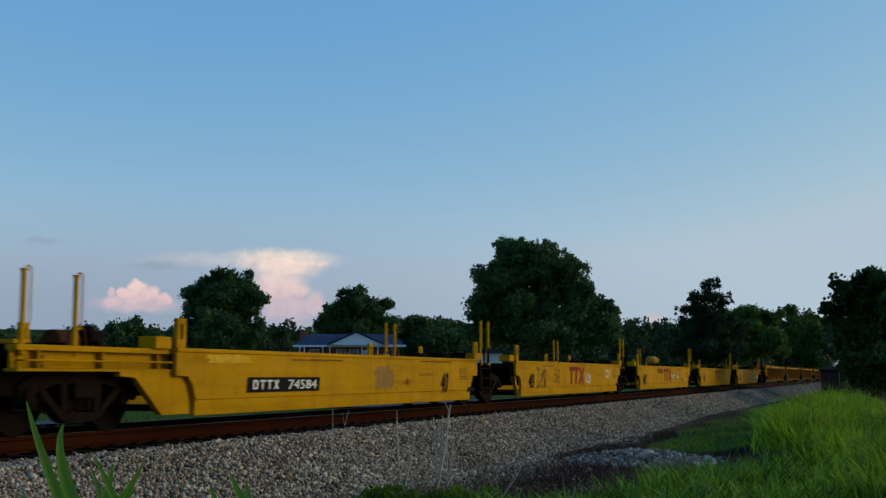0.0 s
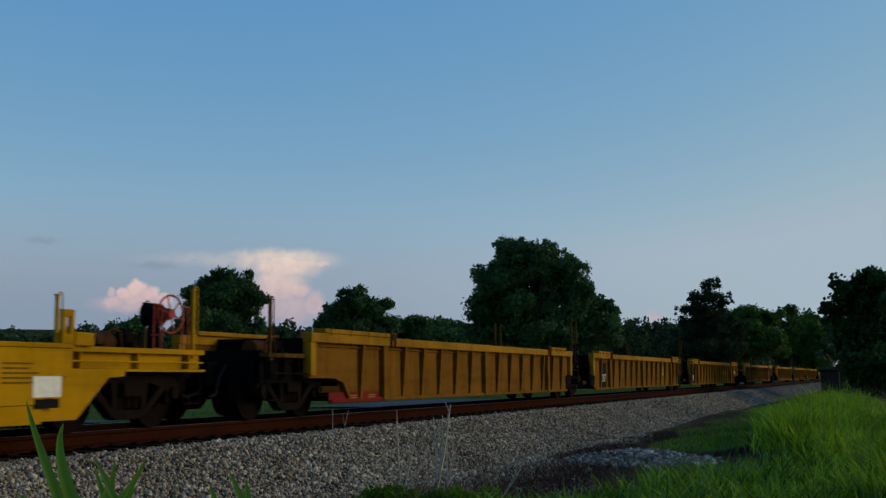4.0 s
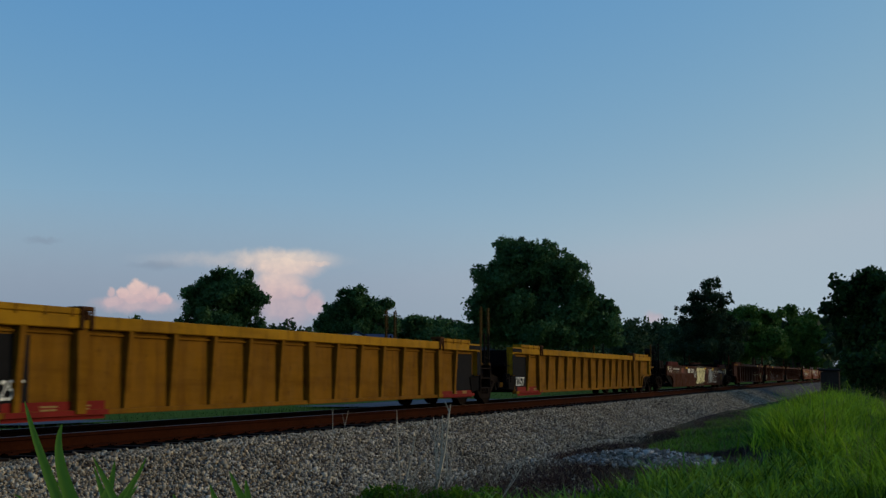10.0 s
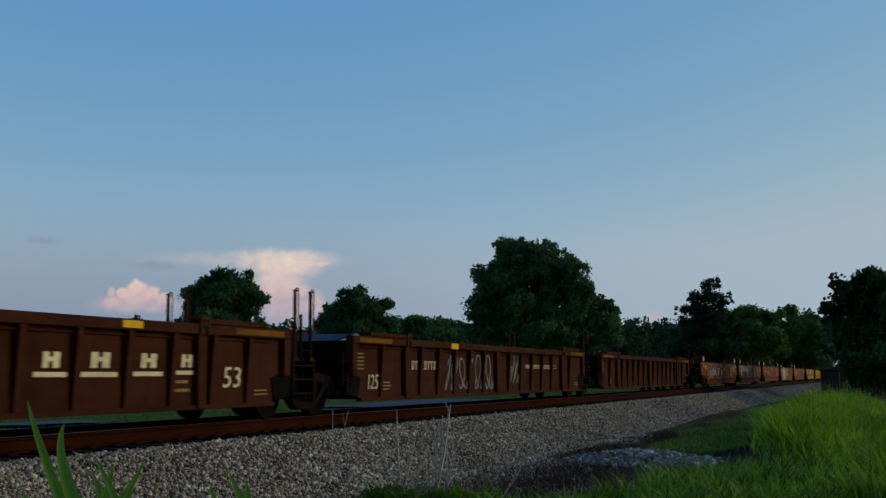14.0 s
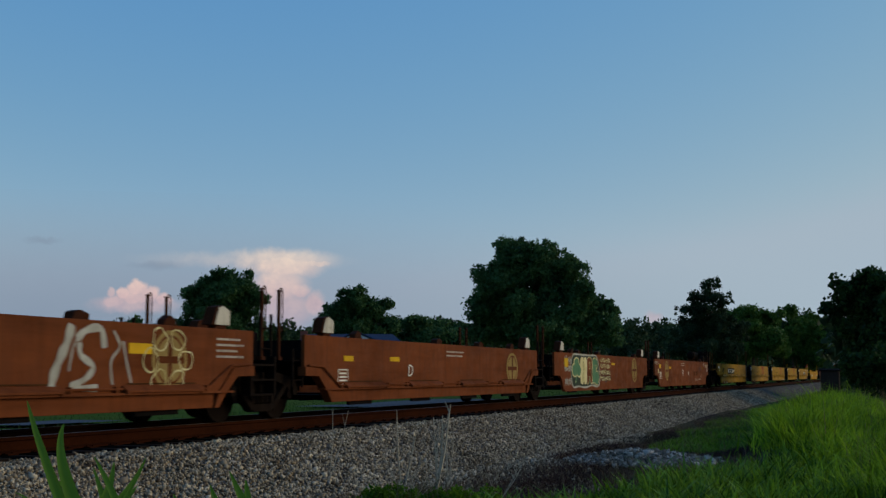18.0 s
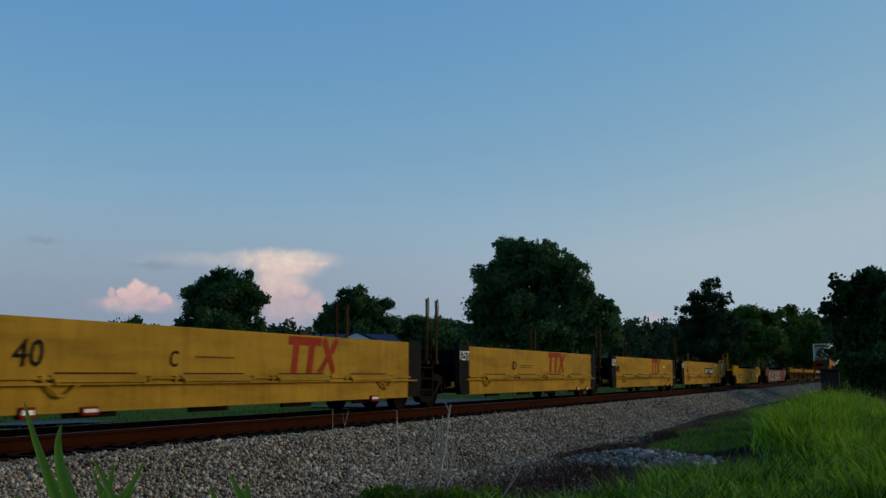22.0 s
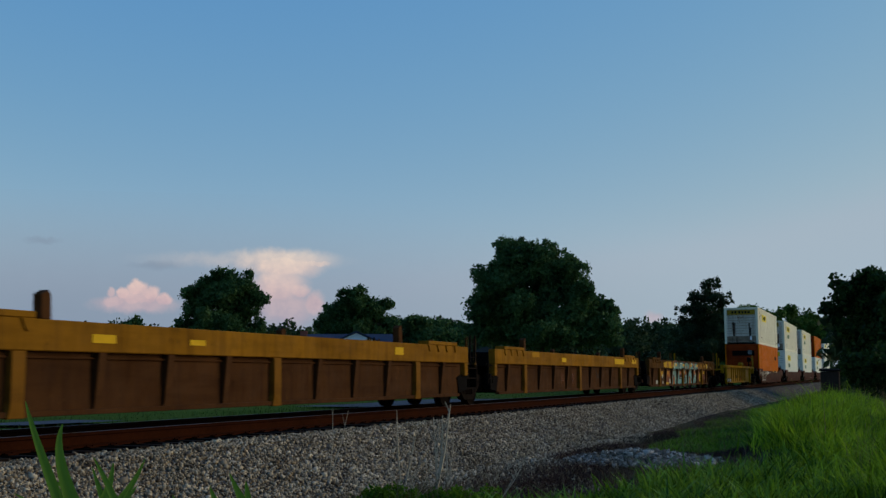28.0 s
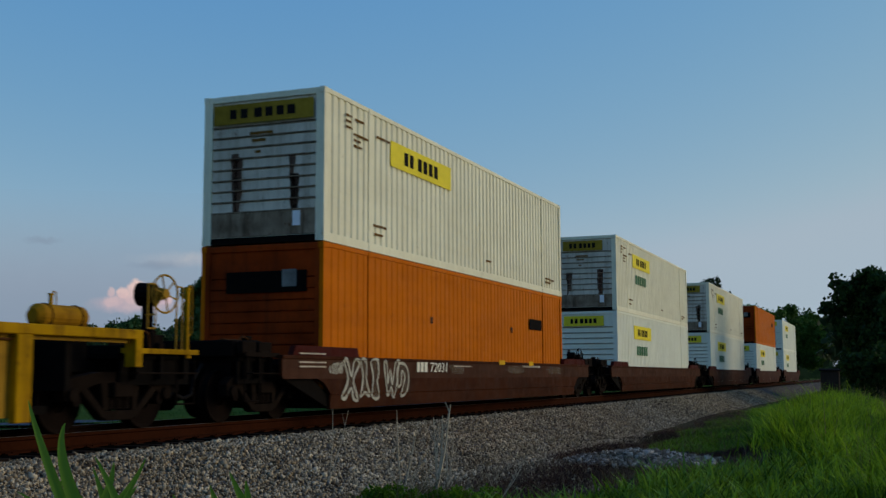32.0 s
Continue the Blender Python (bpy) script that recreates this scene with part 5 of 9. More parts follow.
def ends(root, c0, c1, lead, trail, mat, zt, off, out, posts, art_posts, postmat, wheel_at=None, tank=None, shift=(0.0, 0.0)):
    """Trucks, platforms, couplers, posts of a unit. off: truck beyond the side's end; out: coupler beyond it."""
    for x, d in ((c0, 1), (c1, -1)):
        # added black box: closes the gap behind the arch so it reads dark
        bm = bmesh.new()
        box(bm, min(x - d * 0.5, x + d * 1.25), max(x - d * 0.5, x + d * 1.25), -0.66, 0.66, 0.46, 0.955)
        part("gap_filler", bm, M["steel"], root, "black filler box for the dark gap over the truck")
    if lead == "E":
        truck(root, c0 - off)
        platform(root, c0 + 0.1, c0 - out + 0.75, mat, out > 3)
        coupler(root, c0 - out, -1)
        if posts:
            post_pair(root, c0 - out + 0.9, 1.0, posts, postmat)
            if off > 1:
                post_pair(root, c0 - out + 1.9, 1.0, posts, postmat, 1.2)
    else:
        bm = bmesh.new()
        box(bm, c0 - 0.9, c0 + 1.2, -0.45, 0.45, 0.62, 0.95)
        box(bm, c0 - 0.15, c0 + 1.2, -1.25, 1.25, 1.0, 1.06)
        part("end_frame", bm, M["steel"], root, "dark steel end frame")
        ladder(root, c0 - 0.12, 0.55, 1.2, M["truckmat"])
    if trail == "E":
        truck(root, c1 + off)
        platform(root, c1 - 0.1, c1 + out - 0.75, mat, out > 3)
        coupler(root, c1 + out, 1)
        if posts:
            post_pair(root, c1 + out - 0.95, 1.0, posts, postmat)
    else:
        truck(root, c1 + trail)
        bm = bmesh.new()
        box(bm, c1 - 1.2, c1 + trail + 0.3, -0.45, 0.45, 0.62, 0.95)
        box(bm, c1 - 1.2, c1 + trail * 0.8, -1.25, 1.25, 1.0, 1.06)
        part("end_frame", bm, M["steel"], root, "dark steel end frame")
        ladder(root, c1 + trail * 0.55, 1.06, zt + 0.3, M["truckmat"])
        for dx in (-0.28, 0.28):
            post_pair(root, c1 + trail * 0.55 + dx + shift[0], 1.0, art_posts, postmat, 1.3, 0.022, shift[1])
        bm = bmesh.new()
        xm = c1 + trail * 0.55
        for k in range(3):
            box(bm, xm - 0.3, xm + 0.2, -0.9 + 0.6 * k, -0.5 + 0.6 * k, 1.06, 1.32)
        box(bm, xm - 0.12, xm + 0.42, -0.98, 0.98, 1.064, zt + 0.02)
        part("brake_rigging", bm, M["steel"], root, "dark brake rigging", 0.02)
        for s in (-1, 1):       # stepped apron in front of the truck
            bm = bmesh.new()
            box(bm, xm - 0.40, xm - 0.34, s * 1.34, s * 1.14, 0.42, 1.06)
            box(bm, xm + 0.34, xm + 0.40, s * 1.34, s * 1.14, 0.42, 1.06)
            for zz in (0.42, 0.66, 0.90):
                box(bm, xm - 0.34, xm + 0.34, s * 1.33, s * 1.20, zz, zz + 0.035)
            part("step", bm, M["truckmat"], root, "black steel steps at the joint", 0.004)
    if wheel_at is not None:
        handwheel(root, wheel_at[0], wheel_at[1], {0: M["steel"], 1: M["redwheel"], 2: M["yellow2"]}[wheel_at[2] if len(wheel_at) > 2 else 0])
    if tank is not None:
        x, z, r, ty, tl, tm = tuple(tank) + (0.1, 0.75, mat)[len(tank) - 3:]
        bm = bmesh.new()
        tube(bm, (x - tl, ty, z), (x + tl, ty, z), r, None, 20)
        tube(bm, (x + tl, ty, z), (x + tl + 0.08, ty, z), r, r * 0.6, 20)
        tube(bm, (x - tl - 0.08, ty, z), (x - tl, ty, z), r * 0.6, r, 20)
        tk = part("air_reservoir", bm, tm, root, "steel air tank on brackets", smooth=False)
        for e in (-tl * 0.7, tl * 0.7):
            bm = bmesh.new()
            ring(bm, (x + e, ty, z), (1, 0, 0), r + 0.004, 0.012, 20, 5)
            box(bm, x + e - 0.04, x + e + 0.04, ty - r * 0.8, ty + r * 0.8, 1.06, z - r * 0.4)
            part("tank_strap", bm, M["rust"], tk, "rusty strap and bracket")


def start_unit(name, u0, u1, label, group):
    root = tagged(new("well_car"), label, "railcar", group)
    UNITS[name] = (root, (u0 + u1) / 2)
    return root, -(u1 - u0) / 2, (u1 - u0) / 2


def smooth_unit(name, u0, u1, zb, zt, mat, lead, trail, label, group, arch=(0.5, 0.5), off=1.6, out=3.8, posts=2.0, tabs=True, guides=False, postmat=None, wheel=None, bend=0.40, tank=None, band=False):
    """Smooth-sided well: sheet with a folded lower edge and a flat top chord."""
    FACES[name] = ((zt - 0.06, 1.453), (bend, 1.433), (-1, 1.420))
    root, c0, c1 = start_unit(name, u0, u1, label, group)
    postmat = postmat or mat
    for s in (-1, 1):
        bm = bmesh.new()
        y0, y1 = s * 1.36, s * 1.43
        o = outline(c0, c1, bend, zt - 0.06, lead, trail, arch)
        prism(bm, o, y0, y1)
        part("side_panel", bm, mat, root, bevel=0.006)
        bm = bmesh.new()
        a, b = c0 + arch[0] * 1.0, c1 - arch[1] * 1.0
        section(bm, [(s * 1.36, bend - 0.004), (s * 1.415, bend - 0.004), (s * 1.405, zb), (s * 1.33, zb)], a, b)
        part("lower_sill", bm, mat, root, bevel=0.006)
        bm = bmesh.new()
        section(bm, [(s * 1.30, zt - 0.06), (s * 1.45, zt - 0.06), (s * 1.45, zt), (s * 1.30, zt)], c0, c1)
        part("top_chord", bm, mat, root, bevel=0.008)
        # shear plates that slope down to the well
        for x, d, ar, e in ((c0, 1, arch[0], lead), (c1, -1, arch[1], trail)):
            bm = bmesh.new()
            if tabs and e == "E":
                prism(bm, [(x - d * 1.15, 0.80), (x + d * (ar + 0.02), 0.80), (x + d * (ar + 0.02), zb + 0.03), (x - d * 0.20, zb + 0.03), (x - d * 0.82, 0.72), (x - d * 1.15, 0.74)], s * 1.24, s * 1.345)
                part("shear_plate", bm, mat, root)
                continue
            if guides:
                prism(bm, [(x + d * 0.05, 0.735), (x + d * ar * 1.02, zb + 0.02), (x + d * ar * 1.02, 0.41), (x + d * ar * 0.6, 0.735)], s * 1.25, s * 1.35)
                part("shear_plate", bm, M["steel"], root, "dark shear plate")
                continue
            prism(bm, [(x + d * ar * 0.1, 0.73), (x + d * ar * 0.95, zb + 0.02), (x + d * ar * 1.02, zb + 0.02), (x + d * ar * 0.45, 0.73)], s * 1.25, s * 1.34)
            part("shear_plate", bm, mat, root)
        if tabs:
            for x in (c0 + 0.1, c1 - 0.1):
                bm = bmesh.new()
                for q0, q1, h0, h1 in ((-0.11, -0.04, zt, zt + 0.42), (0.04, 0.11, zt, zt + 0.42), (-0.04, 0.04, zt + 0.33, zt + 0.42), (-0.04, 0.04, zt, zt + 0.12)):
                    box(bm, x + q0, x + q1, s * 1.44, s * 1.38, h0, h1)
                part("container_guide", bm, mat, root, "upright yellow guide plate with a slot", 0.006)
                bm = bmesh.new()
                d = -1 if x < 0 else 1
                box(bm, x + d * 0.18, x + d * 0.55, s * 1.40, s * 1.1, zt - 0.02, zt + 0.15)
                part("step_box", bm, mat, root, bevel=0.01)
        if guides:
            for x, d in ((c0, 1), (c1, -1)):
                bm = bmesh.new()
                prism(bm, [(x + d * 0.4, zt), (x + d * 3.0, zt), (x + d * 2.9, zt + 0.17), (x + d * 0.5, zt + 0.17)], s * 1.42, s * 1.30)
                part("container_guide", bm, M["plumred"] if guides is True else guides, root, "long guide plate on the top chord", 0.006)
        if guides is True:
            for x, d in ((c0, -1), (c1, 1)):
                bm = bmesh.new()
                for e0, e1 in ((0.12, 0.52), (0.62, 1.02)):
                    xx0, xx1 = x + d * e0, x + d * e1
                    box(bm, min(xx0, xx1), max(xx0, xx1), s * 1.30, s * 1.20, 1.10, zt + 0.20)
                    box(bm, min(xx0, xx1) + 0.05, max(xx0, xx1) - 0.05, s * 1.315, s * 1.302, 1.14, zt - 0.02)
                part("end_locker", bm, M["truckmat"], root, "grimy dark lockers on the end platform", 0.008)
        if band:        # paler, faded strip under the top chord
            bm = bmesh.new()
            box(bm, c0 + 0.02, c1 - 0.02, s * 1.4302, s * 1.4325, zt - 0.40, zt - 0.065)
            part("faded_band", bm, M["brownfade"], root, "faded paint strip below the chord")
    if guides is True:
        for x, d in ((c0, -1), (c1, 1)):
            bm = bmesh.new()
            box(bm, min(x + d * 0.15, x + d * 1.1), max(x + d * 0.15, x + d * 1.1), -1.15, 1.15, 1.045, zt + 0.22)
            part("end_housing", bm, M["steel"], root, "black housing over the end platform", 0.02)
    floor_and_bulkheads(root, c0, c1, zb, zt, mat)
    ends(root, c0, c1, lead, trail, mat if tabs or guides is not True else M["truckmat"], zt, off, out, posts, 2.05, postmat, wheel, tank)
    return root, c0, c1


def ribbed_unit(name, u0, u1, zb, zt, chord, mat, topmat, lead, trail, label, group, ribs=21, arch=(1.6, 1.6), off=0.1, out=2.0, posts=2.0, lids=True, lidmat=None, lidlen=1.75, wheel=None, wide=0.10, art_posts=2.40, brackets=None, tank=None, majors=None, neck=(0, 0), rib_at=0.0, ribmat=None, postmat=None):
    """Well side of upright ribs between a box top chord and a bottom sill."""
    FACES[name] = ((zt - chord, 1.453), (-1, 1.338))
    root, c0, c1 = start_unit(name, u0, u1, label, group)
    lidmat = lidmat or topmat
    for s in (-1, 1):
        bm = bmesh.new()
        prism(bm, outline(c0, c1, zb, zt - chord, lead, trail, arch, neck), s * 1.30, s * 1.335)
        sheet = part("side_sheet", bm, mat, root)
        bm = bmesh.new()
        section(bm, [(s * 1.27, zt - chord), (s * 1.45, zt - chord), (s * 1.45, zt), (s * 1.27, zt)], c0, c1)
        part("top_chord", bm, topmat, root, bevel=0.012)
        for zz in ((0.075,) if majors is not None else (0.06,)):
            bm = bmesh.new()
            tube(bm, (c0 + max(0.5, neck[0]), s * 1.36, zt - chord - zz), (c1 - max(0.5, neck[1]), s * 1.36, zt - chord - zz), 0.016, None, 6)
            part("side_pipe", bm, M["rust"] if neck[1] else mat, root)
        bm = bmesh.new()
        section(bm, [(s * 1.28, zb), (s * 1.40, zb), (s * 1.40, zb + 0.07), (s * 1.28, zb + 0.07)], c0 + arch[0], c1 - arch[1])
        part("bottom_sill", bm, mat, root, bevel=0.008)
        # one rib mesh, tapering downwards
        bm = bmesh.new()
        z0, z1 = zb + 0.02, zt - chord
        w = wide / 2
        vs = [bm.verts.new(p) for p in ((-w, s * 1.335, z0), (w, s * 1.335, z0), (w, s * 1.375, z0), (-w, s * 1.375, z0), (-w, s * 1.335, z1), (w, s * 1.335, z1), (w, s * 1.445, z1), (-w, s * 1.445, z1))]
        for f in ((0, 1, 2, 3), (4, 7, 6, 5), (0, 4, 5, 1), (2, 6, 7, 3), (0, 3, 7, 4), (1, 5, 6, 2)):
            bm.faces.new([vs[i] for i in f])
        rib_me = mesh_of("rib", bm, ribmat or mat)
        flats = []
        if majors is None and not neck[0]:
            shift = 1.02 * ((lead == "E") - (trail == "E"))
            flats = [c0 + (3.2 if lead == "E" else 2.62), rib_at + shift, c1 - (3.2 if trail == "E" else 2.62)]
            bm = bmesh.new()
            prism(bm, [(-0.09, z0), (0.09, z0), (0.115, z1), (-0.115, z1)], s * 1.336, s * 1.435)
            flat_me = mesh_of("flat_rib", bm, ribmat or mat, 0.006)
            for x in flats:
                if c0 + arch[0] < x < c1 - arch[1]:
                    shared("flat_rib", flat_me, sheet, pose(x, 0, 0), "wide flat rib")
        if majors is None:
            for i in range(ribs):
                x = rib_at + 1.02 * (i - ribs // 2)
                if min([abs(x - f) for f in flats] + [9]) < 0.30:
                    continue
                if c0 + max(arch[0], 0.7) < x < c1 - max(arch[1], 0.7) and c0 + neck[0] + 0.3 < x < c1 - neck[1] - 0.3:
                    shared("rib", rib_me, sheet, pose(x, 0, 0))
        else:
            bm = bmesh.new()
            prism(bm, [(-0.10, z0 + 0.14), (-0.15, z0 - 0.03), (0.15, z0 - 0.03), (0.10, z0 + 0.14), (0.12, z1), (-0.12, z1)], s * 1.336, s * 1.43)
            major_me = mesh_of("stout_rib", bm, M["majorrib"], 0.008)
            k = -10
            while k < 16:
                x = majors + 1.5 * k
                if c0 + max(0.3, neck[0]) < x < c1 - max(0.3, neck[1]):
                    if k % 4 == 0:
                        shared("stout_rib", major_me, sheet, pose(x, 0, 0), "stout yellow-brown rib")
                    elif c0 + arch[0] < x < c1 - arch[1]:
                        shared("rib", rib_me, sheet, pose(x, 0, 0))
                k += 1
        for x, d in ((c0, 1), (c1, -1)):
            nk = neck[0 if d > 0 else 1]
            if not nk or majors is not None:
                bm = bmesh.new()
                box(bm, x + (0 if d > 0 else -0.2), x + (0.2 if d > 0 else 0), s * 1.28, s * 1.44, 0.74, zt - chord)
                part("end_post", bm, topmat, root, bevel=0.01)
            if nk:
                bm = bmesh.new()
                wt = 0.42 if majors is not None else 0.16
                box(bm, min(x + d * wt, x + d * 0.004), max(x + d * wt, x + d * 0.004), s * 1.26, s * 1.446, 0.86, zt - 0.004)
                part("end_box", bm, topmat, root, bevel=0.012)
                if majors is None:
                    bm = bmesh.new()
                    box(bm, x + d * nk - 0.13, x + d * nk + 0.13, s * 1.336, s * 1.45, zb - 0.06, zt - chord)
                    part("stout_rib", bm, topmat, root, "stout end rib", 0.012)
                # the darkness inside the open neck, put in as a black sheet
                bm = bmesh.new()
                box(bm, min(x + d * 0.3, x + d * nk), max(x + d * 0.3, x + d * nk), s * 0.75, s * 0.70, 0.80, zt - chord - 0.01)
                part("neck_dark", bm, M["steel"], root, "black sheet for the dark inside of the open neck")
            elif arch[0 if d > 0 else 1] > 1:
                bm = bmesh.new()
                prism(bm, [(x + d * 0.0, 0.70), (x + d * 1.0, 0.70), (x + d * 1.35, 0.62), (x + d * 1.62, zb + 0.05), (x + d * 1.70, zb + 0.05), (x + d * 1.45, 0.70), (x + d * 1.05, 0.78), (x, 0.78)], s * 1.27, s * 1.40)
                part("arch_plate", bm, mat, root, bevel=0.006)
            else:
                bm = bmesh.new()
                prism(bm, [(x - d * 0.12, 0.40), (x + d * 0.38, 0.34), (x + d * 0.50, 0.70), (x + d * 0.1, 0.80), (x - d * 0.12, 0.78)], s * 1.20, s * 1.36)
                part("corner_plate", bm, M["steel"], root, "dark corner plate")
            if lids:
                outer = (lead if d > 0 else trail) == "E" and majors is None
                if majors is not None and neck[0 if d > 0 else 1]:
                    a, b = x + d * 0.33, x + d * 3.8
                else:
                    a, b = (x + d * 0.5, x + d * 3.35) if outer else (x + d * 0.75, x + d * (0.75 + lidlen))
                bm = bmesh.new()
                box(bm, min(a, b), max(a, b), s * 1.46, s * 1.2, zt + 0.004, zt + 0.085)
                part("guide_rail", bm, lidmat, root, bevel=0.01)
                if majors is None:
                    e = b + d * 0.13
                    bm = bmesh.new()
                    for h0, h1, q0, q1 in ((-chord - 0.02, 0.10, -0.12, -0.07), (-chord - 0.02, 0.10, 0.07, 0.12), (0.055, 0.11, -0.12, 0.12), (-0.06, 0.05, -0.03, 0.03)):
                        box(bm, e + q0, e + q1, s * 1.485, s * 1.24 if h0 > -0.1 else s * 1.452, zt + h0, zt + h1)
                    part("lock_head", bm, M["rust"], root, "rust-brown container lock on the chord", 0.008)
                    for t in (0.08, 0.36, 0.64, 0.92):      # pale spacer marks along the rail
                        xx = a + (b - a) * t
                        bm = bmesh.new()
                        box(bm, xx - 0.02, xx + 0.02, s * 1.466, s * 1.456, zt - 0.03, zt + 0.08)
                        part("rail_clip", bm, mat, root)
                if majors is not None:
                    for t in (0.06, 0.36, 0.66, 0.96):
                        xx = a + (b - a) * t
                        bm = bmesh.new()
                        prism(bm, [(xx - 0.12, zt), (xx + 0.12, zt), (xx + 0.03, zt - 0.15), (xx - 0.03, zt - 0.15)], s * 1.451, s * 1.475)
                        part("rail_bracket", bm, topmat, root)
            if brackets:
                xx = x + d * (brackets if isinstance(brackets, float) else brackets[d < 0])
                bm = bmesh.new()
                prism(bm, [(xx - 0.09, zt), (xx + 0.09, zt), (xx + 0.07, zt + 0.3), (xx + 0.02, zt + 0.36), (xx - 0.1, zt + 0.3)], s * 1.44, s * 1.30)
                part("lock_bracket", bm, M["rust"], root, "rusty container lock bracket", 0.01)
    floor_and_bulkheads(root, c0, c1, zb, zt, mat)
    ends(root, c0, c1, lead, trail, topmat if topmat is M["wornyellow"] else M["endgrime"] if topmat is not M["brown"] else M["truckmat"], zt, off, out, posts, art_posts, postmat or (M["postmat"] if topmat is M["ochre_top"] else topmat), wheel, tank)
    return root, c0, c1


def sill_unit(name, u0, u1, zb, zt, mat, lead, trail, label, group, arch=(1.1, 1.1), off=0.1, out=2.0, posts=2.0, wheel=None, ledge=0.66, hoods=True, postmat=None, darkend=False, tank=None, bare=False, hood=(0.9, 0.9), longer=0.0):
    """Flat high side with a ledge, pipe and lower skirt."""
    FACES[name] = ((ledge, 1.434), (-1, 1.424))
    root, c0, c1 = start_unit(name, u0, u1, label, group)
    c1 += longer
    postmat = postmat or mat
    square = (darkend and lead != "E", darkend and trail != "E")     # the side runs straight down at a joint
    arch = (0.22 if square[0] else arch[0], 0.22 if square[1] else arch[1])
    for s in (-1, 1):
        bm = bmesh.new()
        prism(bm, outline(c0, c1, ledge - 0.02, zt, lead, trail, (arch[0] * 0.9, arch[1] * 0.9)), s * 1.36, s * 1.43)
        part("side_panel", bm, mat, root, bevel=0.006)
        bm = bmesh.new()
        if bare:
            section(bm, [(s * 1.35, zb - 0.02), (s * 1.45, zb - 0.02), (s * 1.45, zb + 0.03), (s * 1.35, zb + 0.03)], c0 + arch[0], c1 - arch[1])
        else:
            section(bm, [(s * 1.34, ledge - 0.03), (s * 1.50, ledge - 0.03), (s * 1.50, ledge), (s * 1.34, ledge)], c0 + arch[0] * 0.6, c1 - arch[1] * 0.6)
        part("ledge", bm, mat, root)
        bm = bmesh.new()
        section(bm, [(s * 1.35, zb), (s * 1.42, zb), (s * 1.42, ledge - 0.03), (s * 1.35, ledge - 0.03)], c0 + arch[0], c1 - arch[1])
        part("skirt", bm, mat, root, bevel=0.006)
        if not bare:
            bm = bmesh.new()
            tube(bm, (c0 + arch[0] + 0.2, s * 1.46, ledge + 0.05), (c1 - arch[1] - 0.2, s * 1.46, ledge + 0.05), 0.018, None, 6)
            for d, x, ar, sq in ((1, c0, arch[0], square[0]), (-1, c1, arch[1], square[1])):
                if not sq:
                    tube(bm, (x + d * (ar + 0.2), s * 1.46, ledge + 0.05), (x + d * ar * 0.6, s * 1.46, 0.9), 0.018, None, 6)
                    tube(bm, (x + d * ar * 0.6, s * 1.46, 0.9), (x + d * 0.1, s * 1.46, 0.92), 0.018, None, 6)
                else:       # dip of the pipe before the joint
                    run = [(2.1, 0.05), (1.75, -0.16), (1.6, -0.16), (1.3, 0.05)]
                    for p, q in zip(run, run[1:]):
                        tube(bm, (x + d * p[0], s * 1.48, ledge + p[1]), (x + d * q[0], s * 1.48, ledge + q[1]), 0.022, None, 6)
            part("side_pipe", bm, mat, root)
        for k in range(4):
            x = c0 + 2.4 + (c1 - c0 - 4.8) * k / 3
            if not bare:
                bm = bmesh.new()
                section(bm, [(s * 1.43, ledge + 0.105), (s * 1.535, ledge + 0.03), (s * 1.535, ledge + 0.005), (s * 1.43, ledge + 0.08)], x - 0.9, x + 0.9)
                for e in (x - 0.86, x + 0.86):
                    section(bm, [(s * 1.43, ledge + 0.10), (s * 1.53, ledge + 0.03), (s * 1.53, ledge - 0.02), (s * 1.43, ledge - 0.02)], e - 0.02, e + 0.02)
                part("catch_cover", bm, mat, root)
                # dark recess shadow and rust streak above the cover, as one brown strip
                bm = bmesh.new()
                box(bm, x - 0.8, x + 0.8, s * 1.440, s * 1.431, ledge + 0.108, ledge + 0.128)
                part("catch_shadow_line", bm, M["rust"], root, "strip above the cover, for its shadow and rust streak")
                for e in (x - 1.05, x + 1.05):
                    bm = bmesh.new()
                    box(bm, e - 0.025, e + 0.025, s * 1.485, s * 1.43, ledge + 0.0, ledge + 0.085)
                    part("pipe_clamp", bm, mat, root)
            bm = bmesh.new()
            box(bm, x - 0.5, x + 0.5, s * 1.30, s * 1.36, zb - 0.07, zb + 0.05)
            part("floor_shoe", bm, M["steel"], root)
        for x, d, e, sq in ((c0, 1, lead, square[0]), (c1, -1, trail, square[1])):
            if not sq and not darkend and not bare:
                bm = bmesh.new()
                prism(bm, [(x, 0.74), (x + d * 0.5, 0.74), (x + d * 0.85, 0.45), (x + d * 1.0, zb), (x + d * 1.12, zb), (x + d * 1.0, 0.5), (x + d * 0.6, 0.86), (x, 0.9)], s * 1.30, s * 1.46)
                part("arch_plate", bm, mat, root, bevel=0.006)
            if darkend and e != "E":
                bm = bmesh.new()
                prism(bm, [(x - d * 0.24, 0.55), (x - d * 0.10, 0.30), (x + d * 0.46, 0.30), (x + d * 0.44, 0.62), (x + d * 0.44, zt + 0.03), (x - d * 0.24, zt + 0.03)], s * 1.437, s * 1.30)
                part("end_plate", bm, M["black"], root, "black painted end plate", 0.01)
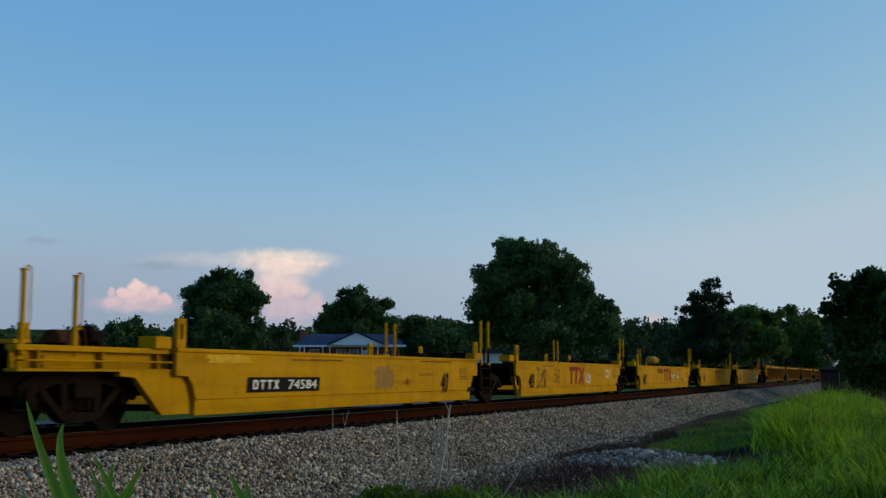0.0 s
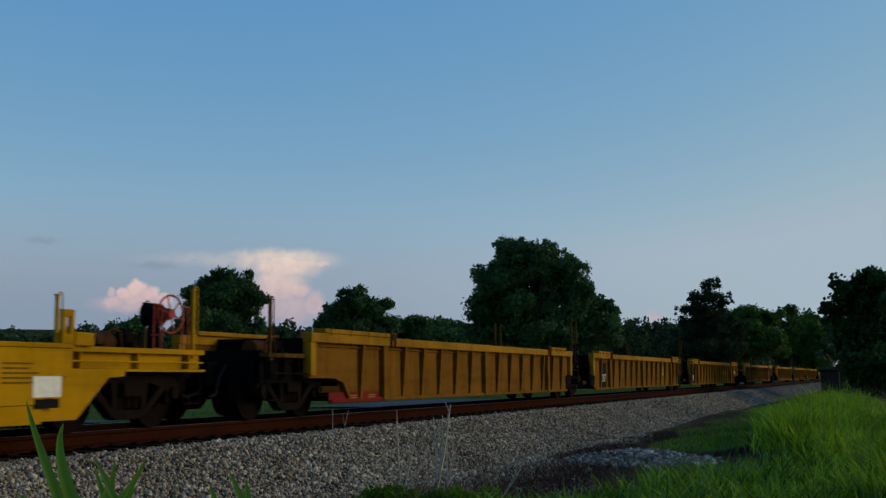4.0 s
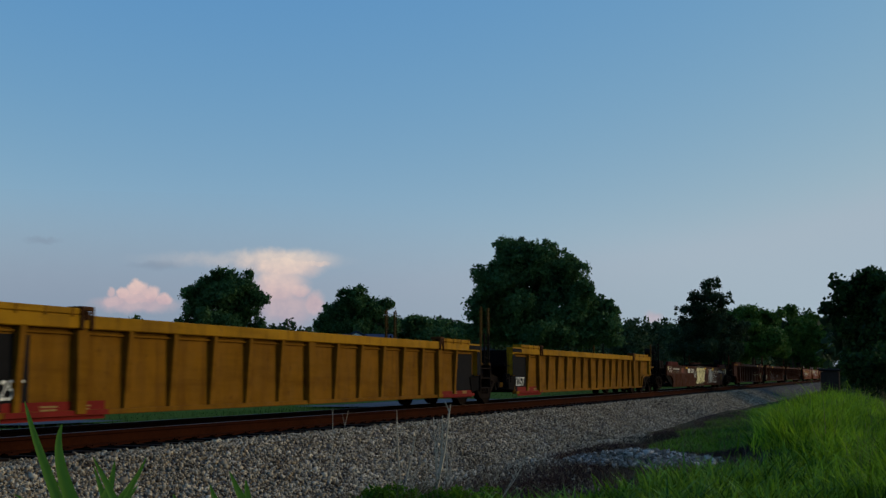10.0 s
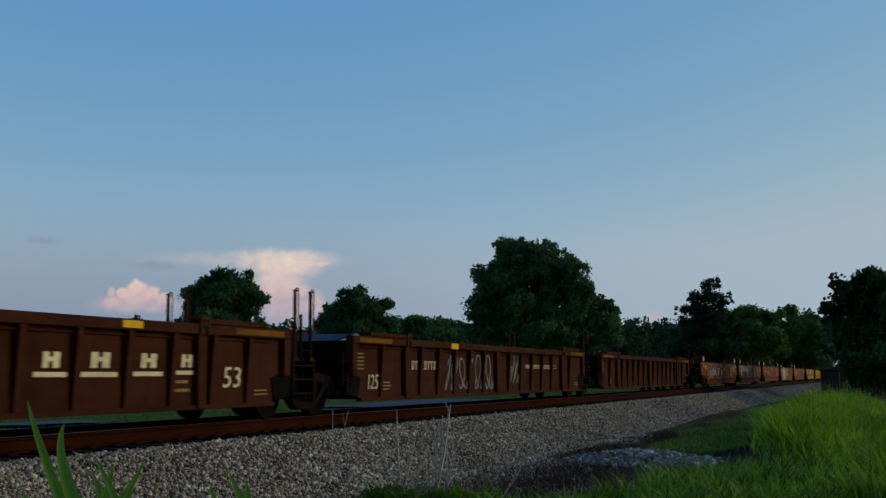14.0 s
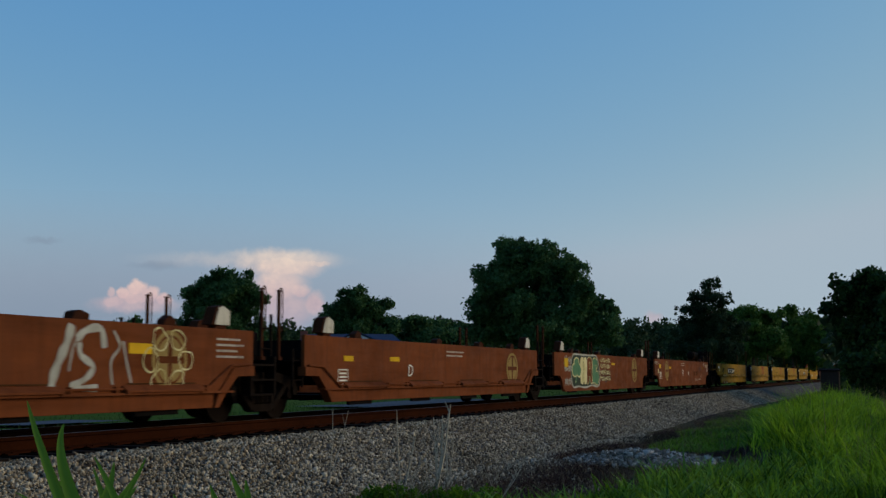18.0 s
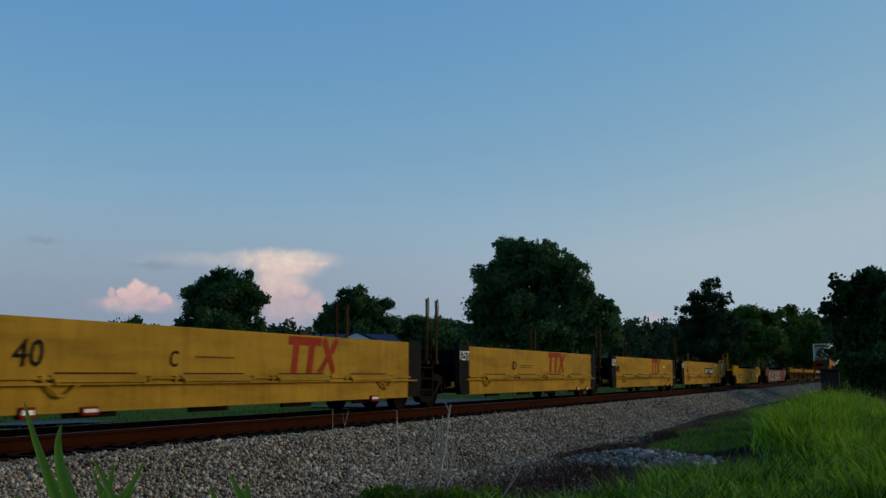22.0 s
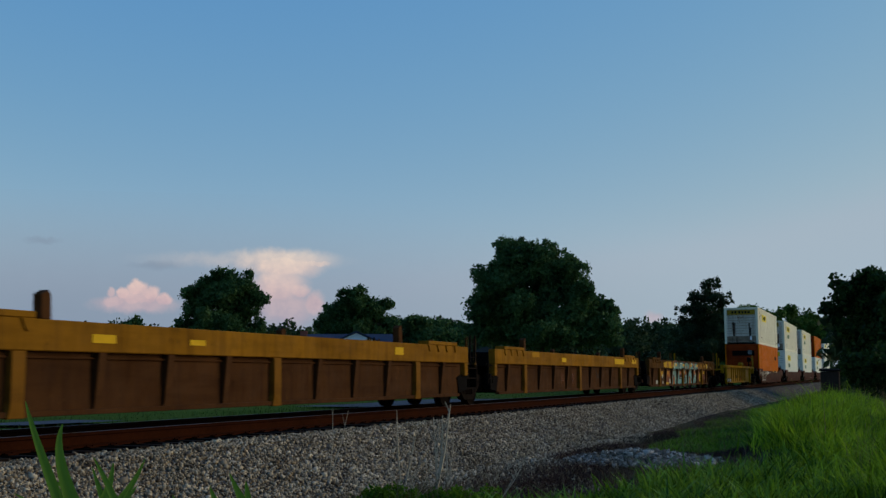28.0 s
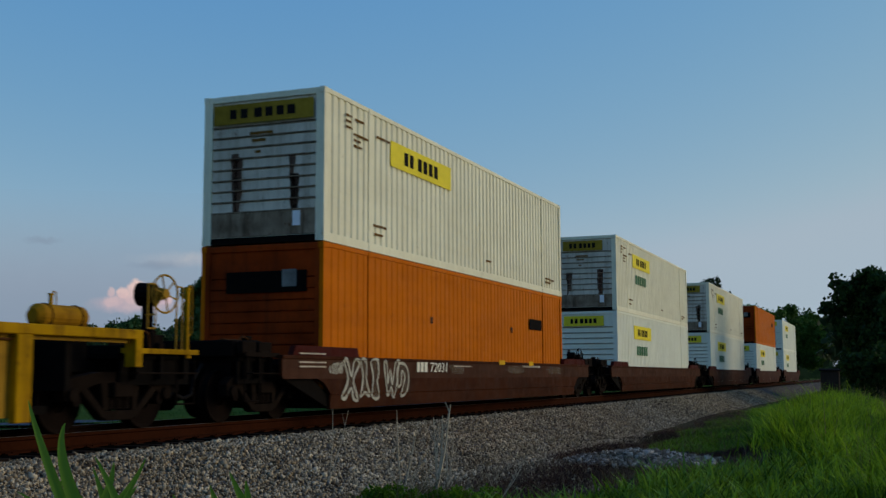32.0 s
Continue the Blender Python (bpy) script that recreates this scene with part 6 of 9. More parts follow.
        if hoods:
            for x, h in ((c0 + hood[0], hood[0]), (c1 - hood[1], hood[1])):
                bm = bmesh.new()
                prism(bm, [(x - 0.28, zt + 0.05), (x + 0.22, zt + 0.05), (x + 0.22, zt + 0.3), (x + 0.02, zt + 0.36), (x - 0.14, zt + 0.33)], s * 1.42, s * 1.22)
                part("lock_hood", bm, M["brown"] if h < 1 else M["truckmat"], root, "hooded container lock", 0.01)
                if h > 1:
                    continue
                bm = bmesh.new()
                prism(bm, [(x - 0.20, zt + 0.06), (x + 0.21, zt + 0.06), (x + 0.21, zt + 0.28), (x + 0.02, zt + 0.345), (x - 0.09, zt + 0.32)], s * 1.426, s * 1.421)
                part("reflective_face", bm, M["whitegrimeshade"], root, "grimy pale face of the lock hood")
            for x in (c0 + hood[0], c1 - hood[1], c0 + 2.2, c1 - 2.2):
                bm = bmesh.new()
                prism(bm, [(x - 0.16, zt), (x + 0.16, zt), (x + 0.12, zt + 0.10), (x, zt + 0.15), (x - 0.12, zt + 0.08)], s * 1.40, s * 1.26)
                part("lock_base", bm, M["brown"], root, "small container lock", 0.008)
    floor_and_bulkheads(root, c0, c1, zb, zt, mat)
    ends(root, c0, c1, lead, trail, M["endgrime"] if darkend else M["truckmat"], zt, off, out, posts, 2.4 if darkend else 2.15, postmat, wheel, tank, (0.4, 0.7) if darkend else (0.0 if longer else 0.25, 0.5))
    return root, c0, c1


def twin_posts(name, *xs, z1=2.0, mat=None):
    """Further grab posts at the outer end of a unit."""
    for x in xs:
        post_pair(UNITS[name][0], x, 1.0, z1, mat or M["postmat"])


def housing(name, x0, x1, z1):
    """Black machinery box that fills the end platform."""
    bm = bmesh.new()
    box(bm, x0, x1, -1.08, 1.08, 1.045, z1)
    part("end_housing", bm, M["steel"], UNITS[name][0], "black housing over the end platform", 0.02)


# yellow five-unit smooth set
g = "yellow smooth well cars"
AL = "yellow smooth-sided articulated well car unit, empty"
smooth_unit("A1", 13.6, 26.2, 0.17, 1.14, M["yellow"], "E", 1.6, AL + ", with end platform", g)
smooth_unit("A2", 29.3, 42.0, 0.17, 1.14, M["yellow"], "A", 1.6, AL, g)
smooth_unit("A3", 45.2, 57.9, 0.17, 1.14, M["yellow"], "A", 1.6, AL, g, tank=(6.95, 1.52, 0.2, 0.55, 0.75, M["yellow2"]))
smooth_unit("A4", 61.1, 73.7, 0.17, 1.14, M["yellow"], "A", 1.65, AL, g)
smooth_unit("A5", 77.0, 89.5, 0.17, 1.14, M["yellow"], "A", "E", AL + ", with end platform", g, wheel=(8.5, 1.62, 1))
# ochre ribbed cars
g = "ochre ribbed well cars"
RL = "weathered ochre ribbed well car unit, empty"
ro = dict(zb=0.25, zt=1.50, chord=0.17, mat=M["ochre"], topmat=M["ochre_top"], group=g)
ribbed_unit("r1", 95.7, 113.2, lead="E", trail=1.35, label=RL, arch=(1.6, 0.45), rib_at=-0.46, **ro)
ribbed_unit("r2", 116.0, 133.4, lead="A", trail=1.35, label=RL, arch=(0.45, 0.45), rib_at=-0.26, **ro)
ribbed_unit("r3", 136.2, 155.2, lead="A", trail="E", label=RL, arch=(0.45, 1.6), rib_at=0.47, **ro)
ribbed_unit("r4", 159.1, 179.0, lead="E", trail="E", label="brown-stained ribbed single well car with yellow ribs, empty", ribmat=M["majorrib"], **{**ro, "mat": M["ochredark"]})
ribbed_unit("r5", 183.1, 200.5, lead="E", trail=1.3, label=RL, arch=(1.6, 0.45), rib_at=-0.46, **ro)
ribbed_unit("r6", 203.1, 220.5, lead="A", trail=1.3, label=RL, arch=(0.45, 0.45), rib_at=-0.02, **ro)
ribbed_unit("r7", 223.1, 241.9, lead="A", trail="E", label=RL, arch=(0.45, 1.6), wheel=(11.1, 1.74), rib_at=0.31, **ro)
# brown smooth single
smooth_unit("f0", 245.7, 265.7, 0.19, 1.20, M["brown"], "E", "E", "dark brown smooth single well car with graffiti, empty", "brown smooth well cars", arch=(1.7, 1.7), off=0.0, out=1.9, tabs=False, guides=True, bend=0.42, wheel=(8.7, 1.5), posts=2.1, band=True, postmat=M["steel"])
# brown ribbed set
g = "brown ribbed well cars"
bo = dict(art_posts=2.2, zb=0.25, zt=1.50, chord=0.15, mat=M["brown"], topmat=M["brown"], group=g)
BL = "dark brown ribbed well car unit, empty"
ribbed_unit("b1", 269.5, 287.6, lead="E", trail=1.2, label=BL, arch=(1.6, 0.45), rib_at=-0.37, **bo)
ribbed_unit("b2", 290.0, 307.4, lead="A", trail=1.2, label=BL, arch=(0.45, 0.45), rib_at=-0.15, **bo)
ribbed_unit("b3", 309.8, 328.3, lead="A", trail="E", label=BL, arch=(0.45, 1.6), wheel=(10.1, 2.0), rib_at=0.40, **bo)
# red-brown sill set
g = "red-brown sill well cars"
SL = "red-brown flat-sided well car unit with spray paint, empty"
so = dict(zb=0.27, zt=1.45, mat=M["redbrown"], group=g, postmat=M["brown"])
sill_unit("B1", 332.4, 346.6, lead="E", trail=1.0, label=SL, wheel=None, ledge=0.52, arch=(2.2, 1.5), longer=0.7, **so)
sill_unit("B2", 348.6, 362.4, lead="A", trail=0.9, label=SL, ledge=0.52, **so)
sill_unit("B3", 364.1, 378.0, lead="A", trail=0.9, label=SL, ledge=0.52, **so)
sill_unit("B4", 379.8, 393.8, lead="A", trail=0.85, label=SL, ledge=0.32, bare=True, **so)
sill_unit("B5", 395.5, 410.8, lead="A", trail="E", label=SL, ledge=0.30, bare=True, wheel=(7.9, 1.9), tank=(7.15, 1.83, 0.20, -0.7, 0.8, M["steel"]), hood=(0.9, 1.4), **so)
# yellow sill set
g = "yellow sill well cars"
DL = "yellow flat-sided well car unit with lower skirt, empty"
do = dict(zb=0.29, zt=1.44, mat=M["yellow2"], group=g, hoods=False, darkend=True, postmat=M["postmat"])
sill_unit("D1", 415.0, 428.8, lead="E", trail=1.4, label=DL, arch=(1.25, 0.7), tank=(-6.85, 1.70, 0.18, -0.7, 0.48, M["rust"]), **do)
for s in (-1, 1):
    bm = bmesh.new()
    box(bm, -7.42, -6.91, s * 1.42, s * 1.34, 0.87, 1.43)
    part("end_panel", bm, M["endgrime"], UNITS["D1"][0], "dirty brown end panel", 0.01)
    bm = bmesh.new()
    run = [(-8.25, 1.0), (-7.95, 0.97), (-7.6, 0.85), (-6.8, 0.82), (-5.95, 0.82), (-5.55, 0.70), (-5.0, 0.70)]
    for p, q in zip(run, run[1:]):
        tube(bm, (p[0], s * 1.49, p[1]), (q[0], s * 1.49, q[1]), 0.024, None, 8)
    part("train_line_pipe", bm, M["yellow2"], UNITS["D1"][0], "bent yellow pipe along the side")
sill_unit("D2", 431.6, 444.5, lead="A", trail=1.4, label=DL, arch=(0.7, 0.7), **do)
sill_unit("D3", 447.3, 460.1, lead="A", trail=1.4, label=DL, arch=(0.7, 0.7), **do)
sill_unit("D4", 463.0, 475.6, lead="A", trail=1.2, label=DL, arch=(0.7, 0.7), **do)
sill_unit("D5", 477.9, 493.1, lead="A", trail="E", label=DL, arch=(0.7, 1.75), wheel=(8.3, 1.75, 1), tank=(6.0, 1.62, 0.2, 0.1, 0.62, M["rust"]), **do)
for s in (-1, 1):
    bm = bmesh.new()
    box(bm, 6.95, 7.56, s * 1.41, s * 1.15, 1.444, 1.66)
    part("end_box", bm, M["yellow2"], UNITS["D5"][0], bevel=0.015)
smooth_unit("Y1", 497.1, 513.3, 0.2, 1.20, M["yellow"], "E", "E", "bright yellow smooth single well car with dark graffiti, empty", "yellow smooth well cars", arch=(1.7, 1.7), off=0.6, out=2.0, tabs=False, guides=M["yellow"], bend=0.42, posts=2.1)
smooth_unit("M1", 517.6, 537.1, 0.2, 1.20, M["maroon"], "E", "E", "faded maroon smooth single well car with graffiti, empty", "brown smooth well cars", arch=(1.7, 1.7), off=0.2, out=1.9, tabs=False, guides=True, bend=0.42, wheel=(9.4, 1.8), posts=2.0)
# rusty ribbed set with yellow top chords
g = "rusty ribbed well cars"
XL = "rust-brown ribbed well car unit with a yellow top chord, empty"
xo = dict(zb=0.26, zt=1.42, chord=0.38, mat=M["rust"], off=-0.4, postmat=M["postmat"], group=g, ribs=9, wide=0.14, art_posts=1.62)
ribbed_unit("R1", 541.0, 559.6, lead="E", trail=1.0, label=XL, arch=(2.0, 0.45), neck=(2.0, 0), majors=-5.73, brackets=4.0, topmat=M["rustchord"], **xo)
ribbed_unit("R2", 561.6, 579.4, lead="A", trail=1.0, label=XL, arch=(0.45, 0.45), brackets=2.6, majors=-6.2, topmat=M["rustchord"], **xo)
ribbed_unit("R3", 581.6, 600.4, lead="A", trail="E", arch=(0.45, 2.0), neck=(0, 2.0), label="rusty ribbed well car unit with yellow chord and colourful graffiti", brackets=(2.6, 4.04), majors=-6.86, topmat=M["dirtychord"], **xo)
ribbed_unit("K1", 604.3, 620.8, 0.26, 1.36, 0.13, M["yellow2"], M["wornyellow"], "E", "E", "yellow ribbed single well car, empty", "ochre ribbed well cars", ribs=8, arch=(2.6, 2.6), neck=(1.6, 2.25), rib_at=0.15, lids=False, off=0.0, out=2.25, wheel=(8.95, 1.9, 2), tank=(7.55, 1.52, 0.16, -0.6, 0.42, M["ochre_top"]))
# brown cars that carry the containers
twin_posts("B5", 9.2, mat=M["steel"])
twin_posts("D1", -8.68)
housing("B5", 7.8, 8.75, 1.52)
housing("D1", -8.1, -7.5, 1.40)
housing("R3", 9.6, 10.3, 1.34)
housing("K1", -9.4, -8.6, 1.26)
twin_posts("R3", 10.9)
twin_posts("K1", -9.12)
for i, u in enumerate((624.6, 648.6, 672.6, 696.6, 720.6)):
    smooth_unit("F%d" % (i + 1), u, u + 20.6, 0.14, 1.09, M["brown"], "E", "E", "brown smooth well car carrying two stacked containers", "loaded well cars", arch=(1.8, 1.8), off=0.0, out=1.7, posts=0, tabs=False, guides=True, bend=0.40, wheel=(9.7, 1.35), band=True, postmat=M["truckmat"])


# ---- containers ----
def container(name, mat, label, side_sign="", cool=False):
    """A 53-foot container on its own origin: near bottom leading corner at x = 0, width 2.59, height 2.89."""
    root = tagged(new("container"), label, "container", "stacked containers")
    L, W, H = 16.15, 1.295, 2.89
    # orange and cream ends get a darker copy: grime and shade together
    end_mat = M["orangegrimeshade"] if mat is M["orange"] else (M["whitegrimeshade"] if mat is M["white"] else mat)
    for s in (-1, 1):
        # corrugated side: narrow grooves
        bm = bmesh.new()
        n = 58
        pts = []
        for i in range(n):
            x0 = 0.12 + (L - 0.24) * i / n
            st = (L - 0.24) / n
            gr = 0.016 if mat is M["orange"] else 0.030
            pts += [(x0, 0.0), (x0 + st * 0.50, 0.0), (x0 + st * 0.62, gr), (x0 + st * 0.88, gr)]
        pts.append((L - 0.12, 0.0))
        lo = [bm.verts.new((x, s * (W - 0.010 - d), 0.16)) for x, d in pts]
        hi = [bm.verts.new((x, s * (W - 0.012 - d), H - 0.08)) for x, d in pts]
        for i in range(len(pts) - 1):
            bm.faces.new((lo[i], lo[i + 1], hi[i + 1], hi[i]))
        part("side_sheet", bm, mat, root)
        bm = bmesh.new()
        box(bm, 0, L, s * (W - 0.06), s * W, 0.0, 0.17)
        part("bottom_rail", bm, mat, root, bevel=0.006)
        bm = bmesh.new()
        box(bm, 0, L, s * (W - 0.06), s * W, H - 0.09, H)
        part("top_rail", bm, mat, root, bevel=0.006)
        for x in (0.0, 1.93, 14.07, 16.0):
            bm = bmesh.new()
            box(bm, x, x + 0.15, s * (W - 0.08), s * (W + 0.006), 0.0, H)
            part("corner_post", bm, mat, root, bevel=0.006)
            for z in (0.0, H - 0.12):
                bm = bmesh.new()
                box(bm, x - 0.01, x + 0.16, s * (W - 0.1), s * (W + 0.012), z, z + 0.12)
                part("corner_casting", bm, mat, root, bevel=0.008)
    bm = bmesh.new()
    box(bm, 0.02, L - 0.02, -W + 0.07, W - 0.07, H - 0.05, H - 0.01)
    box(bm, 0.02, L - 0.02, -W + 0.07, W - 0.07, 0.08, 0.14)
    part("roof_and_floor", bm, mat, root)
    # ends: frame with horizontal folds
    for x, d in ((0.0, 1), (L, -1)):
        bm = bmesh.new()
        n = 8
        z = 0.62
        prof = [(0.06, 0.12), (0.05, 0.62)]
        for i in range(n):
            prof += [(0.03, z + 0.01), (0.03, z + 0.17), (0.07, z + 0.185), (0.07, z + 0.205)]
            z += 0.2075
        prof += [(0.04, z), (0.04, H - 0.1)]
        a = [bm.verts.new((x + d * p, -W + 0.1, zz)) for p, zz in prof]
        b = [bm.verts.new((x + d * p, W - 0.1, zz)) for p, zz in prof]
        for i in range(len(prof) - 1):
            bm.faces.new((a[i], b[i], b[i + 1], a[i + 1]))
        part("end_wall", bm, end_mat, root, "folded end wall, grimed and shade-toned unless clean white")
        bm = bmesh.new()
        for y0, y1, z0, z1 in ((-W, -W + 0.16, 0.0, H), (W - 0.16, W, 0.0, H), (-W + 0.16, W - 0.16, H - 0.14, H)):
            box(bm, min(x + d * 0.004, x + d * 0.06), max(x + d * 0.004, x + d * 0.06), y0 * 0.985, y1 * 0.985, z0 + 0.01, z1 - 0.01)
        part("end_frame", bm, mat if mat is not M["orange"] else end_mat, root, bevel=0.006)
        # lowest strip in black: the shadow gap under the end, as colour
        bm = bmesh.new()
        box(bm, min(x + d * 0.01, x + d * 0.06), max(x + d * 0.01, x + d * 0.06), -W * 0.97, W * 0.97, 0.012, 0.135)
        part("end_sill", bm, M["steel"], root, "bottom sill of the end, gap shadow painted black", 0.004)
        # the shadow at each fold, put in as a darker strip
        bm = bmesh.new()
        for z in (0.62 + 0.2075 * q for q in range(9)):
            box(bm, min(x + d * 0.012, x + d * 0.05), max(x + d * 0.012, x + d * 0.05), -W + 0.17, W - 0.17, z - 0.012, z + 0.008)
        part("fold_line", bm, M["rustfoldshade"] if mat is not M["orange"] else end_mat, root, "fold shadows painted across the end wall")
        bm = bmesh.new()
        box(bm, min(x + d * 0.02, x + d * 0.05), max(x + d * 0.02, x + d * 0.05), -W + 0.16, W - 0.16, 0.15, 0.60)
        part("kick_plate", bm, M["rustfoldshade"] if mat is M["white"] else end_mat, root, "rust-stained kick plate", 0.004)
    return root


CONTAINERS = []
FZ = 0.30


def place_container(root, u, z):
    root.location = (0, 0, z)
    CONTAINERS.append((root, u, z))


S0 = 626.3
kinds = [("orange", "white"), ("white2", "white"), ("white2", "white"), ("white2", "orange"), ("white2", "white2")]
LAB = {"orange": "orange steel shipping container on a well car", "white": "weathered cream-white shipping container stacked on a well car", "white2": "clean white shipping container on a well car"}
for i, (low, high) in enumerate(kinds):
    u = S0 + 24.0 * i
    for mname, z in ((low, FZ), (high, FZ + 2.9)):
        c = container("c", M[mname], LAB[mname])
        place_container(c, u, z)
        if mname != "orange":
            bm = bmesh.new()
            box(bm, 2.98, 6.48, -1.306, -1.300, 1.90, 2.44)
            part("sign_panel", bm, M["jyellow"], c, "yellow company sign panel")
            for k, (gx, gw) in enumerate(((3.7, 0.2), (4.0, 0.2), (4.45, 0.22), (4.77, 0.22), (5.09, 0.22), (5.41, 0.22))):
                bm = bmesh.new()
                box(bm, gx, gx + gw, -1.312, -1.307, 2.03, 2.31)
                part("sign_bar", bm, M["black"], c)
            bm = bmesh.new()
            half = 1.08 if not i else 0.78
            box(bm, -0.012, -0.006, -half, half, 2.32, 2.70)
            part("sign_panel", bm, M["mustardsign" if mname == "white" else "jyellow"], c, "yellow company sign panel")
            for k, (yc, yw) in enumerate(((0.60, 0.11), (0.38, 0.12), (0.10, 0.13), (-0.12, 0.12), (-0.34, 0.12), (-0.56, 0.13))):
                bm = bmesh.new()
                box(bm, -0.016, -0.013, (yc - yw * 0.6) * half, (yc + yw * 0.6) * half, 2.42, 2.60)
                part("sign_bar", bm, M["black"], c)
            # rust that runs down below the hinges and the dirty foot of the end wall
            r = random.Random(70 + i)
            for yy in ((0.62, 0.55, -0.62, -0.70, -0.66) if mname == "white" else (0.6,)):
                bm = bmesh.new()
                top, low, w = r.uniform(1.25, 1.8), r.uniform(0.35, 0.8), r.uniform(0.05, 0.12)
                n = 9
                a = [(yy + w * (1 - 0.5 * q / n) + r.uniform(-0.02, 0.02), top - (top - low) * q / n) for q in range(n + 1)]
                e = [(yy - w * (1 - 0.5 * q / n) + r.uniform(-0.02, 0.02), top - (top - low) * q / n) for q in range(n + 1)]
                va = [bm.verts.new((0.024, *p)) for p in a]
                ve = [bm.verts.new((0.024, *p)) for p in e]
                for q in range(n):
                    bm.faces.new((va[q], va[q + 1], ve[q + 1], ve[q]))
                part("rust_streak", bm, M["ruststain"], c, "brown rust streak")
            if mname == "white":
                for yy, zz, w, h in ((0.05, 2.12, 0.5, 0.05), (0.1, 1.98, 0.3, 0.05), (0.12, 1.76, 0.12, 0.05), (-0.72, 0.45, 0.16, 0.28)):
                    bm = bmesh.new()
                    box(bm, 0.012, 0.022, yy - w / 2, yy + w / 2, zz - h / 2, zz + h / 2)
                    part("small_marking", bm, M["faintprint"] if h < 0.1 else M["trim"], c)
                for xx, zz in ((1.3, 2.5), (1.5, 2.2), (9.0, 0.45), (2.2, 0.35), (14.9, 0.4)):
                    bm = bmesh.new()
                    box(bm, xx, xx + 0.4, -1.304, -1.296, zz, zz + 0.045)
                    part("small_marking", bm, M["faintprint"], c)
                for x0, z0, w, rows in ((0.9, 2.52, 0.35, 3), (1.25, 2.2, 0.4, 3), (2.15, 0.52, 0.75, 1), (2.3, 2.35, 0.7, 1), (14.4, 0.42, 0.6, 2)):
                    bars(c, x0, z0, w, rows, 0.05, M["faintprint"], 1.3, "small_marking", -1.300, seed=int(x0 * 9) + i)
            if not (mname == "white" and i == 0):
                bm = bmesh.new()
                for k in range(5):
                    box(bm, 3.5 + 0.45 * k, 3.5 + 0.45 * k + 0.3, -1.306, -1.300, 1.25, 1.62)
                part("side_lettering", bm, M["ggreen"], c, "dark green lettering drawn as bars")
        else:
            bm = bmesh.new()
            box(bm, 12.7, 13.9, -1.306, -1.300, 1.75, 2.05)
            part("sign_panel", bm, M["steel"], c, "dark company sign")
            bm = bmesh.new()
            box(bm, -0.002, 0.02, -0.95, 0.75, 1.98, 2.38)
            part("sign_panel", bm, M["steel"], c, "dark company sign on the end")
            bm = bmesh.new()
            box(bm, -0.008, -0.004, -0.75, -0.45, 2.08, 2.40)
            part("label_plate", bm, M["ggrey"], c, "small pale plate")
            for xx in (5.2, 11.0):
                bm = bmesh.new()
                box(bm, xx, xx + 0.12, -1.306, -1.298, 1.6, 1.75)
                part("small_marking", bm, M["ruststain"], c)



# ---- lettering, labels and spray paint on the near sides ----
def side_y(n, z):
    for h, y in FACES[n]:
        if z > h:
            return -y
    return -1.45


def flat(bm, pts, y):
    bm.faces.new([bm.verts.new((x, y, z)) for x, z in pts])


def stroke(bm, pts, w, y):
    """A painted line of even width through the points."""
    n = len(pts)
    rows = []
    for i in range(n):
        (x0, z0), (x1, z1) = pts[max(i - 1, 0)], pts[min(i + 1, n - 1)]
        if i in (0, n - 1) and n > 3 and pts[0] == pts[-1]:
            (x0, z0), (x1, z1) = pts[-2], pts[1]
        d = Vector((x1 - x0, z1 - z0))
        d = d.normalized() if d.length > 1e-6 else Vector((1, 0))
        nx, nz = -d.y * w / 2, d.x * w / 2
        rows.append((bm.verts.new((pts[i][0] + nx, y, pts[i][1] + nz)), bm.verts.new((pts[i][0] - nx, y, pts[i][1] - nz))))
    for a, b in zip(rows, rows[1:]):
        bm.faces.new((a[0], a[1], b[1], b[0]))


def oval(cx, cz, rx, rz, n=22, wob=0.0, ph=0.0):
    return [(cx + rx * (1 + wob * math.sin(3 * a + ph)) * math.cos(a), cz + rz * (1 + wob * math.cos(2 * a + ph)) * math.sin(a)) for a in (6.2832 * i / n for i in range(n))]


def number_panel(n, a, b, z0, z1, digits, marks=M["letter"]):
    root, y = UNITS[n][0], side_y(n, (z0 + z1) / 2)
    plate = patch(root, (a + b) / 2, (z0 + z1) / 2, b - a, z1 - z0, M["black"], "number_panel", y - 0.006, "black number panel with white lettering", (z1 - z0) * 0.06)
    h, w = (z1 - z0) * 0.62, b - a
    glyphs(plate, a + w * 0.07, z0 + (z1 - z0) * 0.2, h, 4, marks, y - 0.012, 0.06, pitch=w * 0.36 / 4 / h)
    fit_text(plate, digits, a + w * 0.54, a + w * 0.95, z0 + (z1 - z0) * 0.18, z1 - (z1 - z0) * 0.18, marks, y - 0.010, lean=0.16)


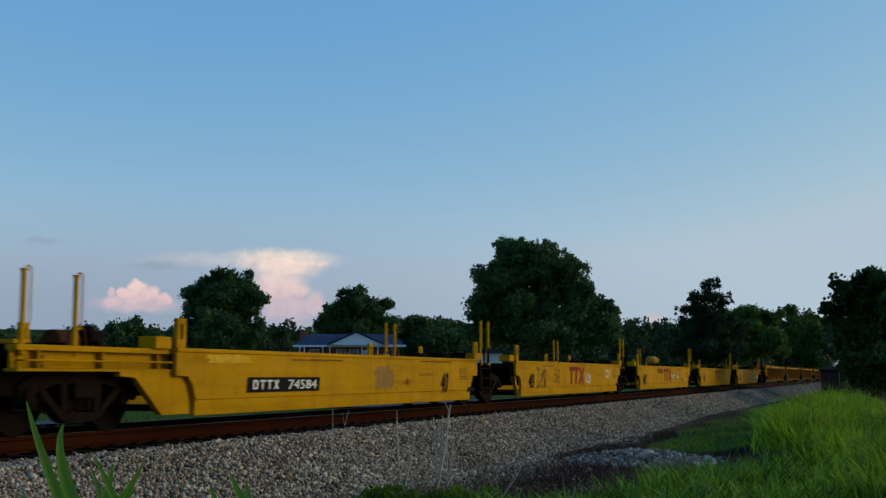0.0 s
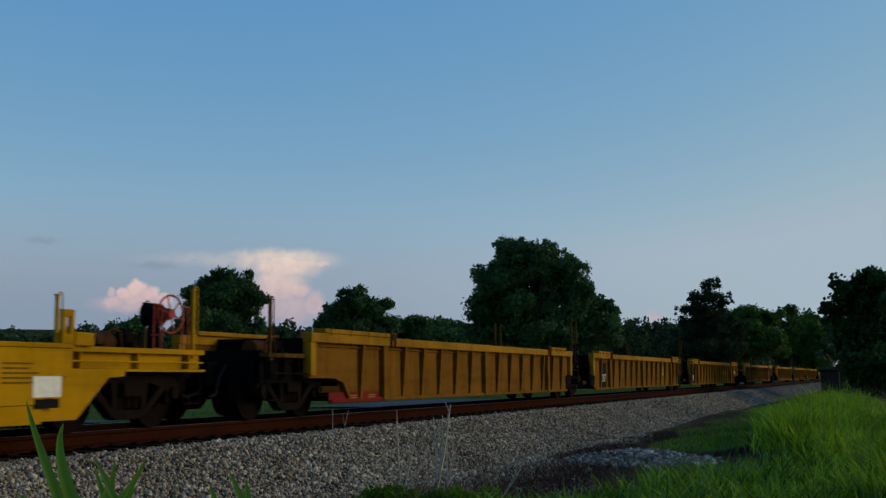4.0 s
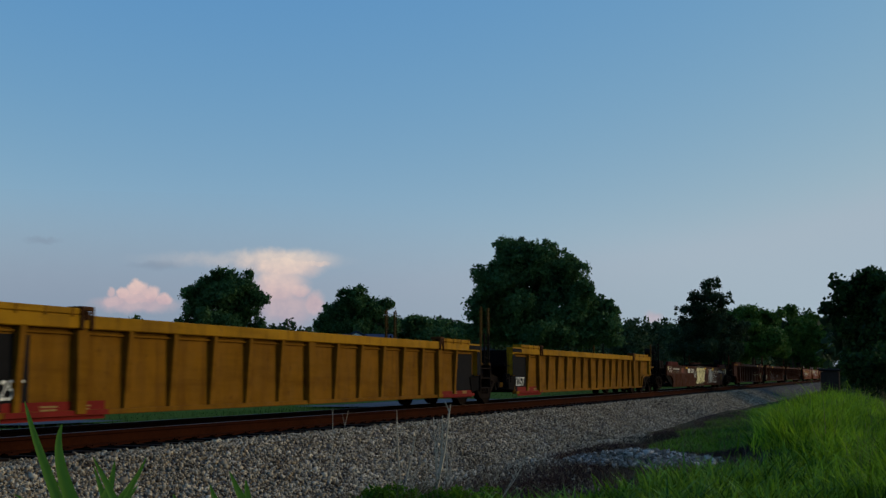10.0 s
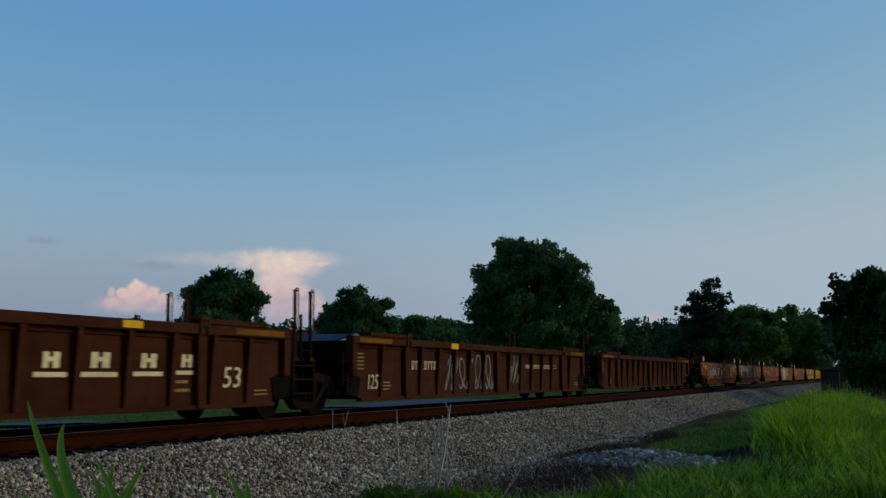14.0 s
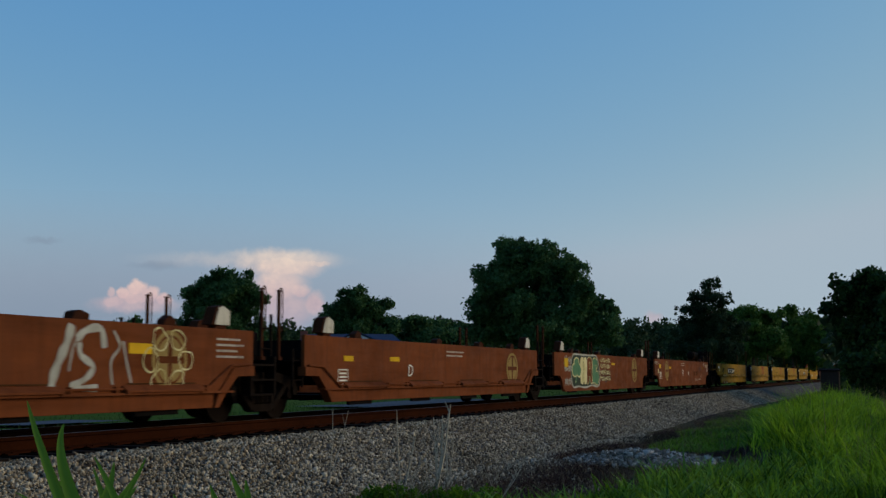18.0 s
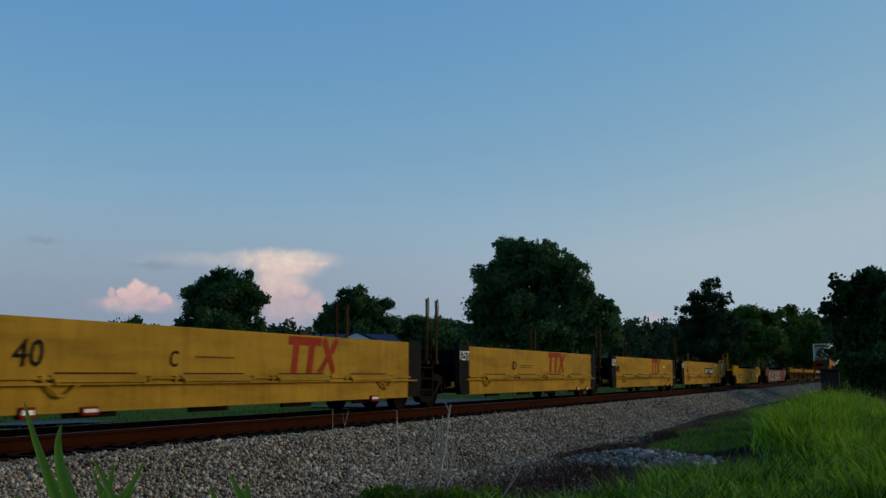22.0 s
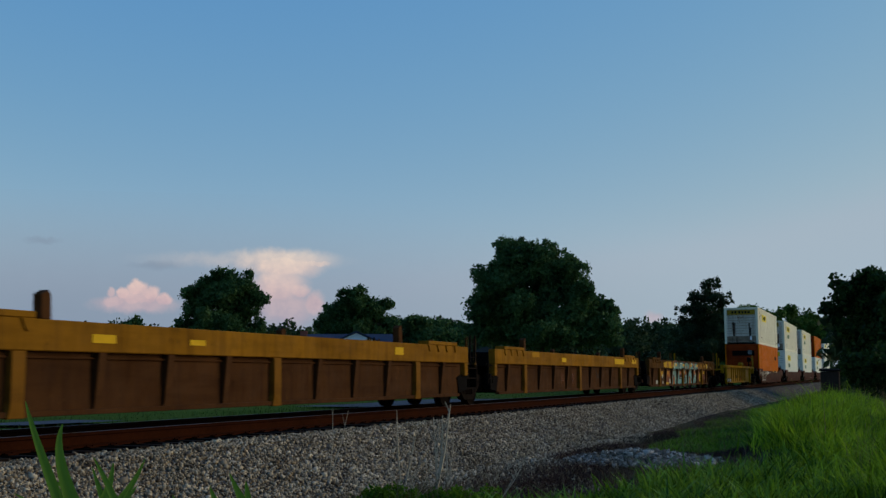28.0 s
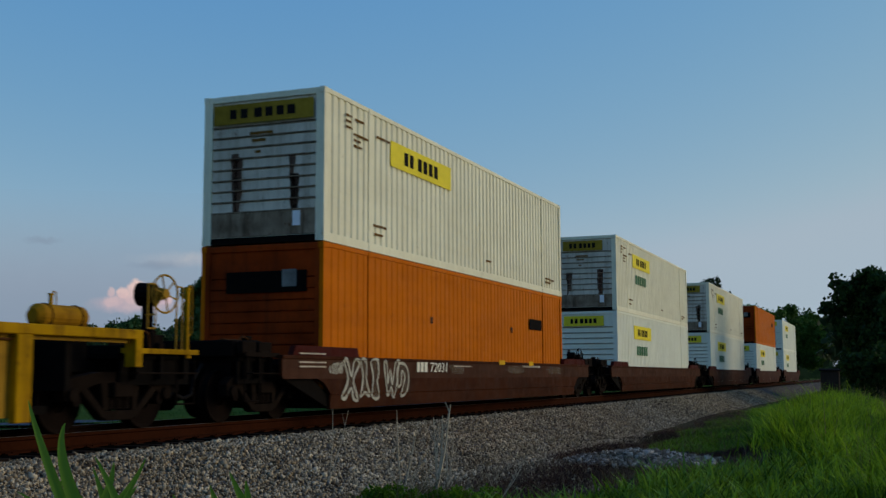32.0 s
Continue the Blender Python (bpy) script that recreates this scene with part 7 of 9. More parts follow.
def fit_text(parent, text, a, b, z0, z1, mat, y, label="", lean=0.0):
    """Lettering stretched to fill a box on the near side, leaning forward by that share of its height."""
    ob = new("lettering", TEXTS[text].copy())
    ob.parent = parent
    ob.data.materials.clear()
    ob.data.materials.append(mat)
    vs = [v.co for v in ob.data.vertices]
    x0, x1 = min(v.x for v in vs), max(v.x for v in vs)
    y0, y1 = min(v.y for v in vs), max(v.y for v in vs)
    for v in ob.data.vertices:
        v.co = ((v.co.x - (x0 + x1) / 2) * (b - a) / (x1 - x0) + lean * (v.co.y - (y0 + y1) / 2) * (z1 - z0) / (y1 - y0), (v.co.y - (y0 + y1) / 2) * (z1 - z0) / (y1 - y0), v.co.z)
    ob.matrix_basis = on_side((a + b) / 2, (z0 + z1) / 2, y)
    return tagged(ob, label)


def word(n, a, b, z0, z1, text, mat=M["black"]):
    fit_text(UNITS[n][0], text, a, b, z0, z1, mat, side_y(n, (z0 + z1) / 2) - 0.012, lean=0.28 if n[0] == "A" else 0.14)


def mark(n, a, b, z0, z1, count, mat=M["cream"]):
    glyphs(UNITS[n][0], a, z0, z1 - z0, count, mat, side_y(n, (z0 + z1) / 2) - 0.008, 0.05, pitch=(b - a) / count / (z1 - z0))


def label_patch(n, a, b, z0, z1, mat, label="", lift=0.006):
    patch(UNITS[n][0], (a + b) / 2, (z0 + z1) / 2, b - a, z1 - z0, mat, "label_plate", side_y(n, (z0 + z1) / 2) - lift, label)
    if mat is M["redpatch"] and n[0] == "r" and z0 < 0.3:       # the patch runs on over the sill
        patch(UNITS[n][0], (a + b) / 2, 0.286, b - a, 0.066, mat, "label_plate", -1.407, label)
        for q in (0.35, 0.68):
            bars(UNITS[n][0], a + (b - a) * q, 0.36, 0.34, 2, 0.022, M["dull"], 0.8, y=side_y(n, 0.4) - lift - 0.003, seed=5)


def print_block(n, a, b, z0, z1, rows, mat=M["print"]):
    h = (z1 - z0) / (rows * 2.7)
    bars(UNITS[n][0], a, z1 - h, b - a, rows, h, mat, 1.7, y=side_y(n, (z0 + z1) / 2) - 0.004, seed=int(a * 10) % 97)


def company_mark(n, a, b, z0, z1, mat=M["red"], lean=0.22):
    """The maker's mark: a long bar on two stems, and a cross beside them."""
    y = side_y(n, (z0 + z1) / 2) - 0.004
    w, h = b - a, z1 - z0
    bm = bmesh.new()
    t, sl = h * 0.24, lean * h
    def slab(x0, x1, lo, hi, yy):
        f0, f1 = sl * ((lo - z0) / h - 0.5), sl * ((hi - z0) / h - 0.5)
        flat(bm, [(x0 + f0, lo), (x1 + f0, lo), (x1 + f1, hi), (x0 + f1, hi)], yy)
    slab(a, a + w * 0.64, z1 - t, z1, y)
    for k in (0.10, 0.40):
        slab(a + w * k, a + w * (k + 0.11), z0, z1 - t, y)
    stroke(bm, [(a + w * 0.72, z1 - 0.01), (a + w * 0.80, (z0 + z1) / 2 + 0.04), (a + w * 0.92, z0 + 0.01)], w * 0.085, y - 0.001)
    for k in (0.0, 0.06):
        stroke(bm, [(a + w * (0.97 + k * 0.5), z1 - 0.01), (a + w * (0.60 + k), z0 + 0.01)], w * 0.028, y - 0.002)
    stroke(bm, [(a + w * 1.0, z1 - 0.02), (a + w * 0.88, (z0 + z1) / 2 + 0.05)], w * 0.06, y - 0.0025)
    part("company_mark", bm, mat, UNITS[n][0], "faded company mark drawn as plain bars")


def bands(n):
    """Strips of the near side: lowest and highest z, and y."""
    hi, rows = 9.0, []
    for h, y in FACES[n]:
        rows.append((h, hi, -y))
        hi = h
    return rows


def clip_z(pts, lo, hi):
    """The part of a polygon between two heights."""
    for lim, keep in ((lo, 1), (hi, -1)):
        res = []
        for (x0, z0), (x1, z1) in zip(pts, pts[1:] + pts[:1]):
            a, b = (z0 - lim) * keep >= 0, (z1 - lim) * keep >= 0
            if a:
                res.append((x0, z0))
            if a != b:
                t = (lim - z0) / (z1 - z0)
                res.append((x0 + t * (x1 - x0), lim))
        pts = res
        if len(pts) < 3:
            return []
    return pts


def fill(n, polys, mat, lift, name="paint_fill", parent=None):
    """Painted polygons laid on the strips of the near side."""
    bm = bmesh.new()
    for lo, hi, y in bands(n):
        for pts in polys:
            q = clip_z(list(pts), lo + 0.004, hi - 0.004)
            if q:
                flat(bm, q, y - lift)
    return part(name, bm, mat, parent or UNITS[n][0])


def curve(pts, k=5, closed=False):
    """A smooth line through the points."""
    m = len(pts)
    res = []
    for i in range(m if closed else m - 1):
        p = [pts[(i + j) % m] if closed else pts[min(max(i + j, 0), m - 1)] for j in (-1, 0, 1, 2)]
        for e in range(k):
            t = e / k
            res.append(tuple(0.5 * (2 * p[1][q] + (p[2][q] - p[0][q]) * t + (2 * p[0][q] - 5 * p[1][q] + 4 * p[2][q] - p[3][q]) * t * t + (3 * p[1][q] - p[0][q] - 3 * p[2][q] + p[3][q]) * t ** 3) for q in (0, 1)))
    return res if closed else res + [pts[-1]]


def ribbon(pts, w, closed=False):
    """Quads of a painted line; its width wavers a little."""
    m = len(pts)
    rows = []
    for i in range(m):
        p, q = (pts[i - 1], pts[(i + 1) % m]) if closed else (pts[max(i - 1, 0)], pts[min(i + 1, m - 1)])
        d = Vector((q[0] - p[0], q[1] - p[1]))
        d = d.normalized() if d.length > 1e-6 else Vector((1, 0))
        h = w * (0.5 + 0.09 * math.sin(i * 0.9 + pts[0][0] * 7))
        rows.append(((pts[i][0] - d.y * h, pts[i][1] + d.x * h), (pts[i][0] + d.y * h, pts[i][1] - d.x * h)))
    if closed:
        rows.append(rows[0])
    return [(a[0], a[1], b[1], b[0]) for a, b in zip(rows, rows[1:])]


def line(n, pts, w, mat, lift, closed=False, name="spray_line"):
    return fill(n, ribbon(pts, w, closed), mat, lift, name)


def unit_box(a, b, z0, z1):
    return lambda pts: [(a + u * (b - a), z0 + v * (z1 - z0)) for u, v in pts]


HOOKS = [[(0.1, 0.0), (0.15, 0.95), (0.6, 0.9), (0.55, 0.5), (0.15, 0.42), (0.7, 0.0)], [(0.0, 1.0), (0.35, 0.05), (0.75, 0.95)], [(0.7, 0.85), (0.25, 1.0), (0.1, 0.65), (0.6, 0.45), (0.5, 0.05), (0.0, 0.12)],
         [(0.0, 0.0), (0.35, 1.0), (0.75, 0.0)], [(0.05, 0.9), (0.1, 0.1), (0.4, 0.55), (0.65, 0.05), (0.75, 0.95)], [(0.0, 0.85), (0.8, 0.95), (0.4, 0.9), (0.35, 0.0)], [(0.6, 0.8), (0.2, 0.9), (0.05, 0.4), (0.35, 0.0), (0.75, 0.3), (0.4, 0.45)]]


def tag(n, a, b, z0, z1, mat, w=0.035, rough=0.5):
    """Quick spray-can hooks and loops that cannot be read."""
    r = random.Random(int(abs(a) * 173 + z0 * 91))
    h = z1 - z0
    count = max(2, round((b - a) / (h * rough)))
    step = (b - a) / count
    for k in range(count):
        base = r.choice(HOOKS)
        f = r.uniform(0.75, 1.1)
        if r.random() < 0.6:
            base = [(0.8 - u, v) for u, v in base]
        if r.random() < 0.5:
            base = [(u, 1 - v) for u, v in base]
        base = base + [(r.uniform(0.0, 1.2), r.uniform(-0.1, 1.1))]
        pts = [(a + step * (k + u * 1.15) + r.uniform(-0.08, 0.08) * step + 0.10 * h * (v - 0.5), z0 + h * (v * f + r.uniform(-0.06, 0.06))) for u, v in base]
        line(n, curve(pts, 4), w, mat, 0.004 + 0.0005 * (k % 3))


PIECES = [[(0.03, 0.0), (0.08, 0.50), (0.02, 0.72), (0.22, 0.98), (0.46, 0.97), (0.50, 0.80), (0.62, 1.0), (0.88, 0.97), (0.98, 0.72), (0.90, 0.45), (0.97, 0.02), (0.62, 0.0), (0.50, 0.42), (0.36, 0.44), (0.24, 0.02)],
          [(0.02, 0.06), (0.06, 0.80), (0.16, 0.97), (0.60, 1.0), (0.97, 0.92), (0.94, 0.72), (0.45, 0.71), (0.44, 0.61), (0.92, 0.62), (0.88, 0.42), (0.42, 0.38), (0.42, 0.27), (0.96, 0.30), (0.98, 0.08), (0.5, 0.0)],
          [(0.0, 0.02), (0.18, 0.90), (0.45, 1.0), (0.82, 0.96), (1.0, 0.05), (0.70, 0.02), (0.62, 0.36), (0.40, 0.36), (0.30, 0.0)],
          [(0.04, 0.05), (0.06, 0.27), (0.55, 0.31), (0.50, 0.44), (0.10, 0.50), (0.08, 0.94), (0.50, 1.0), (0.96, 0.90), (0.92, 0.71), (0.50, 0.74), (0.95, 0.52), (0.97, 0.10), (0.5, 0.0)]]


def mural_letter(n, a, b, z0, z1, form, tone, seed):
    """One angular letter of the big coloured mural."""
    r = random.Random(seed)
    w = b - a
    U = unit_box(a, b, z0, z1)
    shape = U(PIECES[form])
    dx, dz = 0.07, -0.05
    fill(n, ribbon([(x + dx, z + dz) for x, z in shape], 0.16, True), M["ginkline"], 0.0035, "paint_shadow")
    fill(n, [shape], tone, 0.0050)
    line(n, shape, 0.055, M["ginkline"], 0.0062, True, "paint_outline")
    inner = U([(0.5 + (u - 0.5) * 0.84, 0.5 + (v - 0.5) * 0.88) for u, v in PIECES[form]])
    k = r.randint(0, 2)
    line(n, inner[k:k + 4], 0.030, M["letter"], 0.0056, False, "paint_glint")
    line(n, inner[-4:-1], 0.022, M["letter"], 0.0056, False, "paint_glint")
    for _ in range(3):
        u, v = r.uniform(0.15, 0.75), r.uniform(0.12, 0.75)
        q = U([(u, v), (u + r.uniform(0.15, 0.3), v + r.uniform(-0.06, 0.06)), (u + r.uniform(0.05, 0.25), v + r.uniform(0.1, 0.22))])
        fill(n, [q], r.choice([M["gteal2"], M["ginkline"], M["gteal"], M["gorange"]]), 0.0054, "paint_wedge")
    foot = U([(0.26, 0.0), (0.36, 0.38), (0.48, 0.38), (0.60, 0.0)]) if form in (0, 2) else U([(0.46, 0.60), (0.86, 0.60), (0.82, 0.46), (0.48, 0.42)])
    fill(n, [foot], M["gorange"], 0.0058, "paint_wedge")
    line(n, foot, 0.03, M["redpatch"], 0.0061, True, "paint_outline")


def blotch(n, a, b, z0, z1, mat, lift, seed):
    """A ragged patch of sprayed colour."""
    r = random.Random(seed)
    cx, cz, rx, rz = (a + b) / 2, (z0 + z1) / 2, (b - a) / 2, (z1 - z0) / 2
    m = 30
    pts = []
    for i in range(m):
        c, v = math.cos(6.2832 * i / m), math.sin(6.2832 * i / m)
        q = r.uniform(0.72, 1.08) / max(abs(c) ** 4 + abs(v) ** 4, 1e-6) ** 0.25
        pts.append((cx + rx * q * c, cz + rz * q * v))
    fill(n, [curve(pts, 2, True)], mat, lift, "paint_patch")


def bubble(n, pts, fill_mat, edge_mat, w, lift, inner=None):
    """A fat letter: smooth filled outline, a bold edge, and a thin pale line inside."""
    c = curve(pts, 5, True)
    if fill_mat:
        fill(n, [c], fill_mat, lift)
    line(n, c, w, edge_mat, lift + 0.0009, True, "paint_outline")
    if inner:
        mx, mz = sum(p[0] for p in c) / len(c), sum(p[1] for p in c) / len(c)
        line(n, [(mx + (x - mx) * 0.88, mz + (z - mz) * 0.92) for x, z in c], w * 0.4, inner, lift + 0.0006, True, "paint_line")


def star_mark(n, a, b, z0, z1):
    y = side_y(n, (z0 + z1) / 2) - 0.005
    bm = bmesh.new()
    cx, cz, r = (a + b) / 2, (z0 + z1) / 2, (z1 - z0) * 0.45
    for k in range(3):
        c, s = math.cos(0.5 + k * 1.05), math.sin(0.5 + k * 1.05)
        stroke(bm, [(cx - r * c, cz - r * s), (cx + r * c, cz + r * s)], r * 0.3, y - 0.001 * k)
    for d in (-1, 1):
        flat(bm, [(cx + d * r * 1.4, cz - 0.02), (cx + d * r * 2.1, cz - 0.02), (cx + d * r * 2.1, cz + 0.02), (cx + d * r * 1.4, cz + 0.02)], y)
    part("star_mark", bm, M["red"], UNITS[n][0], "small red star mark")


def scrawl(n, a, b, z0, z1, mat=M["gwhite"]):
    """Loose spray-can handwriting that cannot be read: looping lines."""
    r = random.Random(int(abs(a) * 131 + z1 * 37))
    y = side_y(n, (z0 + z1) / 2) - 0.004
    w, h = b - a, z1 - z0
    for k in range(max(2, int(w / 0.33))):
        bm = bmesh.new()
        x = a + w * (k + 0.5) / max(2, int(w / 0.33))
        pts, ph = [], r.uniform(0, 6)
        turns = r.uniform(0.8, 1.7)
        for i in range(25):
            t = i / 24
            pts.append((x + 0.24 * math.sin(ph + turns * 6.2832 * t) * (0.6 + 0.4 * t) + 0.1 * (t - 0.5), z0 + h * (0.5 + 0.48 * math.cos(turns * 5 * t + ph * 0.5))))
        stroke(bm, pts, r.uniform(0.035, 0.06), y - 0.0006 * k)
        part("spray_line", bm, mat, UNITS[n][0])


def wings(n, a, b, z0, z1, mat=M["gbeige"]):
    """Faded filled shapes like drooping feathers."""
    r = random.Random(int(abs(a) * 31 + 3))
    y = side_y(n, (z0 + z1) / 2) - 0.003
    count = max(2, round((b - a) / 0.75))
    w, h = (b - a) / count, z1 - z0
    for k in range(count):
        x0 = a + w * k
        m = x0 + w * r.uniform(0.4, 0.6)
        foot = z0 if k % 2 else z0 + h * r.uniform(0.25, 0.45)
        pts = [(x0 - 0.05 * w, z1 - h * r.uniform(0.2, 0.35)), (x0 + 0.2 * w, z1 - h * r.uniform(0.0, 0.1)), (m, z1 - h * r.uniform(0.05, 0.2)), (x0 + w, z1 - h * r.uniform(0.0, 0.12)),
               (x0 + 1.08 * w, z1 - 0.35 * h), (m + 0.2 * w, z1 - 0.55 * h), (m + 0.02, foot), (m - 0.10 * w, z1 - 0.62 * h), (x0 + 0.1 * w, z1 - 0.48 * h)]
        bm = bmesh.new()
        flat(bm, pts, y - 0.0005 * k)
        part("spray_shape", bm, mat, UNITS[n][0])
        bm = bmesh.new()
        stroke(bm, pts[:6], 0.03, y - 0.0005 * k - 0.0003)
        part("spray_line", bm, M["gwhite"], UNITS[n][0])


LETTERS = [[(0.02, 0.12), (0.14, 0.55), (0.0, 0.95), (0.40, 1.0), (0.52, 0.62), (0.36, 0.40), (0.60, 0.05), (0.26, 0.0)],
           [(0.0, 1.0), (0.30, 0.92), (0.48, 0.60), (0.72, 1.0), (1.0, 0.90), (0.64, 0.46), (0.96, 0.0), (0.68, 0.02), (0.46, 0.30), (0.18, 0.0), (0.0, 0.10), (0.32, 0.48)],
           [(0.0, 1.0), (0.20, 0.94), (0.27, 0.36), (0.44, 0.78), (0.60, 0.34), (0.78, 1.0), (1.0, 0.95), (0.76, 0.0), (0.50, 0.28), (0.30, 0.02), (0.10, 0.42)],
           [(0.22, 1.0), (0.58, 0.92), (0.55, 0.45), (0.86, 0.02), (0.52, 0.14), (0.16, 0.0), (0.32, 0.50)],
           [(0.06, 0.30), (0.0, 0.75), (0.30, 1.0), (0.75, 0.92), (0.90, 0.55), (0.72, 0.10), (0.34, 0.0), (0.44, 0.30), (0.62, 0.55), (0.40, 0.72), (0.28, 0.40)]]


def throw_up(n, a, b, z0, z1, mat=M["gwhite"]):
    """Hollow spray-painted letters with flared ends, drawn in one uneven line; they cannot be read."""
    r = random.Random(int(abs(a) * 97 + 5))
    count = max(1, round((b - a) / 0.66))
    w = (b - a) / count
    for k in range(count):
        lo, hi = z0 + r.uniform(0, 0.05), z1 - r.uniform(0, 0.06)
        U = unit_box(a + w * (k - 0.06), a + w * (k + 1.06), lo, hi)
        form = U([(x + r.uniform(-0.05, 0.05), z + r.uniform(-0.03, 0.03)) for x, z in LETTERS[(k * 2 + len(n) + int(abs(a) * 3)) % 5]])
        fill(n, [curve(form, 4, True)], M["gfaint"], 0.0034 + 0.0002 * k, "paint_fill")
        line(n, curve(form, 4, True), r.uniform(0.045, 0.065), mat, 0.0052 + 0.0003 * k, True)


def fat_letter(n, a, b, z0, z1, fill=M["gcream"], edge=M["black"], cuts=2, halo=None):
    """One fat rounded spray-painted shape with an outline."""
    root, y = UNITS[n][0], side_y(n, (z0 + z1) / 2) - 0.004
    cx, cz, rx, rz = (a + b) / 2, (z0 + z1) / 2, (b - a) / 2, (z1 - z0) / 2
    ph = (a * 7.3) % 6.28
    def shape(k, yy, mat, name):
        bm = bmesh.new()
        pts = []
        for i in range(36):
            t = 6.2832 * i / 36
            c, s = math.cos(t), math.sin(t)
            q = 1.0 / max(abs(c) ** 3 + abs(s) ** 3, 1e-6) ** (1 / 3)
            q *= 1 + 0.10 * math.sin(3 * t + ph) + 0.05 * math.sin(5 * t + 2 * ph)
            pts.append((cx + rx * k * q * c * 0.95, cz + rz * k * q * s * 0.95))
        flat(bm, pts, yy)
        part(name, bm, mat, root)
    if halo:
        shape(1.12, y, halo, "paint_halo")
    shape(1.03, y - 0.001, edge, "paint_outline")
    shape(0.88, y - 0.002, fill, "paint_fill")
    r = random.Random(int(abs(a) * 50))
    bm = bmesh.new()
    for k in range(cuts):
        x = cx + rx * r.uniform(-0.45, 0.45)
        zz = cz + rz * r.uniform(-0.3, 0.5)
        stroke(bm, [(x, zz), (x + rx * r.uniform(-0.3, 0.3), zz - rz * r.uniform(0.3, 0.6)), (x + rx * r.uniform(-0.4, 0.4), zz - rz * r.uniform(0.5, 0.9))], 0.04, y - 0.003)
    part("paint_line", bm, edge, root)


def round_crest(n, a, b, z0, z1):
    """Old round crest, faded: a disc with a ring and a cross."""
    root, y = UNITS[n][0], side_y(n, (z0 + z1) / 2) - 0.004
    cx, cz, rx, rz = (a + b) / 2, (z0 + z1) / 2, (b - a) / 2, (z1 - z0) / 2
    bm = bmesh.new()
    flat(bm, oval(cx, cz, rx, rz, 32), y)
    part("crest", bm, M["dull"], root, "faded round crest")
    bm = bmesh.new()
    o = oval(cx, cz, rx * 0.8, rz * 0.8, 28)
    stroke(bm, o + o[:1], 0.035, y - 0.002)
    stroke(bm, [(cx, cz - rz * 0.75), (cx, cz + rz * 0.75)], 0.10, y - 0.002)
    stroke(bm, [(cx - rx * 0.75, cz), (cx + rx * 0.75, cz)], 0.10, y - 0.003)
    part("crest_cross", bm, M["redbrown"], root)


def stencil_frame(n, a, b, z0, z1, mat=M["letter"]):
    root, y = UNITS[n][0], side_y(n, (z0 + z1) / 2) - 0.004
    bm = bmesh.new()
    stroke(bm, [(a, z0), (b, z0), (b, z1), (a, z1), (a, z0)], 0.025, y)
    k = 3
    for i in range(k):
        zz = z0 + (z1 - z0) * (i + 1) / (k + 1)
        stroke(bm, [(a + (b - a) * 0.15, zz), (a + (b - a) * 0.85, zz)], 0.03, y)
    part("stencil", bm, mat, root, "framed stencil block")


def red_tag(n, a, b, z0, z1):
    root = UNITS[n][0]
    bm = bmesh.new()
    box(bm, a, b, -1.46, -1.36, z0, z1)
    ft = part("floor_clip", bm, M["redpatch"], root, "red painted clip", 0.008)
    bm = bmesh.new()
    flat(bm, [(a + 0.03, z0 + (z1 - z0) * 0.35), (b - 0.03, z0 + (z1 - z0) * 0.35), (b - 0.03, z0 + (z1 - z0) * 0.75), (a + 0.03, z0 + (z1 - z0) * 0.75)], -1.464)
    part("white_stripe", bm, M["letter"], ft)


def clover(n, a, b, z0, z1):
    """Three-leaved clover in green with a pale edge."""
    w, h = b - a, z1 - z0
    root, y = UNITS[n][0], side_y(n, (z0 + z1) / 2) - 0.004
    for mat, k, yy, nm in ((M["gcream"], 1.22, y, "paint_outline"), (M["ggreen"], 1.0, y - 0.002, "paint_fill")):
        bm = bmesh.new()
        for i, (cx, cz) in enumerate(((0.5, 0.74), (0.27, 0.52), (0.73, 0.52))):
            flat(bm, oval(a + w * cx, z0 + h * cz, w * 0.25 * k, h * 0.2 * k, 22, 0.08, i), yy - 0.0005 * i)
        stroke(bm, [(a + w * 0.5, z0 + h * 0.55), (a + w * 0.48, z0 + h * 0.3), (a + w * 0.36, z0 + h * 0.06)], 0.09 * k, yy - 0.0018)
        part(nm, bm, mat, root)


number_panel("A1", -4.40, -1.97, 0.48, 0.72, "74584")
word("A1", 3.87, 4.29, 0.36, 0.81, "40")
star_mark("A1", 1.59, 2.34, 0.50, 0.71)
print_block("A1", -3.00, -1.43, 0.96, 1.02, 1, M["faintprint"])
print_block("A1", 2.71, 4.58, 0.98, 1.06, 1, M["faintprint"])
word("A2", -5.24, -4.72, 0.38, 0.80, "40")
company_mark("A2", -0.93, 0.98, 0.46, 1.02)
tag("A2", -4.43, -3.33, 0.38, 0.93, M["ginkline"], 0.028)
tag("A2", -2.63, -1.96, 0.50, 0.95, M["ginkline"], 0.022, 0.6)
tag("A2", 1.04, 1.86, 0.50, 0.79, M["letter"], 0.014)
tag("A2", 3.9, 4.7, 0.68, 0.98, M["letter"], 0.012)
blotch("A2", -4.5, -4.1, 0.86, 1.0, M["gfaint"], 0.003, 3)
word("A3", -5.35, -4.70, 0.36, 0.80, "40")
company_mark("A3", -0.81, 1.08, 0.47, 1.03)
blotch("A3", 1.1, 1.85, 0.52, 0.84, M["gfaint"], 0.003, 5)
tag("A3", 1.15, 1.79, 0.55, 0.83, M["letter"], 0.014)
blotch("A3", 2.4, 3.0, 0.52, 0.84, M["gfaint"], 0.003, 6)
tag("A3", 2.47, 2.96, 0.57, 0.83, M["letter"], 0.014)
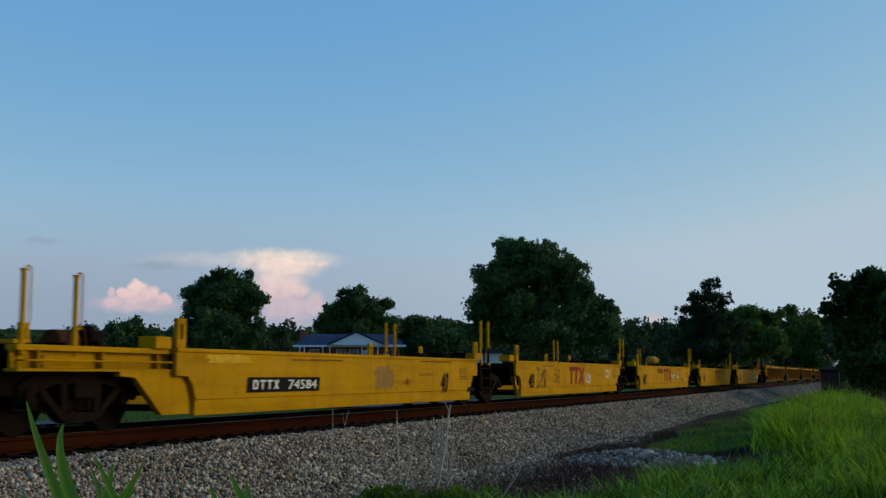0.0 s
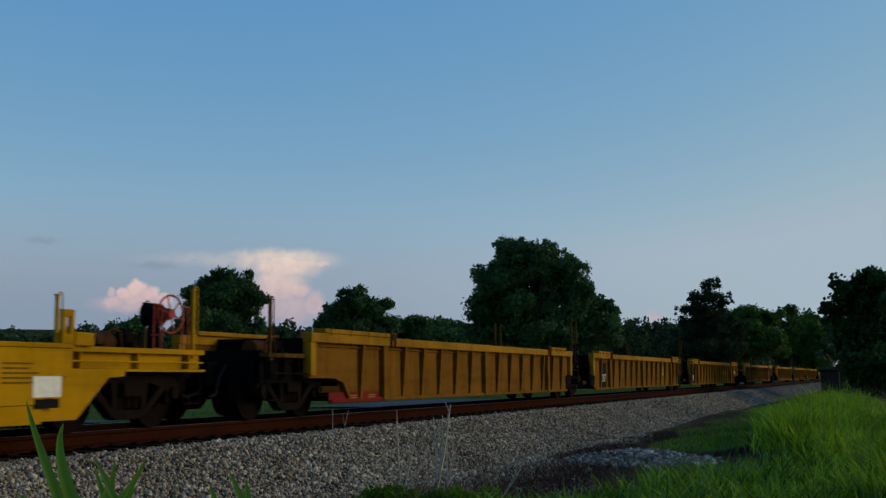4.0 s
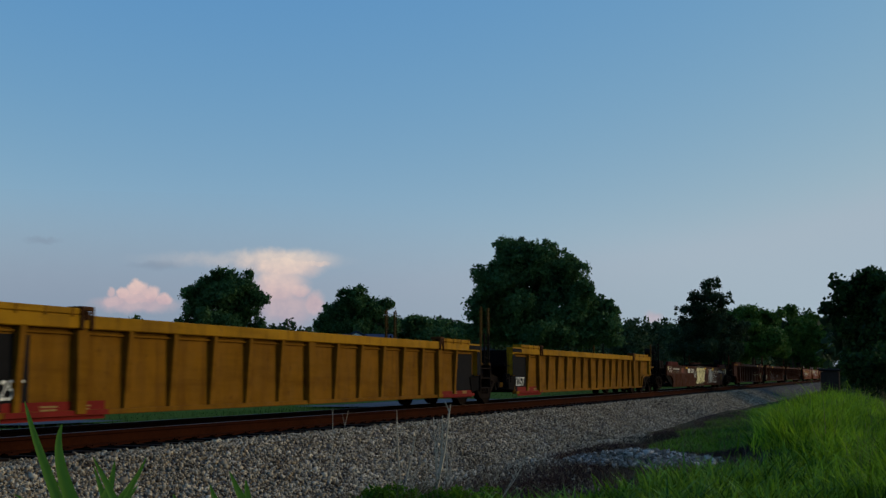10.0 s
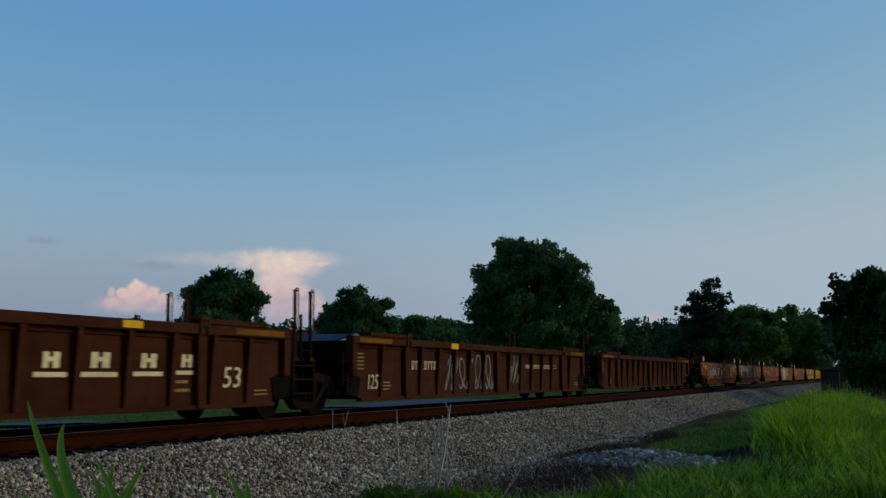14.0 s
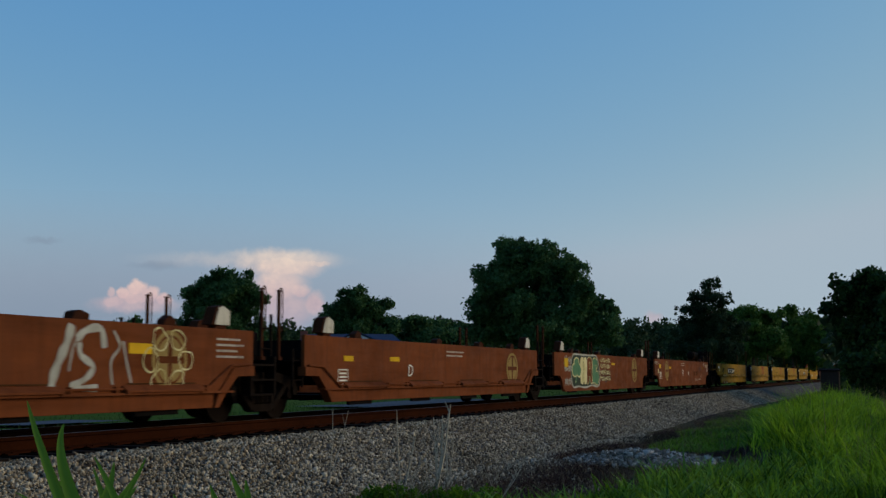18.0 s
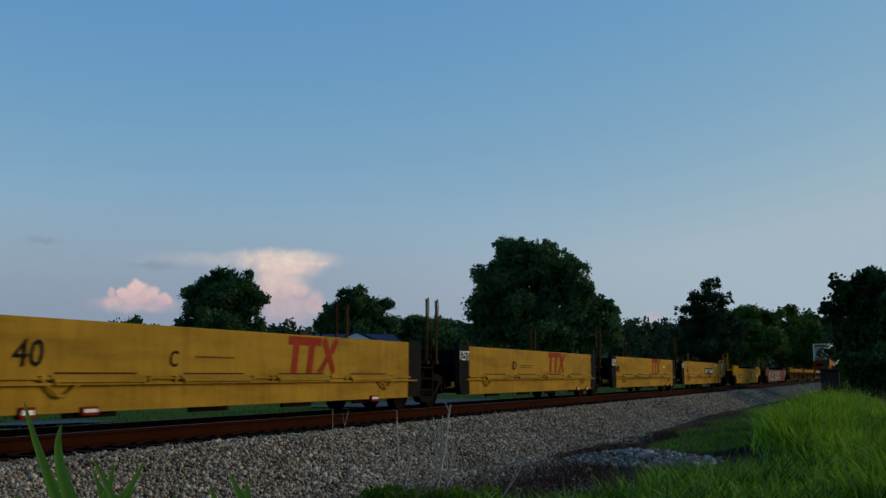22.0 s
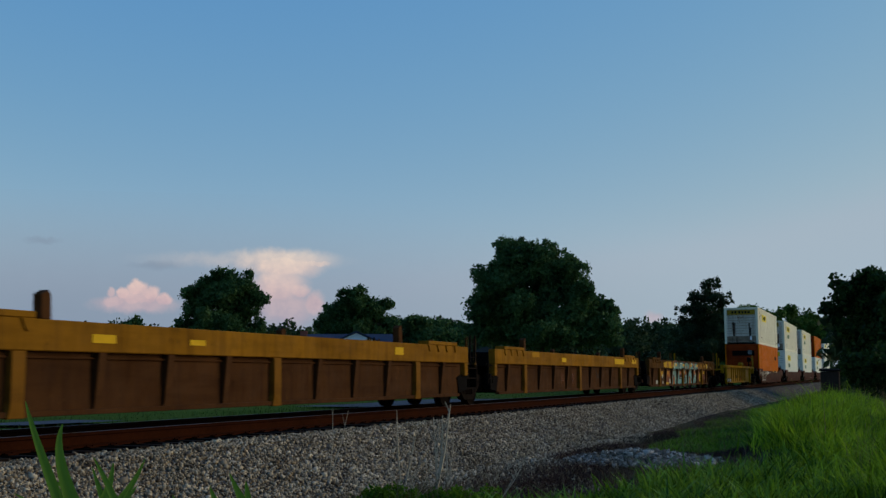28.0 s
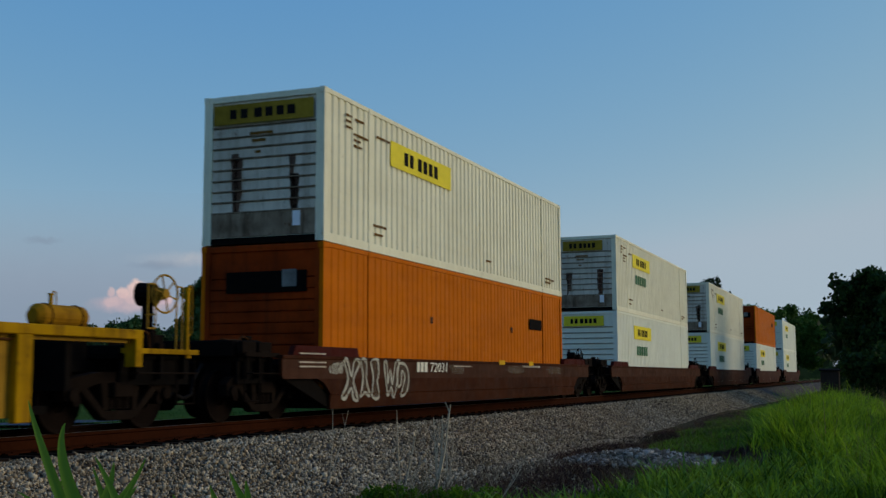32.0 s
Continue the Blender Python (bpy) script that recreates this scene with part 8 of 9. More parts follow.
tag("A3", -2.26, -0.91, 0.84, 1.07, M["ginkline"], 0.022)
label_patch("A3", 3.75, 4.05, 0.45, 0.60, M["faintprint"])
word("A4", -5.11, -4.61, 0.38, 0.83, "40")
company_mark("A4", -0.74, 1.21, 0.46, 1.02)
print_block("A4", 3.20, 3.80, 0.74, 0.84, 2, M["faintprint"])
word("A5", -5.15, -4.58, 0.37, 0.78, "40")
for key, x0 in (("A1", -2.3), ("A2", -3.9), ("A3", 2.9), ("A4", -3.4), ("A5", -1.0)):
    print_block(key, x0, x0 + 1.3, 0.96, 1.03, 1, M["faintprint"])
    print_block(key, 2.6, 3.5, 0.72, 0.79, 2, M["faintprint"])
    print_block(key, 5.05, 5.65, 0.62, 0.90, 5, M["faintprint"])
    label_patch(key, 5.60, 6.02, 0.36, 0.47, M["black"], "small black plate with white print")
    print_block(key, 5.63, 5.98, 0.385, 0.45, 2, M["letter"])
blotch("A1", 0.3, 1.3, 0.45, 0.95, M["gfaint"], 0.003, 8)
blotch("A1", -5.6, -4.2, 0.93, 1.07, M["gyellow"], 0.003, 9)
number_panel("A5", 1.71, 4.17, 0.45, 0.67, "74584")
star_mark("A5", -3.08, -2.59, 0.54, 0.75)
label_patch("A5", 5.56, 6.05, 0.49, 0.74, M["letter"])
label_patch("r1", -7.88, -5.39, 0.24, 0.44, M["redpatch"], "red painted patch", 0.005)
label_patch("r2", -7.45, -6.44, 0.26, 1.19, M["black"], "black painted panel", 0.003)
word("r2", -7.19, -6.57, 0.52, 0.78, "125T", M["letter"])
label_patch("r2", 7.88, 8.48, 0.34, 1.28, M["black"], "black painted panel", 0.003)
label_patch("r3", -8.92, -7.59, 0.22, 1.19, M["black"], "black painted panel", 0.003)
word("r3", -8.67, -8.01, 0.47, 0.74, "125T", M["letter"])
mark("r3", 2.77, 3.37, 0.81, 0.99, 4)
word("r3", 3.68, 4.39, 0.81, 1.01, "88807", M["cream"])
word("r3", 5.78, 6.32, 0.53, 0.83, "53", M["steel"])
label_patch("r3", 8.40, 8.70, 0.87, 1.00, M["letter"])
company_mark("r4", 3.05, 4.43, 0.72, 0.99, M["dull"])
label_patch("r4", 8.02, 8.37, 0.34, 0.98, M["cream"])
label_patch("r5", -5.22, -3.70, 0.79, 1.04, M["black"], "black number panel", 0.004)
mark("r5", -5.14, -4.72, 0.83, 1.00, 4)
word("r5", -4.40, -3.76, 0.83, 1.00, "86867", M["cream"])
label_patch("r5", -6.62, -5.15, 0.21, 0.46, M["redpatch"], "red painted patch", 0.005)
label_patch("r5", 7.79, 8.94, 0.21, 1.28, M["black"], "black painted panel", 0.003)
label_patch("r5", 6.73, 8.93, 0.26, 0.42, M["redpatch"], "red painted patch", 0.005)
label_patch("r6", -7.66, -6.94, 0.33, 1.23, M["black"], "black painted panel", 0.003)
word("r6", -7.48, -7.04, 0.46, 0.70, "125T", M["letter"])
label_patch("r6", -7.38, -5.52, 0.20, 0.43, M["redpatch"], "red painted patch", 0.005)
label_patch("r6", 7.22, 8.38, 0.21, 1.28, M["black"], "black painted panel", 0.003)
label_patch("r6", 6.32, 8.37, 0.23, 0.39, M["redpatch"], "red painted patch", 0.005)
label_patch("r7", -8.89, -7.82, 0.28, 1.25, M["black"], "black painted panel", 0.003)
word("r7", -8.81, -8.09, 0.46, 0.70, "125T", M["letter"])
label_patch("r7", -8.69, -6.48, 0.19, 0.43, M["redpatch"], "red painted patch", 0.005)
for k in range(3):
    label_patch("f0", -4.22 + 0.21 * k, -4.07 + 0.21 * k, 0.87, 1.07, M["letter"])
word("f0", -3.48, -2.50, 0.87, 1.07, "72309", M["letter"])
Z = unit_box(-1.62, 1.36, 0.27, 1.17)
mass = Z([(0.0, 0.08), (0.06, 0.35), (0.03, 0.75), (0.10, 0.98), (0.24, 0.93), (0.33, 1.0), (0.47, 0.95), (0.56, 1.0), (0.70, 0.94), (0.80, 1.0), (0.97, 0.82), (0.93, 0.45), (0.88, 0.10), (0.74, 0.14), (0.66, 0.02), (0.55, 0.12), (0.44, 0.0), (0.32, 0.10), (0.18, 0.0)])
line("f0", curve(mass, 3, True), 0.17, M["gfaint"], 0.0030, True, "paint_halo")
bubble("f0", mass, M["gcream"], M["ginkline"], 0.045, 0.0036)
for cut in ([(0.05, 0.62), (0.16, 0.78), (0.20, 0.62), (0.12, 0.45), (0.20, 0.30), (0.13, 0.14)], [(0.28, 0.95), (0.31, 0.55), (0.27, 0.12)], [(0.34, 0.78), (0.44, 0.66), (0.36, 0.56)], [(0.38, 0.36), (0.47, 0.28), (0.40, 0.10)],
            [(0.52, 0.97), (0.51, 0.50), (0.53, 0.08)], [(0.66, 0.84), (0.58, 0.70), (0.67, 0.52), (0.58, 0.40), (0.62, 0.12)], [(0.74, 0.95), (0.72, 0.6), (0.74, 0.2)], [(0.78, 0.78), (0.92, 0.74)], [(0.85, 0.74), (0.84, 0.15)]):
    line("f0", curve(Z(cut), 4), 0.050, M["ginkline"], 0.0046)
tag("f0", -2.35, -1.70, 0.62, 0.92, M["gwhite"], 0.028)
line("f0", curve([(2.55, 1.12), (2.72, 0.95), (2.60, 0.60), (2.38, 0.28)], 5), 0.075, M["gwhite"], 0.004)
blotch("f0", 2.75, 4.1, 0.30, 1.10, M["ggrey"], 0.003, 12)
blotch("f0", 3.5, 5.7, 0.35, 1.05, M["gfaint"], 0.0032, 13)
tag("f0", 2.9, 5.6, 0.30, 1.05, M["gwhite"], 0.045, 0.8)
for k, (x0, x1) in enumerate(((-8.3, -6.9), (-6.2, -5.3), (-2.2, -1.75), (1.9, 2.5), (6.0, 7.6))):
    blotch("f0", x0, x1, 0.84, 1.10, M["gmaroon"] if k % 2 else M["gfaint"], 0.0028, 50 + k)
label_patch("f0", -4.82, -4.34, 1.07, 1.16, M["signyellow"], "yellow square label")
label_patch("f0", 1.21, 1.73, 1.07, 1.17, M["signyellow"], "yellow square label")
label_patch("f0", 3.99, 4.53, 1.01, 1.14, M["signyellow"], "yellow square label")
print_block("f0", -9.39, -8.69, 0.84, 1.13, 4)
label_patch("f0", -9.72, -9.53, 0.97, 1.16, M["cream"])
stencil_frame("f0", 7.26, 7.96, 0.46, 0.77, M["ochre_top"])
for x0, txt in ((6.62, "45"), (7.10, "48"), (7.80, "53")):
    word("f0", x0, x0 + 0.20, 0.87, 1.0, txt, M["letter"])
print_block("f0", 5.9, 6.4, 0.84, 1.0, 3, M["cream"])
label_patch("f0", 9.35, 9.72, 0.84, 1.10, M["cream"])
print_block("f0", 8.43, 9.15, 0.84, 1.05, 4)
label_patch("f0", 8.24, 9.20, 1.04, 1.12, M["ochre_top"], "faded orange label")
print_block("f0", -8.39, -6.20, 0.93, 1.06, 1)
mark("b1", 3.09, 3.60, 0.73, 1.04, 1)
mark("b1", 3.97, 4.60, 0.73, 1.05, 1)
mark("b1", 5.02, 5.60, 0.74, 1.05, 1)
mark("b1", 5.98, 6.44, 0.76, 1.05, 1)
word("b1", 7.13, 7.62, 0.56, 0.88, "53", M["cream"])
label_patch("b1", 4.51, 4.94, 1.38, 1.48, M["signyellow"], "yellow square label")
for key in ("b1", "b2", "b3"):
    half = {"b1": 9.05, "b2": 8.7, "b3": 9.25}[key]
    for e in (-1, 1):
        x0 = min(e * (half - 0.25), e * (half - 1.75))
        label_patch(key, x0, x0 + 1.5, 1.38, 1.47, M["majorrib"], "faded orange strip on the chord")
        print_block(key, x0 + 0.1, x0 + 1.4, 1.395, 1.455, 1, M["cream"])
    print_block(key, -half + 0.35, -half + 0.75, 0.82, 1.18, 5, M["dull"])
    print_block(key, -half + 1.45, -half + 2.0, 0.42, 0.62, 3, M["dull"])
    print_block(key, half - 1.0, half - 0.5, 0.40, 0.52, 2, M["dull"])
print_block("b1", 5.75, 6.40, 0.44, 0.68, 2, M["dull"])
word("b2", -7.84, -7.16, 0.48, 0.77, "125T", M["cream"])
mark("b2", -5.66, -4.07, 0.87, 1.06, 9)
scrawl("b2", -3.72, -2.92, 0.40, 1.22, M["ggrey"])
scrawl("b2", -2.83, -1.85, 0.43, 1.16, M["ggrey"])
scrawl("b2", -1.66, -0.12, 0.40, 1.26, M["ggrey"])
scrawl("b2", 1.03, 2.05, 0.53, 1.29, M["ggrey"])
print_block("b2", 2.46, 5.91, 0.92, 1.04, 3, M["cream"])
label_patch("b2", -3.59, -3.14, 1.35, 1.48, M["signyellow"], "yellow square label")
for k, x0 in enumerate((-5.2, -4.3, -3.5, -2.6, -1.8)):
    U = unit_box(x0, x0 + 0.95, 0.56, 1.36)
    blotch("B1", x0 - 0.1, x0 + 0.8, 0.60, 1.32, M["gfaint"], 0.0026, 70 + k)
    bubble("B1", U([(0.05, 0.1), (0.0, 0.6), (0.15, 0.95), (0.6, 1.0), (0.95, 0.8), (0.75, 0.55), (1.0, 0.3), (0.85, 0.0), (0.4, 0.08)]), None, M["gwhite"], 0.022, 0.003 + 0.0002 * k)
    line("B1", curve(U([(0.3, 0.7), (0.6, 0.6), (0.5, 0.3), (0.2, 0.2)]), 4), 0.03, M["gwhite"], 0.0045)
for k, x0 in enumerate((-1.25, 1.7, 2.5, 3.3)):
    U = unit_box(x0, x0 + 0.85, 0.66, 1.18)
    line("B1", curve(U([(0.1, 0.05), (0.0, 0.7), (0.4, 1.0), (0.9, 0.8), (0.6, 0.45), (0.95, 0.1), (0.45, 0.2)]), 5, True), 0.03 if k else 0.10, M["gfaint"], 0.003, True)
mark("B1", -3.90, -2.95, 0.77, 1.01, 4)
word("B1", -2.80, -1.64, 0.78, 1.03, "237848", M["cream"])
word("B1", -0.82, -0.58, 0.76, 0.99, "B", M["letter"])
label_patch("B1", -5.67, -5.29, 1.09, 1.27, M["signyellow"], "yellow square label")
label_patch("B1", -2.91, -2.51, 1.06, 1.16, M["signyellow"], "yellow square label")
label_patch("B1", -0.48, -0.03, 1.05, 1.15, M["signyellow"], "yellow square label")
label_patch("B1", 1.57, 1.99, 1.02, 1.14, M["signyellow"], "yellow square label")
round_crest("B1", 4.61, 5.55, 0.48, 1.36)
print_block("B1", -6.40, -5.70, 1.12, 1.38, 4)
print_block("B1", 0.29, 1.25, 1.20, 1.36, 2)
stencil_frame("B1", 0.58, 0.88, 0.78, 1.04)
print_block("B1", 5.80, 6.62, 0.93, 1.26, 4)
label_patch("B1", 6.66, 7.12, 1.20, 1.31, M["mustardsign"], "dirty yellow square label")
label_patch("B1", 6.64, 7.12, 1.04, 1.17, M["mustardsign"], "dirty yellow square label")
label_patch("B1", 6.86, 7.12, 0.86, 0.95, M["dull"], "faded label")
print_block("B1", 7.28, 7.62, 1.18, 1.28, 1, M["letter"])
print_block("B2", -6.62, -5.68, 1.22, 1.36, 3)
label_patch("B2", -5.94, -5.78, 0.92, 1.08, M["cream"])
stencil_frame("B2", -5.68, -5.18, 0.68, 0.92)
wings("B2", -5.75, -3.55, 0.60, 1.40)
wings("B2", -3.55, -1.80, 0.60, 1.40)
for k in range(9):          # gaps between the letters, in the colour below
    x0 = -5.35 + 0.40 * k
    zz = 0.98 - 0.10 * (k % 3)
    line("B2", curve([(x0, 1.34), (x0 + 0.10 * (-1) ** k, 1.20), (x0 + 0.02, zz + 0.08), (x0 + 0.12, zz - 0.12)], 5), 0.030, M["redbrown"], 0.0066 + 0.0002 * k)
throw_up("B2", -1.91, 0.70, 0.58, 1.40, M["gwhite"])
label_patch("B2", -5.81, -5.26, 1.04, 1.25, M["signyellow"], "yellow square label")
label_patch("B2", -3.35, -2.94, 1.04, 1.17, M["signyellow"], "yellow square label")
label_patch("B2", -0.87, -0.53, 1.07, 1.18, M["signyellow"], "yellow square label")
print_block("B2", 5.84, 6.63, 0.96, 1.31, 4)
for w, pts in ((0.13, [(2.58, 1.38), (2.50, 1.15), (2.38, 0.95), (2.27, 0.72), (2.24, 0.55)]), (0.10, [(2.68, 1.20), (2.87, 1.32), (3.14, 1.34), (3.22, 1.10)]), (0.085, [(2.73, 1.16), (2.77, 1.0), (3.01, 0.86), (2.87, 0.71), (2.60, 0.60), (3.10, 0.59)]),
               (0.035, [(3.40, 1.33), (3.53, 1.13), (3.36, 0.93), (3.40, 0.63)]), (0.035, [(3.60, 1.20), (3.67, 0.96), (3.80, 0.63)]), (0.03, [(2.75, 1.28), (2.62, 1.10), (2.55, 0.80)])):
    line("B2", curve(pts, 6), w, M["gwhite"], 0.0040 + w * 0.02)
fill("B2", [oval(4.65, 0.965, 0.40, 0.40, 28)], M["gcrest"], 0.0032, "crest")
for k in range(6):
    a0 = 6.2832 * k / 6
    cx, cz = 4.62 + 0.42 * math.cos(a0), 0.96 + 0.33 * math.sin(a0)
    line("B2", curve(oval(cx, cz, 0.17, 0.15, 8, 0.15, k), 3, True), 0.022, M["gcream"], 0.0080 + 0.0003 * k, True)
label_patch("B2", 3.73, 4.23, 1.04, 1.18, M["signyellow"], "yellow square label")
round_crest("B2", 4.24, 5.07, 0.55, 1.38)
word("B3", -2.42, -2.18, 0.73, 0.97, "D", M["letter"])
round_crest("B3", 4.14, 5.11, 0.52, 1.34)
stencil_frame("B3", -5.67, -5.27, 0.59, 0.85)
label_patch("B3", -5.44, -5.04, 1.01, 1.11, M["signyellow"], "yellow square label")
label_patch("B3", -3.35, -2.89, 1.03, 1.12, M["signyellow"], "yellow square label")
print_block("B3", -0.20, 0.98, 1.12, 1.30, 2)
for z0, z1 in ((1.10, 1.36), (0.88, 1.05), (0.45, 0.66)):
    tag("B4", -5.88, -5.02, z0, z1, M["gwhite"], 0.022)
fill("B4", [curve([(-5.0, 0.55), (-5.12, 1.0), (-4.85, 1.36), (-4.3, 1.40), (-3.5, 1.39), (-2.6, 1.39), (-1.75, 1.36), (-1.4, 0.95), (-1.36, 0.55), (-1.6, 0.40), (-2.4, 0.44), (-3.3, 0.38), (-4.2, 0.42), (-4.8, 0.40)], 5, True)], M["gdark"], 0.0028, "paint_halo")
line("B4", curve([(-5.0, 0.55), (-5.14, 1.0), (-4.87, 1.38), (-4.3, 1.42), (-3.5, 1.41), (-2.6, 1.41), (-1.72, 1.38), (-1.36, 0.95), (-1.32, 0.55), (-1.6, 0.37), (-2.4, 0.41), (-3.3, 0.35), (-4.2, 0.39), (-4.8, 0.37)], 5, True), 0.055, M["gwhite"], 0.0032, True)
for k, x0 in enumerate((-3.98, -3.56)):
    U = unit_box(x0, x0 + 0.50, 0.44, 1.35)
    bubble("B4", U([(0.5, 0.0), (0.12, 0.08), (0.02, 0.35), (0.10, 0.55), (0.0, 0.75), (0.15, 0.95), (0.5, 1.0), (0.85, 0.95), (1.0, 0.7), (0.92, 0.5), (0.98, 0.25), (0.85, 0.06)]), M["gcream"], M["ginkline"], 0.022, 0.0040 + 0.001 * k)
U = unit_box(-3.10, -2.36, 0.45, 1.35)
bubble("B4", U([(0.05, 0.05), (0.02, 0.6), (0.15, 0.95), (0.6, 1.0), (0.95, 0.85), (0.98, 0.6), (0.80, 0.45), (1.0, 0.15), (0.85, 0.02), (0.62, 0.10), (0.45, 0.30), (0.30, 0.04)]), M["redbrown"], M["gcream"], 0.030, 0.0042)
line("B4", curve(U([(0.42, 0.80), (0.62, 0.78), (0.64, 0.62), (0.45, 0.58)]), 4, True), 0.03, M["gcream"], 0.0056, True)
U = unit_box(-2.42, -1.45, 0.43, 1.33)
bubble("B4", U([(0.05, 0.10), (0.12, 0.45), (0.10, 0.85), (0.35, 1.0), (0.72, 0.95), (0.82, 0.70), (0.62, 0.52), (0.92, 0.48), (1.0, 0.2), (0.75, 0.0), (0.35, 0.06)]), M["ggreen"], M["gcream"], 0.030, 0.0050)
line("B4", curve(U([(0.50, 0.78), (0.62, 0.62), (0.55, 0.45)]), 4), 0.03, M["gcream"], 0.0064)
clover("B4", -4.98, -3.86, 0.42, 1.36)
for row in range(4):
    tag("B4", -1.22, 0.30, 1.20 - 0.21 * row, 1.34 - 0.21 * row, M["gcream"], 0.016, 0.75)
blotch("B4", -1.28, 0.42, 0.50, 1.0, M["gfaint"], 0.0028, 31)
round_crest("B4", 3.98, 4.93, 0.47, 1.42)
label_patch("B4", -5.88, -5.46, 1.01, 1.28, M["signyellow"], "yellow square label")
label_patch("B4", 0.53, 1.04, 1.11, 1.19, M["signyellow"], "yellow square label")
round_crest("B5", -5.33, -4.43, 0.51, 1.39)
word("B5", 0.91, 1.11, 0.72, 0.96, "A", M["letter"])
stencil_frame("B5", -6.68, -6.13, 0.62, 0.87)
print_block("B5", -1.05, 0.16, 1.15, 1.33, 2)
label_patch("B5", -6.70, -6.26, 1.06, 1.22, M["signyellow"], "yellow square label")
label_patch("B5", -4.23, -3.80, 1.04, 1.14, M["signyellow"], "yellow square label")
label_patch("B5", -6.97, -6.78, 0.84, 1.03, M["cream"])
print_block("B5", -7.66, -6.77, 1.20, 1.34, 3)
stencil_frame("B5", 6.95, 7.39, 0.98, 1.28)
print_block("B5", 5.85, 6.50, 1.20, 1.38, 3)
label_patch("B5", 6.60, 6.76, 1.14, 1.34, M["cream"])
label_patch("B5", 5.38, 5.80, 1.06, 1.20, M["majorrib"], "faded orange label")
print_block("B5", 3.0, 4.0, 0.44, 0.56, 2)
print_block("B5", 4.1, 5.1, 0.48, 0.56, 2)
print_block("B5", 4.75, 5.4, 0.62, 0.72, 2)
blotch("B5", 4.5, 4.85, 0.94, 1.2, M["gmaroon"], 0.003, 120)
blotch("B5", 4.95, 5.2, 0.94, 1.2, M["gmaroon"], 0.003, 123)
blotch("B5", 2.6, 3.1, 0.70, 0.95, M["faintred"], 0.003, 121)
blotch("B5", 3.3, 3.9, 0.72, 0.95, M["faintred"], 0.003, 122)
stencil_frame("B5", -0.72, -0.46, 0.75, 0.99)
word("D1", -5.34, -4.77, 0.85, 1.17, "40")
number_panel("D1", -2.89, 0.29, 0.83, 1.18, "760648")
word("D1", 0.94, 1.24, 0.91, 1.10, "B")
star_mark("D1", 1.60, 2.47, 0.88, 1.13)
label_patch("D1", -7.10, -6.71, 1.15, 1.28, M["letter"])
label_patch("D1", -6.66, -6.50, 0.98, 1.16, M["cream"])
print_block("D1", -6.10, -5.29, 1.15, 1.41, 4, M["faintprint"])
print_block("D1", -5.15, -3.37, 1.35, 1.42, 1, M["faintprint"])
red_tag("D1", -4.95, -4.67, 0.24, 0.37)
red_tag("D1", -3.82, -3.53, 0.24, 0.36)
word("D2", -5.57, -5.06, 0.85, 1.18, "40")
word("D2", -2.50, -2.31, 0.87, 1.10, "C")
company_mark("D2", 0.84, 2.70, 0.79, 1.41)
print_block("D2", -1.87, -0.47, 0.96, 1.03, 1, M["faintprint"])
red_tag("D2", -5.44, -5.18, 0.24, 0.38)
red_tag("D2", -4.35, -4.03, 0.25, 0.36)
red_tag("D2", 4.12, 4.46, 0.25, 0.36)
word("D3", -2.58, -2.29, 0.90, 1.12, "D")
company_mark("D3", 0.81, 2.63, 0.83, 1.42)
print_block("D3", -1.91, -0.58, 0.92, 1.03, 2, M["faintprint"])
red_tag("D3", 4.04, 4.30, 0.26, 0.37)
red_tag("D3", 5.18, 5.44, 0.25, 0.37)
word("D4", -5.90, -5.32, 0.85, 1.10, "40")
company_mark("D4", 0.88, 2.69, 0.76, 1.44)
red_tag("D4", 4.03, 4.31, 0.24, 0.37)
red_tag("D4", 5.13, 5.45, 0.24, 0.36)
print_block("D4", 4.72, 5.51, 0.92, 1.20, 5, M["faintprint"])
label_patch("D4", 3.39, 3.89, 1.06, 1.17, M["signyellow"], "yellow square label")
for key, x0 in (("D2", -6.45), ("D3", -6.40), ("D4", -6.30), ("D5", -7.60)):
    fit_text(UNITS[key][0], "125T", x0 - 0.20, x0 + 0.42, 1.10, 1.32, M["letter"], -1.447, "white capacity lettering")
word("D5", -6.54, -5.94, 0.85, 1.15, "40")
number_panel("D5", -0.56, 2.66, 0.81, 1.13, "760648")
star_mark("D5", -2.54, -2.06, 0.91, 1.08)
stencil_frame("D5", 6.27, 6.68, 1.12, 1.39)
print_block("D5", 3.72, 5.12, 1.28, 1.44, 1, M["faintprint"])
print_block("r2", 7.95, 8.40, 0.72, 1.02, 6, M["letter"])
word("r2", 7.02, 7.55, 0.72, 0.98, "53", M["black"])
print_block("D5", 5.41, 5.97, 0.95, 1.05, 1, M["faintprint"])
label_patch("D5", 3.57, 3.82, 1.25, 1.35, M["letter"])
blotch("D5", 6.62, 7.36, 0.92, 1.40, M["violet"], 0.0030, 47)
tag("D5", 6.69, 7.35, 0.95, 1.34, M["ggrey"], 0.03)
red_tag("D5", 3.48, 3.82, 0.28, 0.42)
red_tag("D5", 4.60, 4.82, 0.30, 0.41)
number_panel("Y1", -5.49, -3.13, 0.58, 0.81, "457152")
fat_letter("Y1", -1.06, -0.18, 0.27, 1.15, M["yellow"], M["black"])
fat_letter("Y1", -0.29, 0.77, 0.30, 1.14, M["yellow"], M["black"])
company_mark("Y1", 0.71, 2.45, 0.46, 1.01)
word("Y1", 4.31, 4.86, 0.39, 0.74, "40")
tag("Y1", 2.84, 3.67, 0.45, 1.10, M["gwhite"], 0.03, 0.6)
